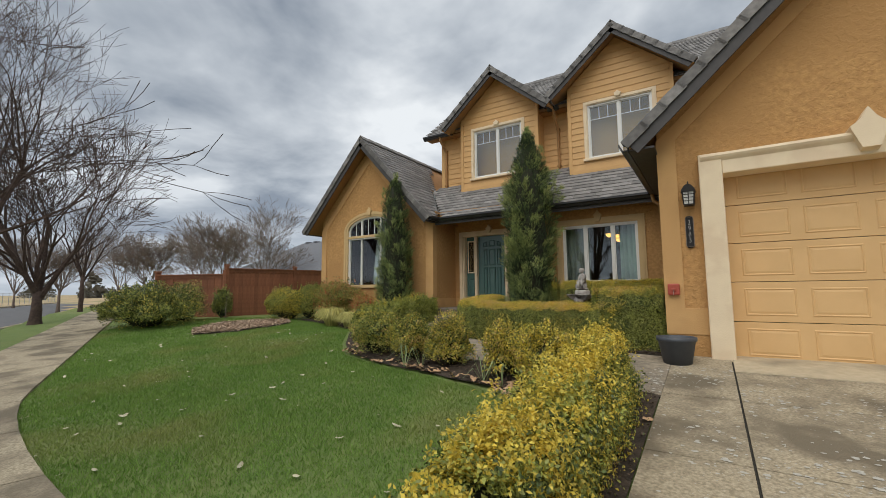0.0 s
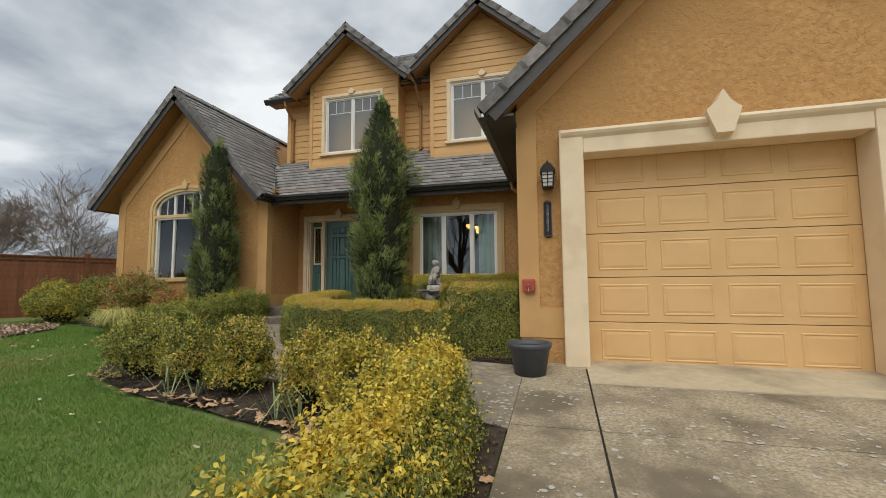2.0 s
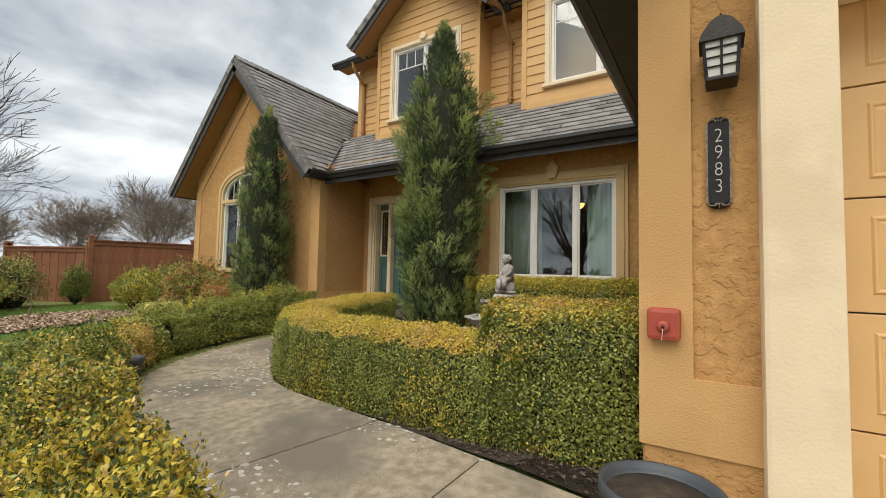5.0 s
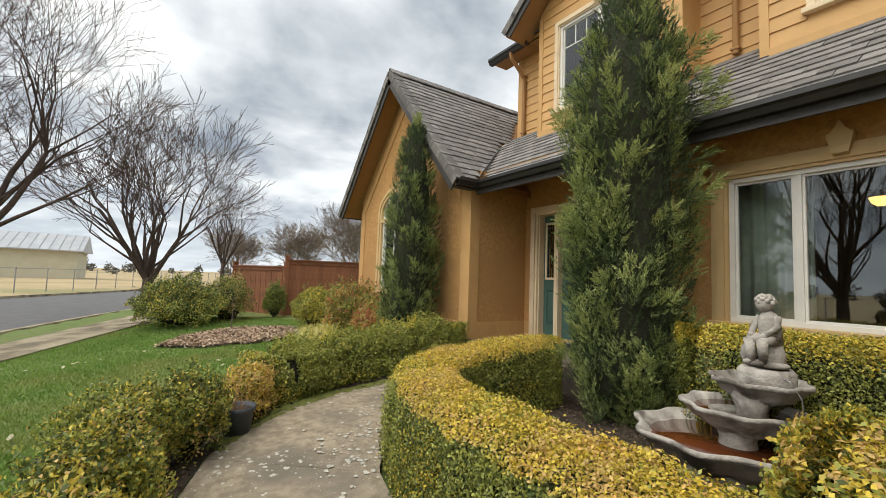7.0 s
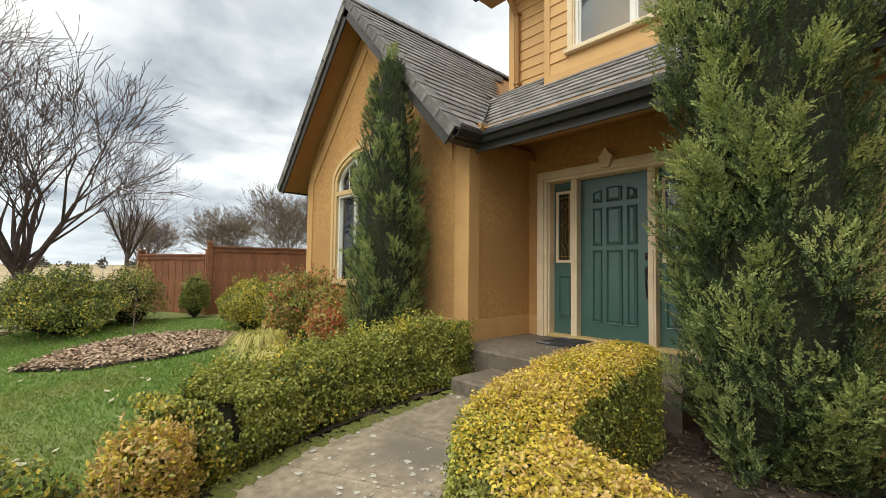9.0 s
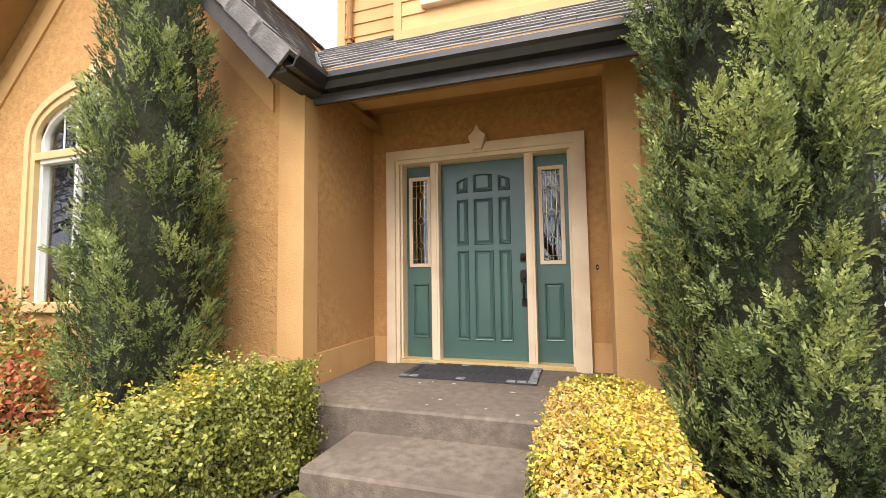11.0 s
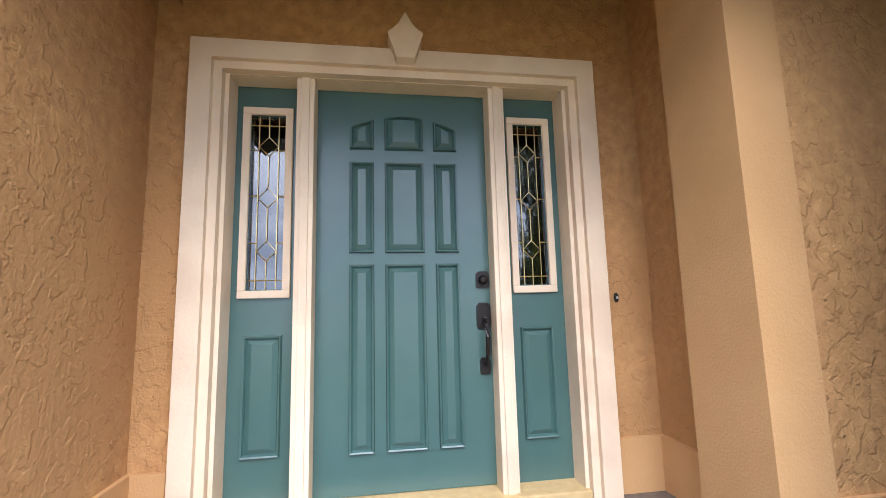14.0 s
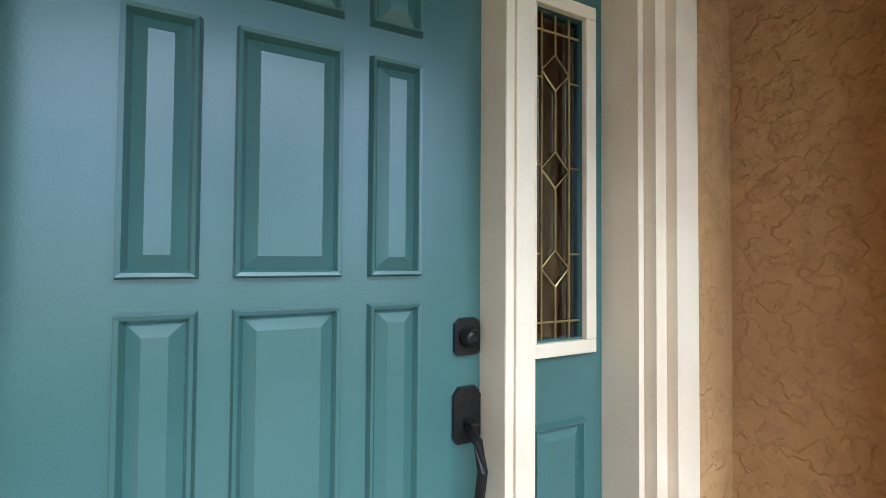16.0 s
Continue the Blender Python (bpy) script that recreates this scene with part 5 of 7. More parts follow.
def window(name, label, x0, x1, z0, z1, y, lights, trim_w, trim_mat, grid=0, key=None, sill=True, trim_d=0.0):
    """A white vinyl window in a wall that faces -y: casing, frame, lights with panes, and bars in the top of each light."""
    root = thing(name, label, "window", kind="structure")
    part("casing", moulding(x0, x1, z0, z1, trim_w, y, ((0.0, 0.035 + trim_d), (0.3, 0.05 + trim_d), (0.8, 0.03 + trim_d)), "lrt" + ("" if sill else "b")), trim_mat, root, "painted stepped casing")
    if sill:
        part("sill", B(x0 - trim_w - 0.03, x1 + trim_w + 0.03, y - 0.085, y + 0.02, z0 - 0.055, z0, 0.008), trim_mat, root, "painted projecting sill")
    fr = part("window_frame", rect_frame(bmesh.new(), x0, x1, z0, z1, 0.045, y + 0.0, y + 0.09, 0.004), M_WHITE, root, "white vinyl frame")
    xs = [x0 + 0.045] + list(lights) + [x1 - 0.045]
    for i in range(len(xs) - 1):
        a, b = xs[i], xs[i + 1]
        if i:
            part("mullion", B(a - 0.028, a + 0.028, y + 0.008, y + 0.08, z0 + 0.045, z1 - 0.045, 0.004), M_WHITE, fr)
        a2, b2 = a + (0.028 if i else 0), b - (0.028 if i < len(xs) - 2 else 0)
        part("sash", rect_frame(bmesh.new(), a2, b2, z0 + 0.045, z1 - 0.045, 0.022, y + 0.025, y + 0.06, 0.003), M_WHITE, fr)
        p = part("pane", B(a2 + 0.022, b2 - 0.022, y + 0.042, y + 0.047, z0 + 0.067, z1 - 0.067), M_GLASS, fr, "clear reflecting glass")
        p.visible_shadow = False
        if grid:
            zt = z1 - 0.045 - (z1 - z0) * 0.24
            part("muntin", B(a2 + 0.022, b2 - 0.022, y + 0.036, y + 0.041, zt - 0.009, zt + 0.009), M_WHITE, fr)
            for k in range(1, grid):
                xm = a2 + 0.022 + (b2 - a2 - 0.044) * k / grid
                part("muntin", B(xm - 0.009, xm + 0.009, y + 0.036, y + 0.041, zt + 0.009, z1 - 0.067), M_WHITE, fr)
    if key:
        part("keystone", keystone(bmesh.new(), (x0 + x1) / 2, key[0], key[1], 0.05, 0.085, y - 0.10 - trim_d, y), trim_mat, root)
    return root


M_TAN = material("tan_trim", (0.62, 0.44, 0.22), (0.58, 0.41, 0.20), 4.0, 0.7, 0.1, 70.0)
window("window_1", "wide white sliding window with tan casing and curtains", RWX0, RWX1, RWZ0, RWZ1, RY, (-2.69, -2.07), 0.15, M_TAN, key=(3.55, 3.85))
window("window_2", "white dormer window with divided top lights", D1["wx0"], D1["wx1"], D1["wz0"], D1["wz1"], DF, ((D1["wx0"] + D1["wx1"]) / 2,), 0.10, M_CREAM, 3, (6.80, 6.97))
window("window_3", "white dormer window with divided top lights", D2["wx0"], D2["wx1"], D2["wz0"], D2["wz1"], DF, ((D2["wx0"] + D2["wx1"]) / 2,), 0.10, M_CREAM, 3, (6.80, 6.97))
window("window_4", "white window high in the garage gable", GWX0, GWX1, GWZ0, GWZ1, GY, ((GWX0 + GWX1) / 2,), 0.10, M_CREAM)

# arched window of the wing
aw = thing("window_5", "white arched window with tan arched casing", "window", kind="structure")
xs = list(np.linspace(AWX0, AWX1, 25))


def arch_ring(g0, g1, y0, y1, x0=AWX0, x1=AWX1):
    """A band between two arches that are the opening grown by g0 and g1, down both sides."""
    bm = bmesh.new()
    c, h = (AWX0 + AWX1) / 2, (AWX1 - AWX0) / 2
    def pts(g):
        out = [(c - h - g, AWZ0)]
        for k in range(25):
            a = math.pi * (1 - k / 24)
            out.append((c + (h + g) * math.cos(a), AWS + (AWT - AWS + g) * math.sin(a)))
        return out + [(c + h + g, AWZ0)]
    a, b = pts(g0), pts(g1)
    for i in range(len(a) - 1):
        prism(bm, [a[i], a[i + 1], b[i + 1], b[i]], y0, y1)
    return bm


part("casing", arch_ring(0.0, 0.07, LY - 0.05, LY), M_TAN, aw)
part("casing", arch_ring(0.07, 0.15, LY - 0.07, LY), M_TAN, aw, "outer moulding of the arch")
awf = part("window_frame", arch_ring(-0.05, 0.0, LY, LY + 0.09), M_WHITE, aw, "white vinyl frame")
part("sill", B(AWX0 - 0.15, AWX1 + 0.15, LY - 0.06, LY + 0.09, AWZ0 - 0.06, AWZ0 + 0.04, 0.008), M_TAN, aw)
part("transom", B(AWX0 + 0.05, AWX1 - 0.05, LY - 0.03, LY + 0.09, AWB - 0.07, AWB + 0.05, 0.008), M_WHITE, awf)
part("transom_ledge", B(AWX0 - 0.01, AWX1 + 0.01, LY - 0.055, LY - 0.03, AWB - 0.03, AWB + 0.05, 0.006), M_TAN, awf, "tan ledge over the lower lights")
cxm = (AWX0 + AWX1) / 2
bars = [AWX0 + 0.05, -9.47, -8.69, AWX1 - 0.05]
for xm in bars[1:3]:
    part("mullion", B(xm - 0.026, xm + 0.026, LY + 0.005, LY + 0.085, AWZ0 + 0.04, AWB - 0.07), M_WHITE, awf)
    part("mullion", B(xm - 0.026, xm + 0.026, LY + 0.005, LY + 0.085, AWB + 0.05, arch_z(xm) - 0.04), M_WHITE, awf)
for a, b in zip(bars, bars[1:]):
    for xm in ([(a + b) / 2] if b - a < 0.6 else [a + (b - a) / 3, a + (b - a) * 2 / 3]):
        part("muntin", B(xm - 0.009, xm + 0.009, LY + 0.03, LY + 0.037, AWB + 0.05, arch_z(xm) - 0.05), M_WHITE, awf)
    p = part("pane", B(a + 0.026, b - 0.026, LY + 0.042, LY + 0.047, AWZ0 + 0.04, AWB - 0.07), M_GLASS, awf, "clear reflecting glass")
    p.visible_shadow = False
pts = [(AWX0 + 0.05, AWB + 0.05)] + [(x, arch_z(x) - 0.04) for x in xs if AWX0 + 0.06 < x < AWX1 - 0.06] + [(AWX1 - 0.05, AWB + 0.05)]
p = part("pane", P(pts, LY + 0.042, LY + 0.047), M_GLASS, awf, "clear reflecting arched glass")
p.visible_shadow = False
part("keystone", keystone(bmesh.new(), cxm, AWT + 0.02, AWT + 0.30, 0.05, 0.085, LY - 0.11, LY), M_TAN, aw)
# pale sheet added behind the glass, its colour imitating the reflected bright sky
tagged(mesh_ob("blind", B(AWX0 + 0.01, AWX1 - 0.01, LY + 0.12, LY + 0.125, AWZ0 + 0.01, AWB), M_SKYSHEET), "pale sheet behind the arched window in place of reflected sky", "blind", kind="structure")

# curtains and the lit chandelier in the front room
def curtain(x0, x1, z0, z1, y, mat, label):
    bm = bmesh.new()
    n = int((x1 - x0) / 0.018)
    rows = []
    for i in range(n + 1):
        x = x0 + (x1 - x0) * i / n
        yy = y + 0.035 * math.sin(i * 0.9) + 0.012 * math.sin(i * 2.3)
        rows.append((bm.verts.new((x, yy, z0)), bm.verts.new((x, yy * 1.0, z1))))
    for a, b in zip(rows, rows[1:]):
        bm.faces.new((a[0], b[0], b[1], a[1])).smooth = True
    ob = mesh_ob("curtain", bm, mat)
    so = ob.modifiers.new("thick", "SOLIDIFY")
    so.thickness = 0.004
    return tagged(ob, label, "curtain")


M_CURTAIN2 = material("pale_green_curtain", (0.42, 0.55, 0.44), (0.36, 0.48, 0.38), 6.0, 0.9)
curtain(RWX0 - 0.35, -2.66, 1.3, 3.9, RY + 0.27, M_CURTAIN, "grey-green curtain hanging behind the window")
curtain(-1.97, RWX1 + 0.3, 1.3, 3.9, RY + 0.27, M_CURTAIN2, "pale green curtain hanging behind the window")


def chandelier(x, y, z, arms, label, glow_mat):
    root = thing("chandelier", label, "lamp", at=(x, y, z))
    part("stem", tube(bmesh.new(), [(0, 0, -0.1), (0, 0, 0.75)], 0.012, 8), M_BRONZE, root)
    for k in range(arms):
        a = 2 * math.pi * k / arms + 0.4
        c, s = math.cos(a), math.sin(a)
        part("arm", tube(bmesh.new(), [(0, 0, -0.08), (0.12 * c, 0.12 * s, -0.14), (0.28 * c, 0.28 * s, -0.02)], 0.008, 6), M_BRONZE, root)
        bm = lathe(bmesh.new(), [(0.025, 0.0), (0.07, 0.035), (0.095, 0.095), (0.09, 0.095), (0.06, 0.035)], 14)
        part("shade", moved(bm, Matrix.Translation((0.28 * c, 0.28 * s, -0.02))), glow_mat, root, "glowing amber glass shade")
    bm = lathe(bmesh.new(), [(0.01, -0.16), (0.10, -0.13), (0.12, -0.07), (0.11, -0.07)], 16)
    part("bowl", bm, glow_mat, root, "glowing amber glass bowl")
    return root


chandelier(-2.22, 13.2, 3.40, 4, "lit bronze chandelier with amber glass shades", M_BULB)
chandelier(-1.55, 14.2, 6.0, 5, "lit bronze chandelier behind the dormer window", M_BULB)

# front door
door_y = 12.21
dr = thing("door_1", "closed teal panelled front door with dark bronze handle", "door", kind="structure", at=(0, 0, 0))
part("leaf", B(-6.03, -5.115, door_y, door_y + 0.045, 1.545, 3.575, 0.002), M_TEAL, dr)


def raised(bm, pts, y, proud=0.020, steps=(0.0, 0.005, 0.012, 0.019, 0.043)):
    """A raised panel inside an outline of (x, z): bead, groove and a sloped field."""
    cx = sum(p[0] for p in pts) / len(pts)
    cz = sum(p[1] for p in pts) / len(pts)
    hx = max(abs(p[0] - cx) for p in pts)
    hz = max(abs(p[1] - cz) for p in pts)
    depth = (0.0, proud, proud * 0.85, proud * 0.06, proud * 0.75)
    loops = []
    for s, d in zip(steps, depth):
        loops.append([bm.verts.new((cx + (px - cx) * (1 - s / hx), y - d, cz + (pz - cz) * (1 - s / hz))) for px, pz in pts])
    n = len(pts)
    for a, b in zip(loops, loops[1:]):
        for i in range(n):
            bm.faces.new((a[i], a[(i + 1) % n], b[(i + 1) % n], b[i]))
    bm.faces.new(loops[-1])
    bmesh.ops.recalc_face_normals(bm, faces=bm.faces)
    return bm


def rect(x0, x1, z0, z1):
    return [(x0, z0), (x1, z0), (x1, z1), (x0, z1)]


for x0, x1, kind in ((-5.853, -5.727, "l"), (-5.672, -5.467, "m"), (-5.412, -5.287, "r")):
    part("panel", raised(bmesh.new(), rect(x0, x1, 1.735, 2.648), door_y), M_TEAL, dr)
    part("panel", raised(bmesh.new(), rect(x0, x1, 2.705, 3.186), door_y), M_TEAL, dr)
    if kind == "m":
        pts = [(x0, 3.253), (x1, 3.253), (x1, 3.428), (x0 + 0.155, 3.438), ((x0 + x1) / 2, 3.441), (x0 + 0.05, 3.438), (x0, 3.428)]
    elif kind == "l":
        pts = [(x0, 3.253), (x1, 3.253), (x1, 3.418), (x0 + 0.06, 3.400), (x0, 3.372)]
    else:
        pts = [(x0, 3.253), (x1, 3.253), (x1, 3.372), (x1 - 0.06, 3.400), (x0, 3.418)]
    part("panel", raised(bmesh.new(), pts, door_y), M_TEAL, dr)

# handle set and deadbolt
def cam_plate(x, z, w, h, y):
    return P([(x - w, z - h * 0.8), (x - w * 0.75, z - h), (x + w * 0.75, z - h), (x + w, z - h * 0.8), (x + w, z + h * 0.7), (x + w * 0.6, z + h), (x - w * 0.6, z + h), (x - w, z + h * 0.7)], y - 0.012, y)


HX = -5.168
bolt = part("deadbolt", cam_plate(HX, 2.56, 0.034, 0.044, door_y), M_BRONZE, dr, "dark bronze deadbolt")
bm = lathe(bmesh.new(), [(0.024, 0.0), (0.024, 0.016), (0.018, 0.022), (0.018, 0.026), (0.006, 0.026)], 18)
part("cylinder", moved(bm, Matrix.Translation((HX, door_y - 0.012, 2.56)) @ Matrix.Rotation(radians(90), 4, "X")), M_BRONZE, bolt)
hs = part("handle", cam_plate(HX, 2.375, 0.036, 0.066, door_y), M_BRONZE, dr, "dark bronze handle set")
part("grip", tube(bmesh.new(), [(HX, door_y - 0.015, 2.345), (HX, door_y - 0.06, 2.33), (HX + 0.004, door_y - 0.075, 2.27), (HX + 0.002, door_y - 0.06, 2.18), (HX, door_y - 0.03, 2.135), (HX, door_y, 2.13)], [0.011, 0.012, 0.0125, 0.012, 0.011, 0.011], 10), M_BRONZE, hs)
part("thumb_latch", B(HX - 0.012, HX + 0.012, door_y - 0.05, door_y - 0.01, 2.36, 2.368, 0.003), M_BRONZE, hs)
part("foot_plate", cam_plate(HX, 2.12, 0.026, 0.042, door_y), M_BRONZE, hs)

# frame, posts, sidelights
fr = thing("door_frame", "cream stepped door frame with sidelights", "door frame", kind="structure")
part("casing", moulding(FX0, FX1, 1.5, FZ1, 0.14, DYW, ((0.0, 0.07), (0.22, 0.08), (0.72, 0.05))), M_CREAM, fr)
for x0, x1 in ((-6.102, -6.017), (-5.128, -5.044)):
    part("post", B(x0, x1, 12.10, 12.26, 1.5, FZ1, 0.004), M_CREAM, fr)
    part("post_bead", B(x0 + 0.022, x1 - 0.022, 12.09, 12.10, 1.53, FZ1, 0.003), M_CREAM, fr)
part("head", B(FX0 + 0.002, FX1 - 0.002, 12.09, 12.26, FZ1 - 0.006, FZ1 - 0.002), M_CREAM, fr)
for x0, x1 in ((FX0 + 0.002, FX0 + 0.022), (FX1 - 0.022, FX1 - 0.002)):
    part("jamb", B(x0, x1, DYW - 0.015, 12.26, 1.5, FZ1 - 0.006), M_CREAM, fr)
part("threshold", B(FX0, FX1, 12.06, 12.26, 1.5, 1.542, 0.006), M_THRESH, fr, "pale wood and brass threshold")
part("keystone", keystone(bmesh.new(), -5.568, 3.612, 3.882, 0.044, 0.086, DYW - 0.13, DYW), M_CREAM, fr)
for sx0, sx1 in ((FX0 + 0.022, -6.102), (-5.044, FX1 - 0.022)):
    sl = part("sidelight", wall_y(bmesh.new(), sx0, sx1, 1.542, FZ1, door_y, [((sx0 + sx1) / 2 - 0.085, (sx0 + sx1) / 2 + 0.085, 2.53, 3.42)], 0.045), M_TEAL, fr, "teal panelled sidelight")
    mx = (sx0 + sx1) / 2
    part("glazing_bead", rect_frame(bmesh.new(), mx - 0.122, mx + 0.122, 2.488, 3.458, 0.037, door_y - 0.02, door_y, 0.004), M_CREAM, sl, "cream glazing frame")
    part("panel", raised(bmesh.new(), rect(mx - 0.09, mx + 0.09, 1.75, 2.31), door_y), M_TEAL, sl)
    p = part("leaded_pane", B(mx - 0.085, mx + 0.085, door_y + 0.015, door_y + 0.02, 2.525, 3.421), M_LEADGLASS, sl, "bevelled leaded glass")
    p.visible_shadow = False
    gx0, gx1, gz0, gz1 = mx - 0.085, mx + 0.085, 2.525, 3.421
    yb = door_y + 0.011

    def came(name, pts):
        part("came", tube(bmesh.new(), [(x, yb, z) for x, z in pts], 0.0032, 5), M_CAME, sl)
    ix = 0.048
    for s in (-1, 1):
        came("came", [(mx + s * ix, gz0), (mx + s * ix, gz1)])
    for z in (gz0 + 0.05, gz1 - 0.05, 2.76, 3.0, 3.24):
        came("came", [(gx0, z), (mx - ix, z)])
        came("came", [(mx + ix, z), (gx1, z)])
    for z in (gz0 + 0.05, gz1 - 0.05):
        came("came", [(mx - ix, z), (mx + ix, z)])
    for zc in (2.72, 2.99, 3.26):
        came("came", [(mx, zc - 0.05), (mx + ix, zc), (mx, zc + 0.05), (mx - ix, zc), (mx, zc - 0.05)])
    for a, b in ((gz0, 2.67), (2.77, 2.94), (3.04, 3.21), (3.31, gz1)):
        came("came", [(mx, a), (mx, b)])
bell = thing("doorbell", "small lit doorbell button in a bronze plate", "doorbell", at=(-4.485, DYW, 2.45))
part("plate", moved(lathe(bmesh.new(), [(0.016, 0), (0.016, 0.008), (0.011, 0.012)], 14), Matrix.Diagonal((1, 1, 1, 1)) @ Matrix.Rotation(radians(90), 4, "X") @ Matrix.Diagonal((0.8, 1.6, 1, 1))), M_BRONZE, bell)
part("button", moved(lathe(bmesh.new(), [(0.007, 0.0), (0.007, 0.016), (0.004, 0.018)], 12), Matrix.Rotation(radians(90), 4, "X")), M_LANTERN, bell, "pale button")

# garage door
gd = thing("door_2", "closed ochre sectional garage door with raised panels", "garage door", kind="structure")
zb = [0.985, 1.512, 2.045, 2.575, 3.105, 3.635]
for i in range(5):
    sec = part("section", B(GOX0 - 0.02, GOX1 + 0.02, 8.11, 8.15, zb[i] + 0.004, zb[i + 1] - 0.004, 0.004), M_GDOOR, gd)
    for a, b in ((0.155, 0.705), (0.845, 1.375), (1.515, 2.035), (2.175, 2.69)):
        part("panel", raised(bmesh.new(), rect(a, b, zb[i] + 0.085, zb[i + 1] - 0.085), 8.11, 0.008, (0.0, 0.010, 0.018, 0.026, 0.055)), M_GDOOR, sec)
part("seal", B(GOX0, GOX1, 8.10, 8.15, 0.955, 0.985), M_GUTTER, gd, "black rubber bottom seal")
gs = thing("garage_surround", "cream stucco surround with a keystone over the garage door", "door surround", kind="structure")
for x0, x1 in ((-0.27, 0.004), (2.786, 3.06)):
    part("jamb", B(x0, x1, 7.76, 8.10, 0.93, 3.80 if x0 < 0 else 3.80, 0.02), M_CREAM, gs)
part("head", B(0.004, 2.786, 7.775, 8.10, 3.504, 3.70, 0.012), M_CREAM, gs)
bm = bmesh.new()
prism(bm, [(7.86, 3.68), (7.775, 3.68), (7.74, 3.72), (7.725, 3.75), (7.74, 3.785), (7.80, 3.80), (7.86, 3.80)], -0.24, 3.03, "x")
part("cornice", bm, M_CREAM, gs, "rounded cornice moulding")
part("keystone", keystone(bmesh.new(), 1.435, 3.515, 4.045, 0.078, 0.165, 7.66, 7.90), M_CREAM, gs)
structure("stucco_plinth", B(GX0 + 0.01, -0.27, GY - 0.012, GY, 0.8, 1.336), M_STUCCO, "ochre lower stucco of the garage corner", "wall")

# ---------------- roofs ----------------
def tile_mesh(w, l, t):
    bm = bmesh.new()
    box(bm, -w / 2, w / 2, -l * 0.15, l, 0, t)
    me = bpy.data.meshes.new("roof_tile")
    bm.to_mesh(me)
    bm.free()
    return me


def tiles(root, origin, u, v, nu, nv, ok, single, seed, w=0.25, l=0.172, mat=M_TILE):
    """Courses of flat tiles on a slope: origin at the eave, u along it, v up it; ok says where a tile lies."""
    rnd = random.Random(seed)
    u, v = Vector(u).normalized(), Vector(v).normalized()
    nrm = u.cross(v)
    if nrm.z < 0:
        nrm = -nrm
    lap = 0.07
    v2 = (v * 1.0 - nrm * 0.085).normalized()
    n2 = u.cross(v2)
    if n2.z < 0:
        n2 = -n2
    me = tile_mesh(w * 0.985, l + lap, 0.018)
    me.materials.append(mat)
    vs, fs = [], []
    for j in range(nv):
        for i in range(-1, nu + 1):
            p = Vector(origin) + u * ((i + (0.5 if j % 2 else 0.0) + rnd.uniform(-0.02, 0.02)) * w) + v * (j * l + rnd.uniform(-0.006, 0.006)) + nrm * (0.022 + rnd.uniform(0, 0.005))
            if not ok(p + v * l * 0.5):
                continue
            m = Matrix((u if u.cross(v2).z > 0 else -u, v2, n2)).transposed().to_4x4()
            m.translation = p
            if single:
                ob = new("roof_tile", me)
                ob.matrix_world = m
                ob.parent = root
            else:
                k = len(vs)
                vs += [tuple(m @ x.co) for x in me.vertices]
                fs += [tuple(k + q for q in f.vertices) for f in me.polygons]
    if not single:
        mj = bpy.data.meshes.new("roof_tiles")
        mj.from_pydata(vs, [], fs)
        mj.materials.append(M_TILES)
        ob = new("roof_tiles", mj)
        ob.parent = root
        tagged(ob, kind="stuff")


roofs = {o.name: o for o in scene.objects if o.name.startswith("roof_") or "_roof" in o.name}
sl_w = (PX + WE, WZ), (PX, WPK)


def valley_y(z):
    return EY + (z - EZ) / ES


def ok_wing(p):
    return PX + 0.06 < p.x < PX + WE + 0.1 and 10.56 < p.y < min(valley_y(p.z) - 0.06, 16.0) and not (p.x > -7.46 and p.y > UY)


tiles(roofs["roof_wing_east"], (PX + WE + 0.02, 10.5, WZ - 0.02), (0, 1, 0), (-WE, 0, WPK - WZ), 12, 22, lambda p: ok_wing(p) and p.y < 13.2, True, 1)
tiles(roofs["roof_wing_east"], (PX + WE + 0.02, 10.5, WZ - 0.02), (0, 1, 0), (-WE, 0, WPK - WZ), 25, 22, lambda p: ok_wing(p) and p.y >= 13.2, False, 1)
tiles(roofs["roof_wing_west"], (PX - WE - 0.02, 10.5, WZ - 0.02), (0, 1, 0), (WE, 0, WPK - WZ), 24, 22, lambda p: p.x < PX - 0.05 and p.y > 10.57, False, 2)


def ok_front(p):
    deep = 12.08 if (-6.49 < p.x < -4.01 or -3.19 < p.x < -0.67) else UY
    return p.x > PX + (WPK - p.z) / 1.072 + 0.10 and p.x < GX0 + 0.1 and p.y < deep


tiles(roofs["roof_front"], (-7.6, EY - 0.03, EZ - 0.02), (1, 0, 0), (0, 1, ES), 28, 13, ok_front, True, 3)
tiles(roofs["roof_main"], (-7.95, MY, MZ), (1, 0, 0), (0, 1, MS), 44, 21, lambda p: p.y < 15.0 and -7.85 < p.x < 2.4, False, 4)
for d, nm in ((D1, "wall_dormer_1_roof"), (D2, "wall_dormer_2_roof")):
    for s, key in ((-1, nm), (1, nm + ".001")):
        w = d["half"] + 0.44
        tiles(roofs[key], (d["cx"] + s * w, 11.7, d["peak"] - 0.04 - w * 0.86), (0, 1, 0), (-s * w, 0, w * 0.86), 9, 13, lambda p, d=d, s=s: s * (p.x - d["cx"]) > 0.04 and p.y > 11.77, False, 5 + s)
tiles(roofs["roof_garage_west"], (-1.1, 7.5, 4.06), (0, 1, 0), (1, 0, GRS), 28, 49, lambda p: p.x < GRX and p.y > 7.57, False, 9)


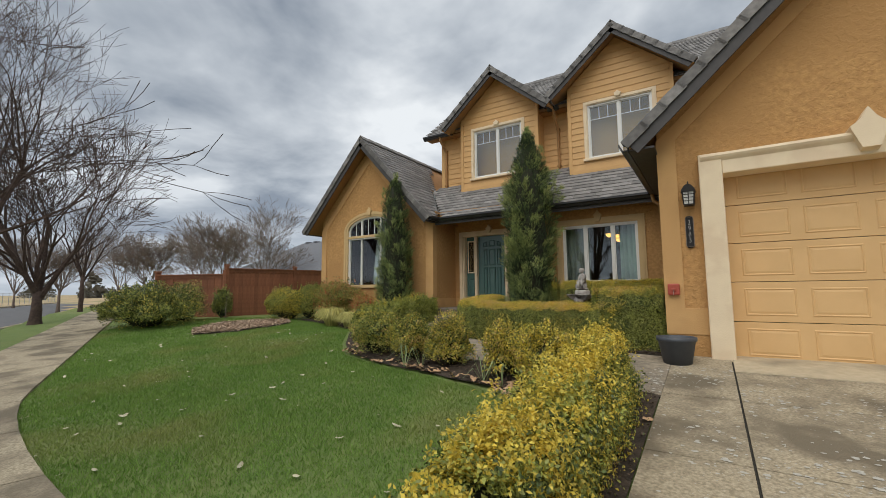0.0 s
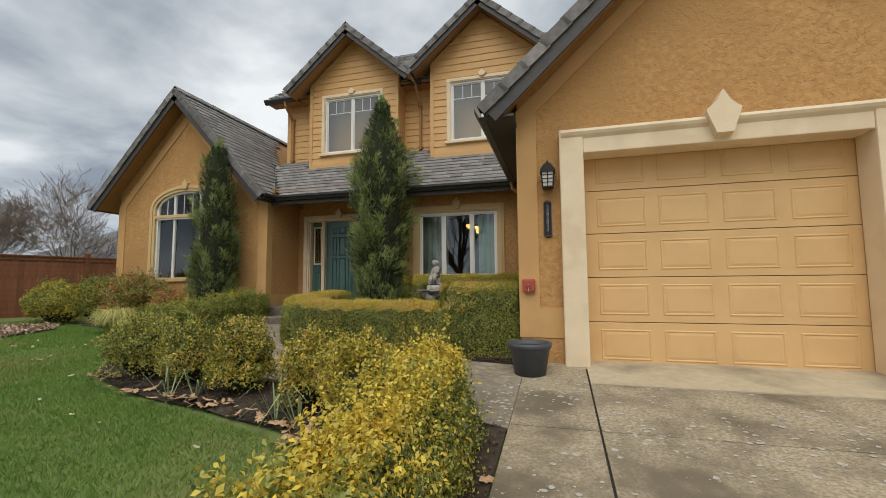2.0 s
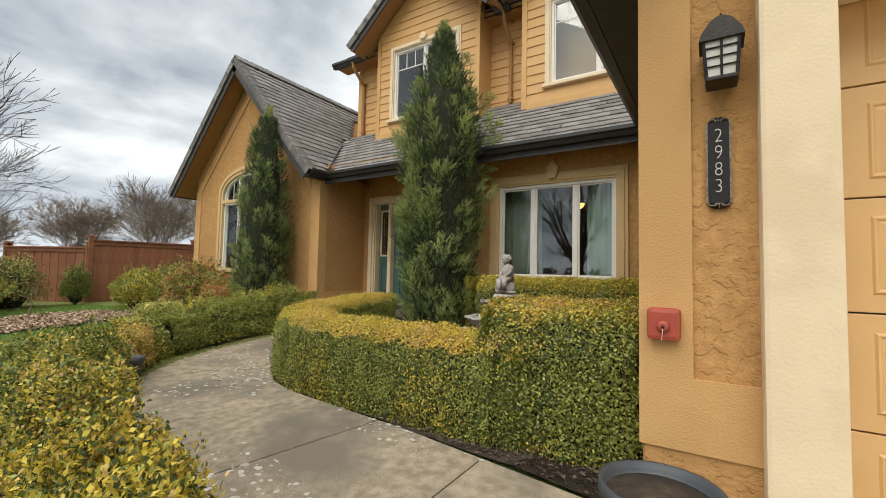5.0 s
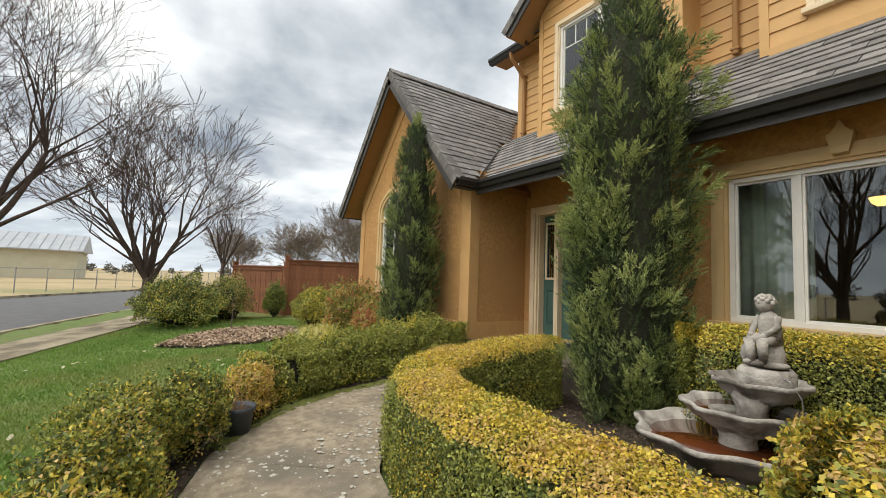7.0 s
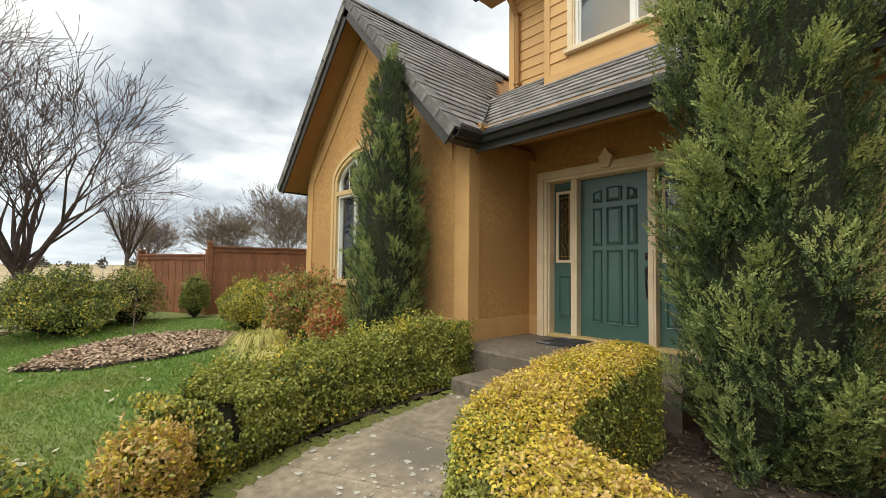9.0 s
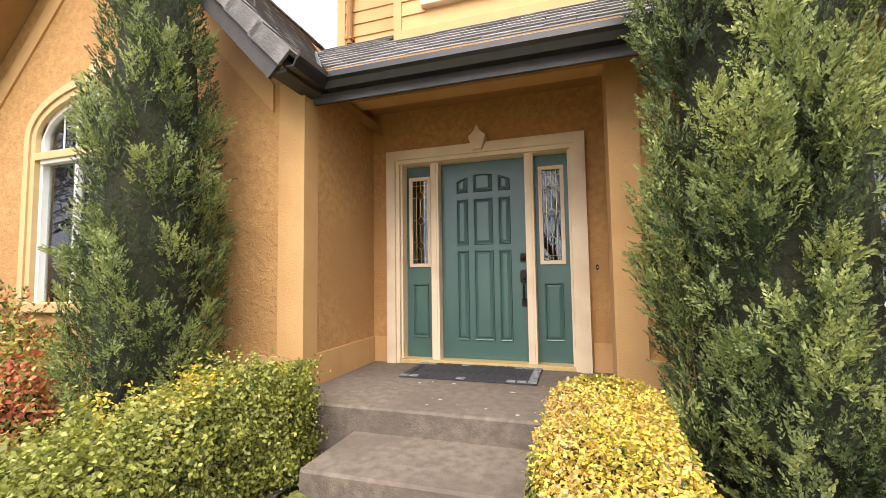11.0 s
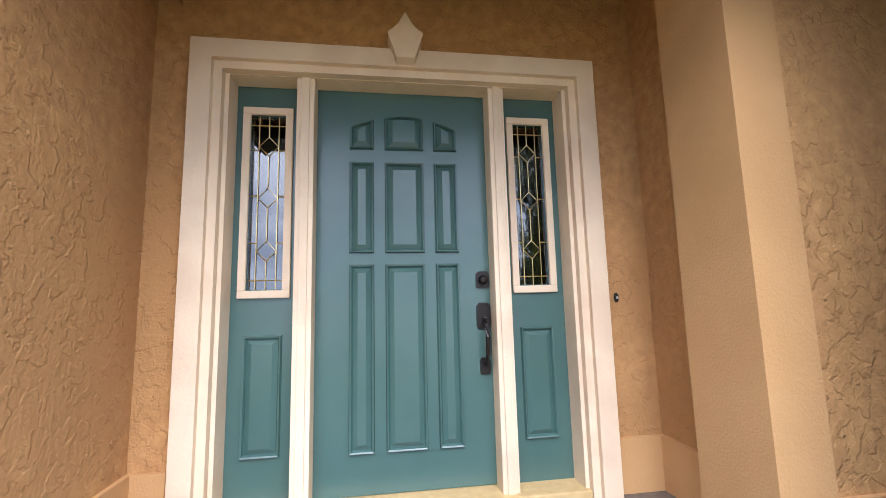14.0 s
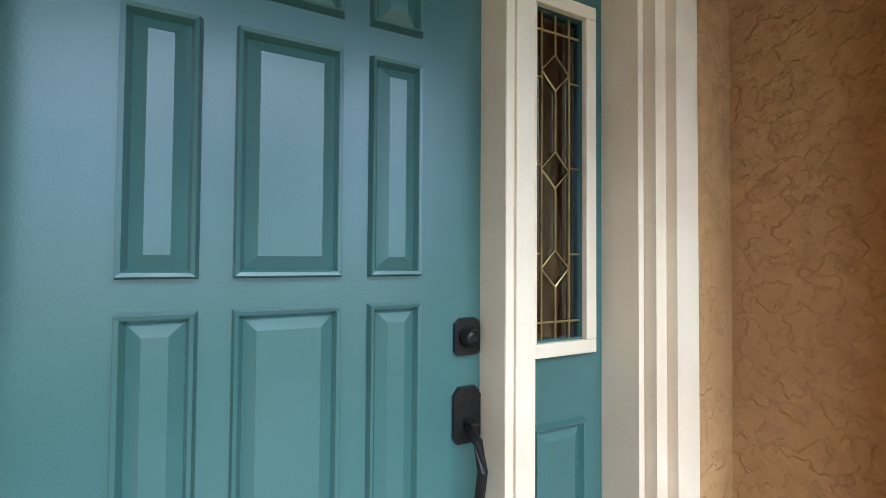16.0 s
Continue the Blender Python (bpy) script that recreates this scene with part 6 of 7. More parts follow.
def rake(root, a, b, y, drop=0.15, deep=0.17, step=0.335):
    """Rake tiles and fascia from the foot a to the top b of a gable edge, both (x, z)."""
    A, Bv = Vector((a[0], 0, a[1])), Vector((b[0], 0, b[1]))
    d = (Bv - A)
    ln = d.length
    d.normalize()
    nrm = Vector((-d.z, 0, d.x))
    if nrm.z < 0:
        nrm = -nrm
    n = max(1, round(ln / step))
    st = ln / n
    part("fascia", P([tuple((A + nrm * q + d * e)[k] for k in (0, 2)) for q, e in ((-drop - 0.04, 0.0), (-drop - 0.04, ln), (0.0, ln), (0.0, 0.0))], y, y + 0.03), M_RAKE, root, "charcoal rake board")
    bm = bmesh.new()
    for q0, q1, y0, y1, e0 in ((0.03, 0.062, y - 0.035, y + deep, 0.0), (-0.075, 0.03, y - 0.035, y - 0.012, 0.0)):
        c = [(d * e + nrm * (q + (0.014 if e < 0.1 else 0.0))) for q, e in ((q0, -0.03), (q0, st + 0.02), (q1, st + 0.02), (q1, -0.03))]
        prism(bm, [(p.x, p.z) for p in c], y0, y1)
    me = bpy.data.meshes.new("rake_tile")
    bm.to_mesh(me)
    bm.free()
    me.materials.append(M_TILE)
    for i in range(n):
        ob = new("rake_tile", me)
        ob.location = A + d * (st * i)
        ob.parent = root


rake(roofs["roof_wing_east"], (PX + WE + 0.03, WZ - 0.05), (PX, WPK - 0.02), 10.43)
rake(roofs["roof_wing_west"], (PX - WE - 0.03, WZ - 0.05), (PX, WPK - 0.02), 10.43)
rake(roofs["roof_garage_west"], (-1.12, 4.03), (GRX, rake_z(GRX) - 0.08), 7.44, 0.17)
for d, nm in ((D1, "wall_dormer_1_roof"), (D2, "wall_dormer_2_roof")):
    w = d["half"] + 0.44
    rake(roofs[nm], (d["cx"] - w, d["peak"] - 0.06 - w * 0.86), (d["cx"], d["peak"] - 0.06), 11.64, 0.13)
    rake(roofs[nm + ".001"], (d["cx"] + w, d["peak"] - 0.06 - w * 0.86), (d["cx"], d["peak"] - 0.06), 11.64, 0.13)


def ridge(root, a, b, n):
    a, b = Vector(a), Vector(b)
    d = (b - a) / n
    me = bpy.data.meshes.new("ridge_tile")
    bm = bmesh.new()
    L = d.length
    prism(bm, [(-0.13, -0.09), (0.0, 0.045), (0.13, -0.09), (0.13, -0.115), (0.0, 0.02), (-0.13, -0.115)], 0, L + 0.03)
    for v in bm.verts:
        v.co.z += 0.012 if v.co.y < 0.1 else 0
    bm.to_mesh(me)
    bm.free()
    me.materials.append(M_TILE)
    for i in range(n):
        ob = new("ridge_tile", me)
        ob.matrix_world = Matrix.Translation(a + d * i) @ Vector((0, 1, 0)).rotation_difference(d).to_matrix().to_4x4()
        ob.parent = root


ridge(roofs["roof_wing_east"], (PX, 10.42, WPK + 0.06), (PX, 16.5, WPK + 0.06), 16)
ridge(roofs["roof_main"], (-7.9, 15, main_z(15) + 0.05), (2.4, 15, main_z(15) + 0.05), 26)
for d, nm in ((D1, "wall_dormer_1_roof"), (D2, "wall_dormer_2_roof")):
    ridge(roofs[nm], (d["cx"], 11.62, d["peak"] + 0.01), (d["cx"], 14.3, d["peak"] + 0.01), 8)

# valley flashing
va = Vector((PX + (WPK - 4.02) / 1.072, EY, 4.06))
vb = Vector((PX + (WPK - 4.95) / 1.072, valley_y(4.95), 4.99))
bm = bmesh.new()
side = Vector((0.7, -0.7, 0)) * 0.09
tube_pts = [va + side * 0.9, va + Vector((0, 0, -0.02)), va - side * 0.9, vb - side * 0.9, vb + Vector((0, 0, -0.02)), vb + side * 0.9]
q = [bm.verts.new(p + Vector((0, 0, 0.03))) for p in tube_pts]
bm.faces.new((q[0], q[1], q[4], q[5]))
bm.faces.new((q[1], q[2], q[3], q[4]))
ob = structure("valley_flashing", bm, M_CHAIN, "bent pale metal valley flashing", "roof flashing")
so = ob.modifiers.new("thick", "SOLIDIFY")
so.thickness = 0.004

# gutters and downspouts
def gutter(a, b, out, label="black metal eaves gutter"):
    """A K-shaped gutter from a to b along x or y; out is the way it faces."""
    a, b, out = Vector(a), Vector(b), Vector(out)
    prof = [(0.0, 0.0), (0.075, 0.0), (0.10, 0.05), (0.125, 0.07), (0.125, 0.115), (0.115, 0.115), (0.11, 0.08), (0.09, 0.06), (0.068, 0.012), (0.008, 0.012), (0.008, 0.115), (0.0, 0.115)]
    bm = bmesh.new()
    r0 = [bm.verts.new(a + out * p[0] + Vector((0, 0, p[1]))) for p in prof]
    r1 = [bm.verts.new(b + out * p[0] + Vector((0, 0, p[1]))) for p in prof]
    n = len(prof)
    for i in range(n):
        bm.faces.new((r0[i], r0[(i + 1) % n], r1[(i + 1) % n], r1[i]))
    bm.faces.new(r0)
    bm.faces.new(r1[::-1])
    bmesh.ops.recalc_face_normals(bm, faces=bm.faces)
    return tagged(mesh_ob("gutter", bm, M_GUTTER), label, "gutter", kind="structure")


gutter((PX + WE + 0.06, EY - 0.02, 3.90), (GX0, EY - 0.02, 3.90), (0, -1, 0))
gutter((PX + WE + 0.03, 10.44, 3.90), (PX + WE + 0.03, EY - 0.02, 3.90), (1, 0, 0))
gutter((PX - WE - 0.03, 10.44, 3.90), (PX - WE - 0.03, 17, 3.90), (-1, 0, 0))
structure("fascia_front", B(PX + WE - 0.05, GX0, EY - 0.02, EY + 0.01, 3.82, 4.03), M_RAKE, "charcoal fascia board", "fascia")
gutter((-7.92, MY - 0.02, 6.88), (-6.85, MY - 0.02, 6.88), (0, -1, 0))
gutter((-3.75, MY - 0.02, 6.88), (-3.45, MY - 0.02, 6.88), (0, -1, 0))
gutter((-1.11, 7.47, 3.94), (-1.11, 11.0, 3.94), (-1, 0, 0))
structure("soffit_garage", B(-1.10, GX0, 7.48, 11.0, 3.93, 3.96), M_RAKE, "dark garage eave soffit", "soffit")
structure("soffit_wing", B(PX + WE - 0.12, PX + WE + 0.03, 10.46, EY, 3.88, 3.91), M_RAKE, "dark wing eave soffit", "soffit")


def downspout(pts, label="ochre painted downspout"):
    root = thing("downspout", label, "downspout", kind="structure")
    part("pipe", tube(bmesh.new(), pts, 0.038, 8), M_SOFFIT, root)
    for p in (pts[-2], pts[-1]):
        part("strap", B(p[0] - 0.05, p[0] + 0.05, p[1] - 0.045, p[1] + 0.05, p[2] + 0.05, p[2] + 0.075), M_SOFFIT, root)


downspout([(-7.30, 12.12, 6.90), (-7.30, 12.14, 6.80), (-7.28, 12.40, 6.55), (-7.28, 12.48, 6.45), (-7.28, 12.48, 5.3)])
downspout([(-3.58, 12.12, 6.90), (-3.58, 12.14, 6.78), (-3.58, 12.40, 6.5), (-3.58, 12.48, 6.4), (-3.58, 12.48, 5.35)])
downspout([(-1.15, 10.75, 3.94), (-1.12, 10.75, 3.80), (-0.92, 10.75, 3.62), (-0.83, 10.75, 3.55), (-0.83, 10.75, 1.0)])

# lap siding: board by board
def siding(root, x0, x1, z0, z1, y, holes=(), top=None, step=0.165):
    z = z0
    while z < z1:
        zt = min(z + step + 0.012, z1)
        spans = [(x0, x1)]
        for hx0, hx1, hz0, hz1 in holes:
            if z + step * 0.5 > hz0 and z + step * 0.5 < hz1:
                spans = [s for a, b in spans for s in ((a, min(b, hx0)), (max(a, hx1), b)) if s[1] - s[0] > 0.01]
        for a, b in spans:
            a0, b0, a1, b1 = a, b, a, b
            if top:
                ra, rb = top(z), top(zt)
                a0, b0 = max(a, ra[0]), min(b, ra[1])
                a1, b1 = max(a, rb[0]), min(b, rb[1])
            if b0 - a0 < 0.03:
                continue
            if b1 - a1 < 0.01:
                a1 = b1 = (a0 + b0) / 2
                b1 += 0.01
            bm = bmesh.new()
            vs = [bm.verts.new(p) for p in ((a0, y - 0.026, z), (b0, y - 0.026, z), (b1, y - 0.010, zt), (a1, y - 0.010, zt), (a0, y, z), (b0, y, z), (b1, y, zt), (a1, y, zt))]
            for f in ((0, 1, 2, 3), (5, 4, 7, 6), (1, 0, 4, 5), (0, 3, 7, 4), (2, 1, 5, 6), (3, 2, 6, 7)):
                bm.faces.new([vs[k] for k in f])
            part("board", bm, M_SIDING, root)
        z += step


for d, root in ((D1, dorm1), (D2, dorm2)):
    cx, h, pk = d["cx"], d["half"], d["peak"]
    hole = (d["wx0"] - 0.10, d["wx1"] + 0.10, d["wz0"] - 0.05, d["wz1"] + 0.10)
    siding(root, cx - h + 0.09, cx + h - 0.09, 5.06, 8.3, DF, [hole], lambda z, cx=cx, pk=pk: (cx - (pk - 0.17 - z) / 0.86, cx + (pk - 0.17 - z) / 0.86))
    part("skirt_board", B(cx - h, cx + h, DF - 0.034, DF, 4.84, 5.06, 0.003), M_SIDING, root)
    for s in (-1, 1):
        part("corner_board", B(min(cx + s * h, cx + s * (h - 0.09)), max(cx + s * h, cx + s * (h - 0.09)), DF - 0.034, DF, 5.06, 7.12), M_SIDING, root)
wu = bpy.data.objects["wall_upper"]
siding(wu, -7.37, -6.49, 4.75, 6.95, UY)
siding(wu, -4.01, -3.19, 4.75, 6.95, UY)
part("corner_board", B(-7.48, -7.37, UY - 0.034, UY, 4.7, 6.95), M_SIDING, wu)
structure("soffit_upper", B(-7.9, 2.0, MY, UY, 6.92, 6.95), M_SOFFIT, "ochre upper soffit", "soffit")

# ---------------- things on the garage front ----------------
lan = thing("wall_lantern", "dark bronze wall lantern with frosted panes", "lantern", at=(-0.41, GY, 3.10))
part("backplate", B(-0.045, 0.045, -0.02, 0.0, 0.08, 0.30, 0.005), M_BRONZE, lan)
part("arm", tube(bmesh.new(), [(0, -0.01, 0.26), (0, -0.06, 0.30), (0, -0.11, 0.285)], 0.012, 8), M_BRONZE, lan)
part("glass", P([(-0.055, 0.03), (0.055, 0.03), (0.068, 0.20), (-0.068, 0.20)], -0.17, -0.05), M_LANTERN, lan, "frosted glass")
for sx in (-1, 0, 1):
    part("bar", tube(bmesh.new(), [(sx * 0.057, -0.174, 0.025), (sx * 0.070, -0.178, 0.205)], 0.006, 6), M_BRONZE, lan)
    part("bar", tube(bmesh.new(), [(-0.062, -0.11 + sx * 0.06, 0.025), (-0.072, -0.11 + sx * 0.065, 0.205)], 0.006, 6), M_BRONZE, lan)
    part("bar", tube(bmesh.new(), [(0.062, -0.11 + sx * 0.06, 0.025), (0.072, -0.11 + sx * 0.065, 0.205)], 0.006, 6), M_BRONZE, lan)
for z in (0.075, 0.12, 0.165):
    part("bar", tube(bmesh.new(), [(-0.07, -0.176, z), (0.07, -0.176, z)], 0.004, 6), M_BRONZE, lan)
part("base", B(-0.064, 0.064, -0.18, -0.042, 0.008, 0.03, 0.006), M_BRONZE, lan)
bm = bmesh.new()
prism(bm, [(-0.09, 0.20), (0.09, 0.20), (0.08, 0.235), (0.045, 0.285), (0.015, 0.305), (-0.015, 0.305), (-0.045, 0.285), (-0.08, 0.235)], -0.19, -0.03)
part("hood", bm, M_BRONZE, lan)
part("finial", moved(lathe(bmesh.new(), [(0.012, 0.30), (0.008, 0.32), (0.013, 0.335), (0.003, 0.36)], 10), Matrix.Translation((0, -0.11, 0))), M_BRONZE, lan)

plq = thing("house_number_plaque", "black oval-ended house number plaque reading 2983", "plaque", at=(-0.425, GY - 0.012, 2.755))


def plate_pts(w, h, r):
    out = []
    for cx, cz, a0 in ((w - r, h - r, 0), (-(w - r), h - r, 90), (-(w - r), -(h - r), 180), (w - r, -(h - r), 270)):
        out += [(cx + r * math.cos(radians(a0 + k * 22.5)), cz + r * math.sin(radians(a0 + k * 22.5))) for k in range(5)]
    return out


M_WORN = material("worn_bronze", (0.30, 0.23, 0.17), (0.14, 0.11, 0.085), 60.0, 0.5, 0.2, 120.0, metal=0.4)
part("rim", P(plate_pts(0.0535, 0.200, 0.008), -0.012, 0.012), M_WORN, plq, "worn pale bronze rim")
part("plate", P(plate_pts(0.044, 0.199, 0.006), -0.016, 0.0), M_BLACK, plq)
for s in (-1, 1):
    part("ornament", moved(lathe(bmesh.new(), [(0.045, 0.0), (0.04, 0.012), (0.02, 0.016), (0.006, 0.018)], 16), Matrix.Translation((0, 0, s * 0.207)) @ Matrix.Rotation(radians(90), 4, "X") @ Matrix.Diagonal((1, 0.5, 1, 1))), M_BRONZE, plq, "scrolled bronze end")
    for sx in (-1, 0, 1):
        c0 = [(sx * 0.008, -0.018, s * 0.203), (sx * 0.018, -0.024, s * 0.214), (sx * 0.034, -0.020, s * 0.213), (sx * 0.042, -0.015, s * 0.205)] if sx else [(0, -0.02, s * 0.203), (0, -0.024, s * 0.213), (0, -0.016, s * 0.226)]
        part("scroll", tube(bmesh.new(), c0, 0.0032, 6), M_WORN, plq, "pale worn scroll")
for i, ch in enumerate("2983"):
    cu = bpy.data.curves.new("digit", "FONT")
    cu.body, cu.size, cu.extrude, cu.offset, cu.align_x, cu.align_y = ch, 0.098, 0.002, -0.0022, "CENTER", "CENTER"
    tmp = bpy.data.objects.new("digit", cu)
    scene.collection.objects.link(tmp)
    me = bpy.data.meshes.new_from_object(tmp.evaluated_get(bpy.context.evaluated_depsgraph_get()))
    bpy.data.objects.remove(tmp)
    me.materials.clear()
    me.materials.append(M_SILVER)
    dg = new("digit", me)
    dg.parent = plq
    dg.matrix_local = pose(0, -0.019, 0.130 - i * 0.083, 90, 0, 0) @ Matrix.Diagonal((0.78, 1, 1, 1))

al = thing("alarm_box", "faded red alarm box on the garage corner", "alarm", at=(-0.665, GY - 0.024, 1.955))
part("case", B(-0.075, 0.075, -0.07, 0.0, -0.08, 0.08, 0.022), M_ALARM, al)
part("lens", moved(lathe(bmesh.new(), [(0.03, 0), (0.028, 0.012), (0.015, 0.016)], 14), Matrix.Translation((0, -0.07, -0.01)) @ Matrix.Rotation(radians(90), 4, "X")), M_ALARM, al)
part("keyhole", moved(lathe(bmesh.new(), [(0.008, 0), (0.008, 0.02), (0.004, 0.021)], 10), Matrix.Translation((0, -0.07, -0.012)) @ Matrix.Rotation(radians(90), 4, "X")), M_BLACK, al)
part("cord", tube(bmesh.new(), [(0.0, -0.088, -0.014), (-0.003, -0.086, -0.045), (-0.006, -0.078, -0.075)], 0.0018, 6), M_WHITE, al, "thin white cord")


def pot(at, r0, r1, h, label, soil=True):
    root = thing("plant_pot", label, "pot", at=at)
    part("body", lathe(bmesh.new(), [(r0 * 0.3, 0.0), (r0, 0.0), (r0 + (r1 - r0) * 0.85, h * 0.82), (r1 * 1.0, h * 0.84), (r1 * 1.05, h * 0.86), (r1 * 1.06, h), (r1 * 0.98, h), (r1 * 0.95, h * 0.9), (r1 * 0.9, h * 0.86)], 32), M_POT, root)
    part("soil", lathe(bmesh.new(), [(0.01, h * 0.8), (r1 * 0.94, h * 0.8), (r1 * 0.94, h * 0.87), (0.01, h * 0.88)], 24), M_SOIL, root, "dark potting soil")
    return root


pot((-0.645, 7.42, 0.995), 0.165, 0.225, 0.345, "large blue-grey plastic pot beside the garage door")
pot((-5.56, 7.40, 0.975), 0.105, 0.145, 0.26, "small blue-grey pot with dry stems beside the walk")
dry = thing("dry_plant", "dry brown stems in the small pot", "plant", at=(-5.56, 7.40, 1.2))
rs = random.Random(4)
for k in range(14):
    a = rs.uniform(0, 6.28)
    tilt = rs.uniform(0.02, 0.13)
    part("stem", tube(bmesh.new(), [(0.03 * math.cos(a), 0.03 * math.sin(a), 0.0), (tilt * math.cos(a), tilt * math.sin(a), rs.uniform(0.1, 0.22))], [0.004, 0.002], 5), M_DRYLEAF, dry)

# door mat
mat_t = thing("door_mat", "black rubber door mat with scuffed pale border blocks", "mat", at=(-5.60, 11.77, 1.5))
part("base", B(-0.60, 0.60, -0.30, 0.30, 0.002, 0.014, 0.003), M_MAT, mat_t)
for i in range(14):
    for j, yy in enumerate((-0.26, 0.26)):
        x = -0.56 + i * 0.0862
        part("block", B(x - 0.036, x + 0.036, yy - 0.032, yy + 0.032, 0.014, 0.019), M_MATW if (i > 10 or i < 2 or (i * 7 + j) % 6 == 0) else M_MAT, mat_t)
for j in range(5):
    for xx in (-0.56, 0.56):
        part("block", B(xx - 0.032, xx + 0.032, -0.20 + j * 0.085, -0.13 + j * 0.085, 0.014, 0.019), M_MATW if xx > 0 else M_MAT, mat_t)
for i in range(12):
    part("bar", B(-0.46 + i * 0.08, -0.405 + i * 0.08, -0.05 + 0.02 * (i % 2), 0.05 + 0.02 * (i % 3), 0.014, 0.018), M_MAT, mat_t)

# ---------------- fountain ----------------
fo = thing("fountain", "weathered cast-stone tiered fountain with scalloped bowls", "fountain", at=(-2.70, 9.86, 1.03))


def bowl(r, z, h, dx, dy, turn):
    bm = lathe(bmesh.new(), [(r * 0.25, z - h), (r * 0.45, z - h * 0.85), (r * 0.80, z - h * 0.45), (r * 0.96, z - h * 0.12), (r * 1.03, z - 0.012), (r * 1.03, z + 0.012), (r * 0.97, z + 0.012), (r * 0.90, z - h * 0.12), (r * 0.6, z - h * 0.5), (r * 0.1, z - h * 0.6)], 72, 8, 0.065, 0.0)
    return moved(bm, Matrix.Translation((dx, dy, 0)) @ Matrix.Rotation(turn, 4, "Z"))


part("base", lathe(bmesh.new(), [(0.36, -0.06), (0.36, 0.04), (0.28, 0.08), (0.22, 0.2), (0.3, 0.30)], 32), M_CAST, fo)
part("bowl", bowl(0.49, 0.455, 0.26, 0, 0, 0.2), M_CAST, fo)
part("water", moved(lathe(bmesh.new(), [(0.01, 0.40), (0.41, 0.40), (0.41, 0.412), (0.01, 0.412)], 40), Matrix.Identity(4)), M_WATER, fo, "rust-brown standing water")
part("stem", moved(lathe(bmesh.new(), [(0.13, 0.3), (0.10, 0.45), (0.16, 0.62)], 24), Matrix.Translation((0.10, 0.02, 0))), M_CAST, fo)
part("bowl", bowl(0.32, 0.645, 0.18, 0.10, 0.06, 0.5), M_CAST, fo)
part("water", moved(lathe(bmesh.new(), [(0.01, 0.61), (0.265, 0.61), (0.265, 0.617), (0.01, 0.617)], 32), Matrix.Translation((0.10, 0.06, 0))), M_WATER, fo, "rust-brown standing water")
part("stem", moved(lathe(bmesh.new(), [(0.10, 0.52), (0.08, 0.66), (0.13, 0.78)], 20), Matrix.Translation((0.20, -0.03, 0))), M_CAST, fo)
part("bowl", bowl(0.25, 0.835, 0.15, 0.21, 0.04, 0.9), M_CAST, fo)
part("plinth", moved(lathe(bmesh.new(), [(0.14, 0.74), (0.15, 0.90), (0.13, 0.925)], 24), Matrix.Translation((0.26, 0.02, 0))), M_CAST, fo)
# the figure: one plain shape
fig = bmesh.new()


def blob(c, r, sc=(1, 1, 1)):
    o = bmesh.ops.create_icosphere(fig, subdivisions=2, radius=r)
    bmesh.ops.transform(fig, matrix=Matrix.Translation(c) @ Matrix.Diagonal((*sc, 1)), verts=o["verts"])


blob((0.0, 0.0, 0.012), 0.11, (1.1, 0.95, 0.22))
tube(fig, [(0.0, 0.03, 0.0), (0.0, 0.03, 0.07), (0.0, 0.02, 0.13)], [0.075, 0.07, 0.06], 12)
for sx in (-1, 1):
    tube(fig, [(sx * 0.030, 0.02, 0.155), (sx * 0.042, -0.045, 0.165), (sx * 0.046, -0.085, 0.150)], [0.040, 0.036, 0.030], 10)
    tube(fig, [(sx * 0.046, -0.085, 0.158), (sx * 0.044, -0.082, 0.085), (sx * 0.042, -0.078, 0.025)], [0.030, 0.027, 0.019], 10)
    blob((sx * 0.042, -0.100, 0.022), 0.022, (0.9, 1.6, 0.75))
    tube(fig, [(sx * 0.055, 0.012, 0.300), (sx * 0.078, -0.012, 0.240), (sx * 0.050, -0.070, 0.190)], [0.024, 0.021, 0.016], 8)
    blob((sx * 0.046, -0.076, 0.186), 0.018)
tube(fig, [(0, 0.025, 0.135), (0.0, 0.02, 0.20), (0.004, 0.008, 0.265), (0.002, 0.002, 0.310), (-0.002, -0.004, 0.335)], [0.062, 0.060, 0.058, 0.046, 0.022], 14)
blob((-0.006, -0.014, 0.378), 0.050, (0.94, 1.0, 1.06))
for k in range(26):
    a = k * 2.4
    e = 1.25 * k / 26
    blob((-0.006 + 0.048 * math.cos(a) * math.cos(e), -0.006 + 0.048 * math.sin(a) * math.cos(e), 0.386 + 0.046 * math.sin(e)), 0.015)
tube(fig, [(-0.085, -0.035, 0.0), (-0.095, -0.04, 0.05), (-0.085, -0.05, 0.10), (-0.068, -0.06, 0.135), (-0.078, -0.062, 0.165)], [0.032, 0.046, 0.042, 0.022, 0.030], 12)
for f in fig.faces:
    f.smooth = True
st = tagged(mesh_ob("statue", fig, M_CAST), "small weathered cast-stone cherub statue on the fountain", "statue")
st.matrix_world = pose(-2.43, 9.88, 1.965, 0, 0, -25)
tagged(mesh_ob("hose", tube(bmesh.new(), [(-2.40, 9.80, 1.93), (-2.29, 9.78, 1.91), (-2.24, 9.78, 1.82), (-2.23, 9.78, 1.66), (-2.24, 9.76, 1.3), (-2.24, 9.76, 1.05)], 0.0035, 6), M_CHAIN), "thin pale water tube beside the fountain", "tube")
tagged(mesh_ob("cane", tube(bmesh.new(), [(-3.75, 9.72, 1.08), (-3.2, 9.5, 1.075)], 0.007, 6), M_CHAIN), "pale cane lying on the soil", "stick")

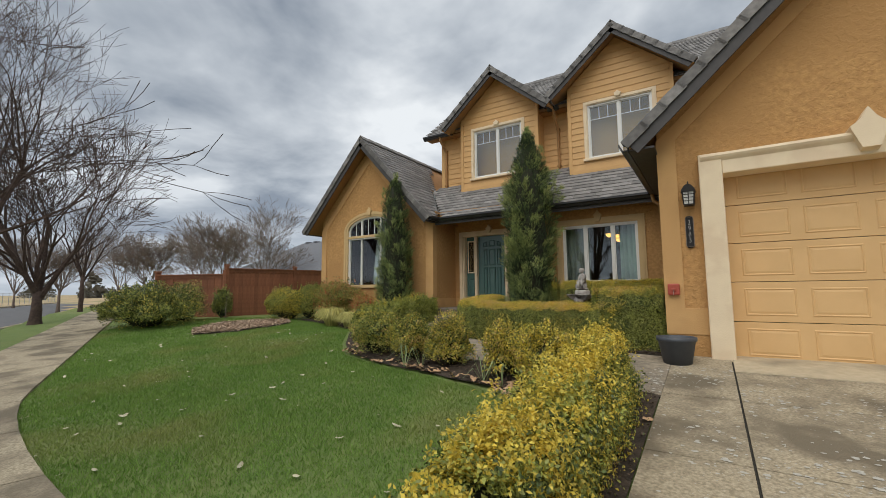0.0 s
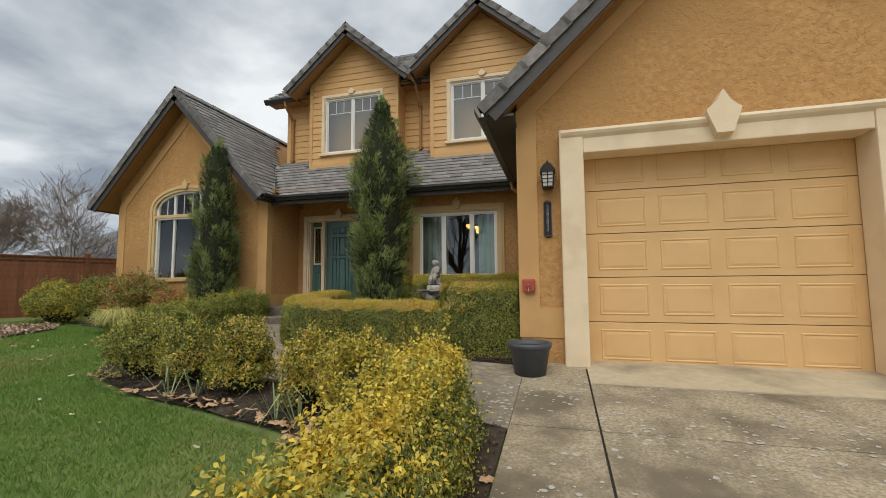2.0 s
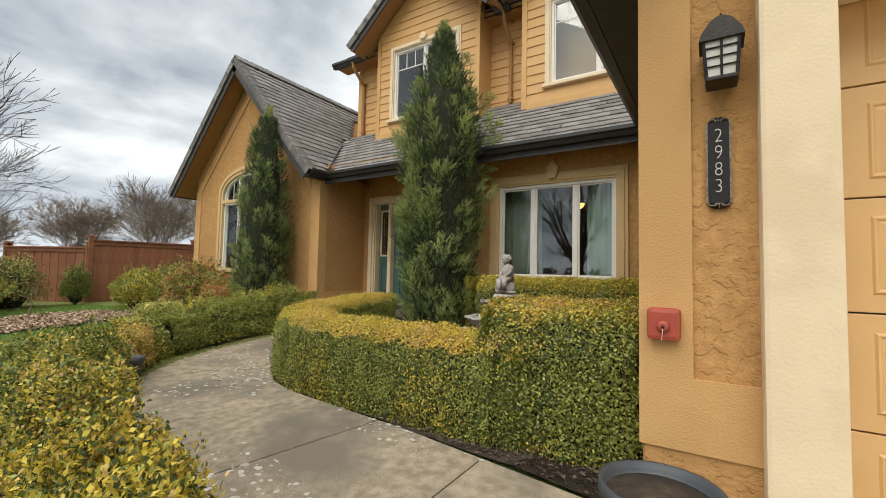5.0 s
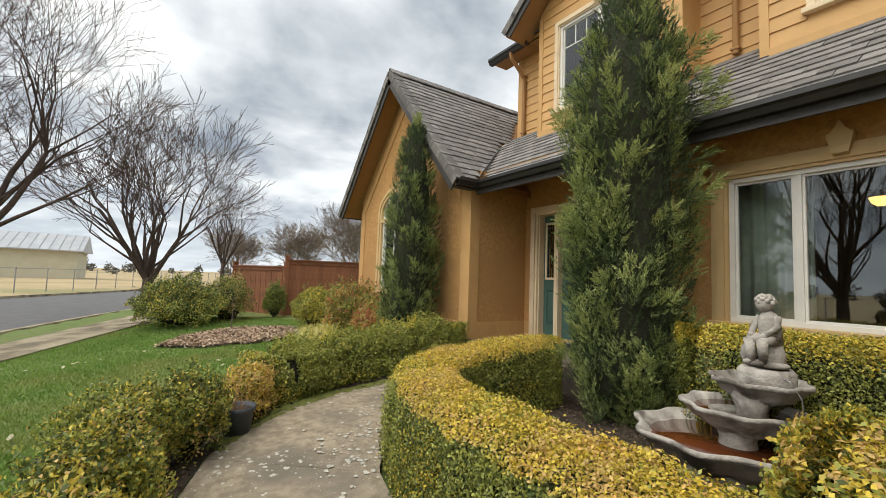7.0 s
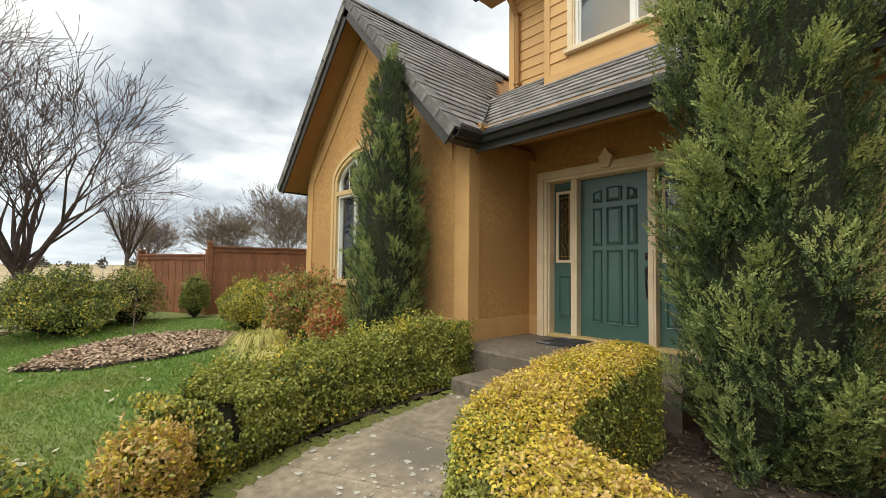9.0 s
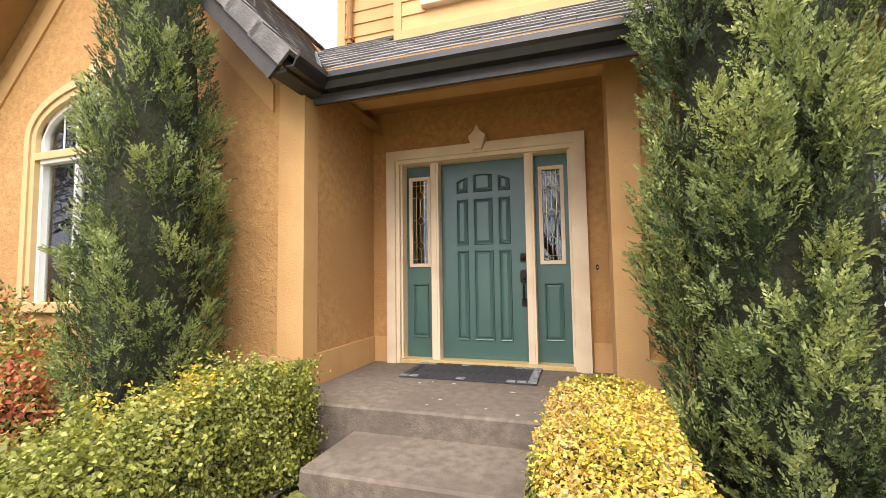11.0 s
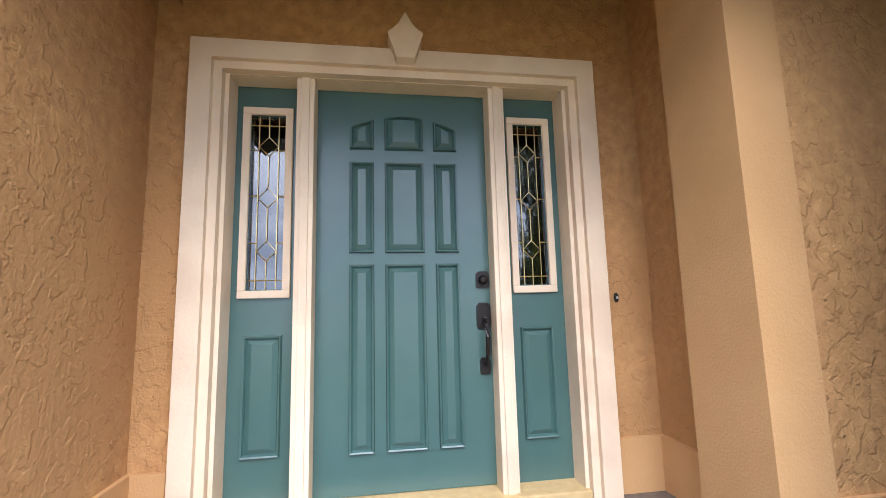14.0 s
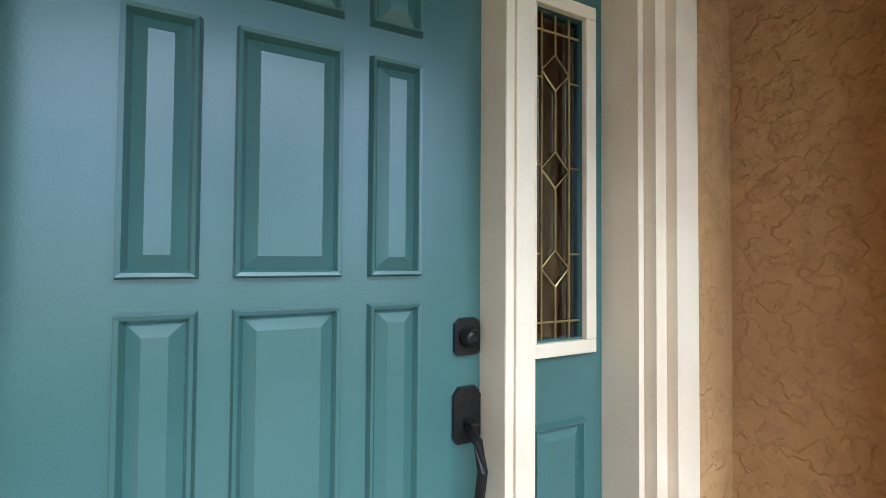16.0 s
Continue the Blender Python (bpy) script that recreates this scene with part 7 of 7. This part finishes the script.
# ---------------- fence, neighbours, distance ----------------
def fence_run(name, label, pts, top, base):
    root = thing(name, label, "fence", kind="structure")
    bw = 0.14
    me = bpy.data.meshes.new("fence_board")
    bm = B(-bw / 2 - 0.004, bw / 2 + 0.004, -0.009, 0.009, 0, top - base - 0.12)
    bm.to_mesh(me)
    bm.free()
    me.materials.append(M_FENCE)
    for (ax, ay), (bx, by) in zip(pts, pts[1:]):
        d = Vector((bx - ax, by - ay))
        n = int(d.length / bw)
        ang = math.atan2(d.y, d.x)
        for i in range(n):
            f = (i + 0.5) / n
            ob = new("fence_board", me)
            off = 0.011 * (i % 2)
            ob.matrix_world = pose(ax + d.x * f - off * math.sin(ang), ay + d.y * f + off * math.cos(ang), base, 0, 0, math.degrees(ang))
            ob.parent = root
        part("cap_rail", moved(B(0, d.length, -0.07, 0.07, top - 0.13, top - 0.09, 0.004), pose(ax, ay, 0, 0, 0, math.degrees(ang))), M_FENCE, root)
        part("trim_rail", moved(B(0, d.length, -0.035, -0.010, top - 0.24, top - 0.13), pose(ax, ay, 0, 0, 0, math.degrees(ang))), M_FENCE, root)
    for px, py in pts:
        po = part("post", B(px - 0.06, px + 0.06, py - 0.06, py + 0.06, base - 0.1, top, 0.004), M_FENCE, root)
        part("post_cap", P([(px - 0.08, top), (px + 0.08, top), (px + 0.05, top + 0.05), (px - 0.05, top + 0.05)], py - 0.08, py + 0.08), M_FENCE, po)
    return root


fd = Vector((0.76, 2.49))
fence_run("fence_1", "red-brown stained board fence with capped posts", [(-15.7, 10.17), (-14.94, 12.66), (-14.18, 15.15), (-13.42, 17.64), (-12.66, 20.1)], 3.0, 1.05)
fence_run("fence_2", "red-brown stained board fence, lower run", [(-18.45, 8.98), (-15.76, 10.15)], 2.78, 0.95)
fence_run("fence_3", "red-brown stained board fence going back", [(-18.45, 9.05), (-18.0, 20.0)], 2.78, 0.95)

nh = thing("neighbour_house", "low neighbour house with a grey hipped roof beyond the fence", "house")
part("wall", B(-43, -22, 26, 38, 0.5, 3.6), M_NWALL, nh)
bm = bmesh.new()
vs = [bm.verts.new(p) for p in ((-44, 25, 3.4), (-21, 25, 3.4), (-21, 39, 3.4), (-44, 39, 3.4), (-38, 32, 7.4), (-27, 32, 7.4))]
for f in ((0, 1, 5, 4), (1, 2, 5), (2, 3, 4, 5), (3, 0, 4), (3, 2, 1, 0)):
    bm.faces.new([vs[k] for k in f])
rf = part("roof", bm, M_NROOF, nh, "grey shingle hipped roof")
for k in range(6):
    part("ridge_vent", B(-37.6 + k * 1.3, -37.0 + k * 1.3, 31.8, 32.2, 7.36, 7.48), M_NROOF, rf)
for k, x in enumerate((-40, -35, -30)):
    part("window", B(x, x + 1.4, 25.97, 26.0, 1.5, 2.7), M_WHITE, nh)

sh = thing("long_shed", "long pale shed with a grey metal roof across the field", "building")
SX, SY0, SY1 = -78.0, -46.0, -3.0
part("wall", B(SX - 9, SX, SY0, SY1, 0.2, 4.7), M_SHED, sh)
part("roof", P([(SX + 0.6, 4.6), (SX - 4.5, 7.0), (SX - 9.6, 4.6), (SX - 9.6, 4.45), (SX + 0.6, 4.45)], SY0 - 0.6, SY1 + 0.6), M_SHEDROOF, sh, "standing-seam grey metal roof")
for k in range(44):
    part("roof_seam", P([(SX + 0.6, 4.62), (SX - 4.5, 7.02), (SX - 4.5, 7.08), (SX + 0.6, 4.68)], SY0 + k, SY0 + k + 0.06), M_SHEDROOF, sh)

cf = thing("chain_fence", "galvanised chain-link fence along the field", "fence", kind="structure")
for k in range(-4, 40):
    x, y, z = on_street(k * 2.6, 12.5, 0.5)
    part("post", tube(bmesh.new(), [(x, y, z - 0.2), (x, y, z + 1.75)], 0.03, 6), M_CHAIN, cf)
p0, p1 = on_street(-10.4, 12.5, 2.2), on_street(101.4, 12.5, 2.2)
part("top_rail", tube(bmesh.new(), [p0, p1], 0.022, 6), M_CHAIN, cf)
vs, fs = [], []
for k in range(int(112 / 0.22)):
    for s in (-1, 1):
        a = -10.4 + k * 0.22
        q0, q1 = Vector(on_street(a, 12.5, 0.55)), Vector(on_street(a + s * 1.6, 12.5, 2.18))
        i = len(vs)
        for q in (q0, q1):
            vs += [tuple(q + Vector((0, 0, 0.004))), tuple(q - Vector((0.004, 0, 0.0))), tuple(q + Vector((0.004, 0, 0)))]
        fs += [(i, i + 1, i + 4, i + 3), (i + 1, i + 2, i + 5, i + 4), (i + 2, i, i + 3, i + 5)]
me = bpy.data.meshes.new("wire_mesh")
me.from_pydata(vs, [], fs)
me.materials.append(M_CHAIN)
ob = new("wire_mesh", me)
ob.parent = cf
tagged(ob, kind="stuff")

# far woods along the horizon
rng = np.random.default_rng(31)
quads = []
for k in range(420):
    a, r = rng.uniform(math.radians(60), math.radians(330)), rng.uniform(140, 300)
    h = rng.uniform(2.5, 6.0) * (1.6 if rng.uniform() < 0.1 else 1.0)
    w = h * rng.uniform(0.5, 1.1)
    m = 70
    d = rng.normal(0, 1, (m, 3))
    d /= np.linalg.norm(d, axis=1, keepdims=True)
    pos = d * np.array([w * 0.5, w * 0.5, h * 0.5]) * rng.uniform(0.4, 1.0, (m, 1)) + np.array([r * math.cos(a), r * math.sin(a), 0.4 + h * 0.45])
    quads.append(leaf_quads(rng, pos, d, h * 0.28, h * 0.16, 0.9))
q = np.concatenate(quads)
tagged(cards("far_woods", q, np.zeros(len(q)), [M_FAR]), "hazy distant belt of trees on the horizon", "trees", kind="stuff")

# ---------------- lawn, litter ----------------
def inside(px, py, poly):
    x, y = np.asarray(px), np.asarray(py)
    r = np.zeros(len(x), bool)
    n = len(poly)
    for i in range(n):
        x0, y0 = poly[i]
        x1, y1 = poly[(i + 1) % n]
        c = ((y0 > y) != (y1 > y)) & (x < (x1 - x0) * (y - y0) / (y1 - y0 + 1e-12) + x0)
        r ^= c
    return r


LAWN = [(-1.75, 2.4), (-1.75, 4.2), (-1.95, 5.1), (-2.5, 5.55), (-3.4, 5.80), (-4.6, 6.05), (-5.6, 6.4), (-6.35, 7.05), (-7.05, 7.85), (-7.65, 8.55), (-9.0, 9.25), (-11.2, 9.95), (-13.4, 10.6), (-15.3, 9.6), (-16.5, 7.2), (-14.0, 5.4), (-10.3, 3.5), (-8.0, 2.5), (-6.2, 2.0), (-4.4, 1.7), (-3.2, 1.6), (-2.4, 1.6)]
MULCH = [(-11.3, 6.75), (-10.55, 7.5), (-10.35, 8.3), (-10.7, 9.2), (-11.6, 9.8), (-12.5, 9.4), (-12.75, 8.4), (-12.3, 7.3)]
rng = np.random.default_rng(5)
m = 520000
gx, gy = rng.uniform(-16.5, -1.6, m), rng.uniform(1.6, 10.6, m)
dist = np.hypot(gx + 0.5, gy - 3.0)
oa = (gx - O.x) * U.x + (gy - O.y) * U.y
oo = (gx - O.x) * N.x + (gy - O.y) * N.y
sw = np.where(oa < 3.4, -np.minimum(1.5, 0.8 * np.clip((3.4 - oa) / 3.5, 0, 9) ** 1.5), 0.0)
keep = inside(gx, gy, LAWN) & ~inside(gx, gy, MULCH) & (oo < -2.63 + sw) & (rng.uniform(0, 1, m) < np.clip(5.5 / (dist + 0.1), 0.2, 1.0) ** 1.3)
gx, gy = gx[keep], gy[keep]
gz = np.array([ground_z(a, b) for a, b in zip(gx, gy)])
n = len(gx)
base = np.column_stack([gx, gy, gz - 0.004])
hgt = rng.uniform(0.022, 0.05, n) * (1 + 0.3 * lump(base, 1.3, 2))
an = rng.uniform(0, 2 * math.pi, n)
wv = np.column_stack([np.cos(an), np.sin(an), np.zeros(n)]) * 0.0035 * (1 + 0.10 * np.hypot(gx + 0.5, gy - 3.0))[:, None]
lean = np.column_stack([rng.normal(0, 0.5, n), rng.normal(0, 0.5, n), np.ones(n)]) * hgt[:, None]
q = np.stack([base - wv, base + wv, base + lean * 0.6 + wv * 0.6, base + lean], 1)
tagged(cards("grass", q, np.zeros(n), [M_BLADE]), "short green lawn grass with yellowing patches", "grass", kind="stuff")

# scattered leaves on lawn and bed
def leaf_mesh(name, size, lobes, mat, seed):
    rnd = random.Random(seed)
    bm = bmesh.new()
    n = 14
    c = bm.verts.new((0, 0, 0.006))
    ring = []
    for k in range(n):
        a = 2 * math.pi * k / n
        r = size * (0.62 + 0.38 * abs(math.cos(a))) * ((0.62 if k % 2 else 1.0) if lobes else 1.0)
        ring.append(bm.verts.new((r * math.cos(a), r * 0.62 * math.sin(a), 0.004 + 0.25 * size * math.cos(a) ** 2 * rnd.uniform(0.3, 1.0))))
    for k in range(n):
        bm.faces.new((c, ring[k], ring[(k + 1) % n]))
    me = bpy.data.meshes.new(name)
    bm.to_mesh(me)
    bm.free()
    me.materials.append(mat)
    return me


rl = random.Random(9)
kinds = [leaf_mesh("fallen_leaf", 0.045, False, M_PALELEAF, k) for k in range(4)]
oak = [leaf_mesh("oak_leaf", 0.075, True, M_DRYLEAF, k) for k in range(4)]
cnt = 0
while cnt < 110:
    x, y = rl.uniform(-11, -1.8), rl.uniform(1.8, 8.8)
    if not inside([x], [y], LAWN)[0]:
        continue
    ob = new("fallen_leaf", kinds[cnt % 4])
    ob.matrix_world = pose(x, y, ground_z(x, y) + 0.022, rl.uniform(-20, 20), rl.uniform(-20, 20), rl.uniform(0, 360)) @ Matrix.Scale(rl.uniform(0.5, 1.1), 4)
    tagged(ob, "small pale curled fallen leaf on the lawn", "leaf", "fallen leaves on the lawn")
    cnt += 1
BEDEDGE = [(-3.79, 6.02), (-3.6, 5.95), (-2.24, 5.66), (-2.05, 5.5), (-5.35, 6.45), (-5.6, 6.55), (-4.6, 6.15), (-4.2, 6.05), (-3.4, 5.92), (-2.9, 5.80), (-2.5, 5.70), (-2.1, 5.4), (-0.95, 5.2), (-0.9, 4.4), (-0.95, 3.6), (-5.9, 6.9), (-4.9, 6.75)]
for k in range(130):
    bx, by = BEDEDGE[k % len(BEDEDGE)]
    x, y = bx + rl.gauss(0, 0.14), by + rl.gauss(0, 0.08)
    if x > -0.76:
        continue
    ob = new("oak_leaf", oak[k % 4])
    ob.matrix_world = pose(x, y, ground_z(x, y) + 0.055, rl.uniform(-25, 25), rl.uniform(-25, 25), rl.uniform(0, 360)) @ Matrix.Scale(rl.uniform(0.6, 1.15), 4)
    tagged(ob, "dry tan lobed leaf on the bed", "leaf", "dry leaves in the beds")

# bark chips
def chips(name, poly, n, size, lift, label, seed, zf, mat=M_CRUMB):
    rng = np.random.default_rng(seed)
    xs0, ys0 = [p[0] for p in poly], [p[1] for p in poly]
    x, y = rng.uniform(min(xs0), max(xs0), n), rng.uniform(min(ys0), max(ys0), n)
    k = inside(x, y, poly)
    x, y = x[k], y[k]
    pos = np.column_stack([x, y, [zf(a, b) + lift for a, b in zip(x, y)]])
    pos[:, 2] += rng.uniform(0, 0.02, len(x))
    q = leaf_quads(rng, pos, np.tile([0, 0, 1.0], (len(x), 1)), size, size * 0.5, 0.35)
    return tagged(cards(name, q, np.zeros(len(q)), [mat]), label, "mulch", kind="stuff")


chips("bark_chips", MULCH, 9000, 0.07, 0.05, "reddish-brown bark chips on the mulch bed", 3, ground_z, M_CHIP)
chips("soil_crumbs", [(-0.75, 2.6), (-0.75, 6.0), (-1.6, 6.3), (-3.86, 6.76), (-5.2, 7.1), (-6.0, 7.9), (-6.9, 7.9), (-6.3, 7.1), (-5.55, 6.45), (-4.6, 6.1), (-3.4, 5.85), (-2.4, 5.6), (-1.85, 5.1), (-1.65, 4.2), (-1.7, 2.6)], 14000, 0.035, 0.04, "dark bark crumbs on the walk bed", 4, ground_z)
chips("soil_crumbs", [(-0.8, 7.75), (-1.5, 7.85), (-3.08, 8.02), (-4.15, 8.17), (-4.7, 8.7), (-4.9, 9.4), (-4.32, 10.6), (-4.32, 11.2), (-0.78, 11.2)], 9000, 0.035, 0.04, "dark bark crumbs on the fountain bed", 5, walk_z)

# lichen on driveway, walk and porch
rng = np.random.default_rng(12)


def spots(n, poly, zf, lift, seed, label, clump=1.6):
    rng = np.random.default_rng(seed)
    xs0, ys0 = [p[0] for p in poly], [p[1] for p in poly]
    vs, fs = [], []
    x, y = rng.uniform(min(xs0), max(xs0), n * 3), rng.uniform(min(ys0), max(ys0), n * 3)
    pts = np.column_stack([x, y, np.zeros(n * 3)])
    k = inside(x, y, poly) & (lump(pts, clump, seed) + rng.normal(0, 0.35, n * 3) > 0.1)
    for a, b in zip(x[k][:n], y[k][:n]):
        r = 0.004 + 0.024 * rng.uniform(0, 1) ** 4
        i = len(vs)
        z = zf(a, b) + lift
        for q in range(7):
            an = 6.283 * q / 7
            rr = r * rng.uniform(0.55, 1.3)
            vs.append((a + rr * math.cos(an), b + rr * math.sin(an) * 0.8, z + 0.004 + (zf(a, b + rr * math.sin(an) * 0.8) - zf(a, b))))
        fs.append(tuple(range(i, i + 7)))
    me = bpy.data.meshes.new("lichen")
    me.from_pydata(vs, [], fs)
    me.materials.append(M_LICHEN)
    return tagged(new("lichen", me), label, "lichen", kind="stuff")


spots(6000, [(-0.02, 1.0), (4.5, 1.0), (4.5, 7.4), (-0.02, 7.4)], lambda a, b: ground_z(0, b), 0.05, 3, "pale lichen spots on the driveway")
spots(500, [(-0.70, 2.0), (-0.08, 2.0), (-0.08, 7.4), (-0.70, 7.4)], lambda a, b: ground_z(0, b), 0.05, 4, "pale lichen spots on the driveway edge")
spots(4200, OUTER + INNER[::-1], walk_z, 0.046, 5, "pale lichen spots on the front walk")
spots(130, [(-6.6, 10.7), (-4.5, 10.7), (-4.5, 11.5), (-6.6, 11.5)], lambda a, b: 1.5, 0.0, 6, "pale lichen spots on the porch")


# moss along the edge of the walk
rng = np.random.default_rng(44)
vs, fs = [], []
for k in range(420):
    sxy = rng.uniform(5.2, 10.0)
    (lx, ly, lz), (rx, ry, rz) = lerp_row(sxy)
    side = rng.uniform(-0.09, 0.05)
    dx, dy = rx - lx, ry - ly
    ln = math.hypot(dx, dy)
    a, b = lx + dx / ln * side, ly + dy / ln * side
    r = rng.uniform(0.012, 0.05)
    i = len(vs)
    for q in range(8):
        an = 6.283 * q / 8
        rr = r * rng.uniform(0.6, 1.25)
        vs.append((a + rr * math.cos(an), b + rr * math.sin(an), walk_z(a, b) + 0.046))
    vs.append((a, b, walk_z(a, b) + 0.052 + r * 0.15))
    for q in range(8):
        fs.append((i + q, i + (q + 1) % 8, i + 8))
me = bpy.data.meshes.new("moss")
me.from_pydata(vs, [], fs)
me.materials.append(M_MOSS)
tagged(new("moss", me), "yellow-green moss along the edge of the walk", "moss", kind="stuff")
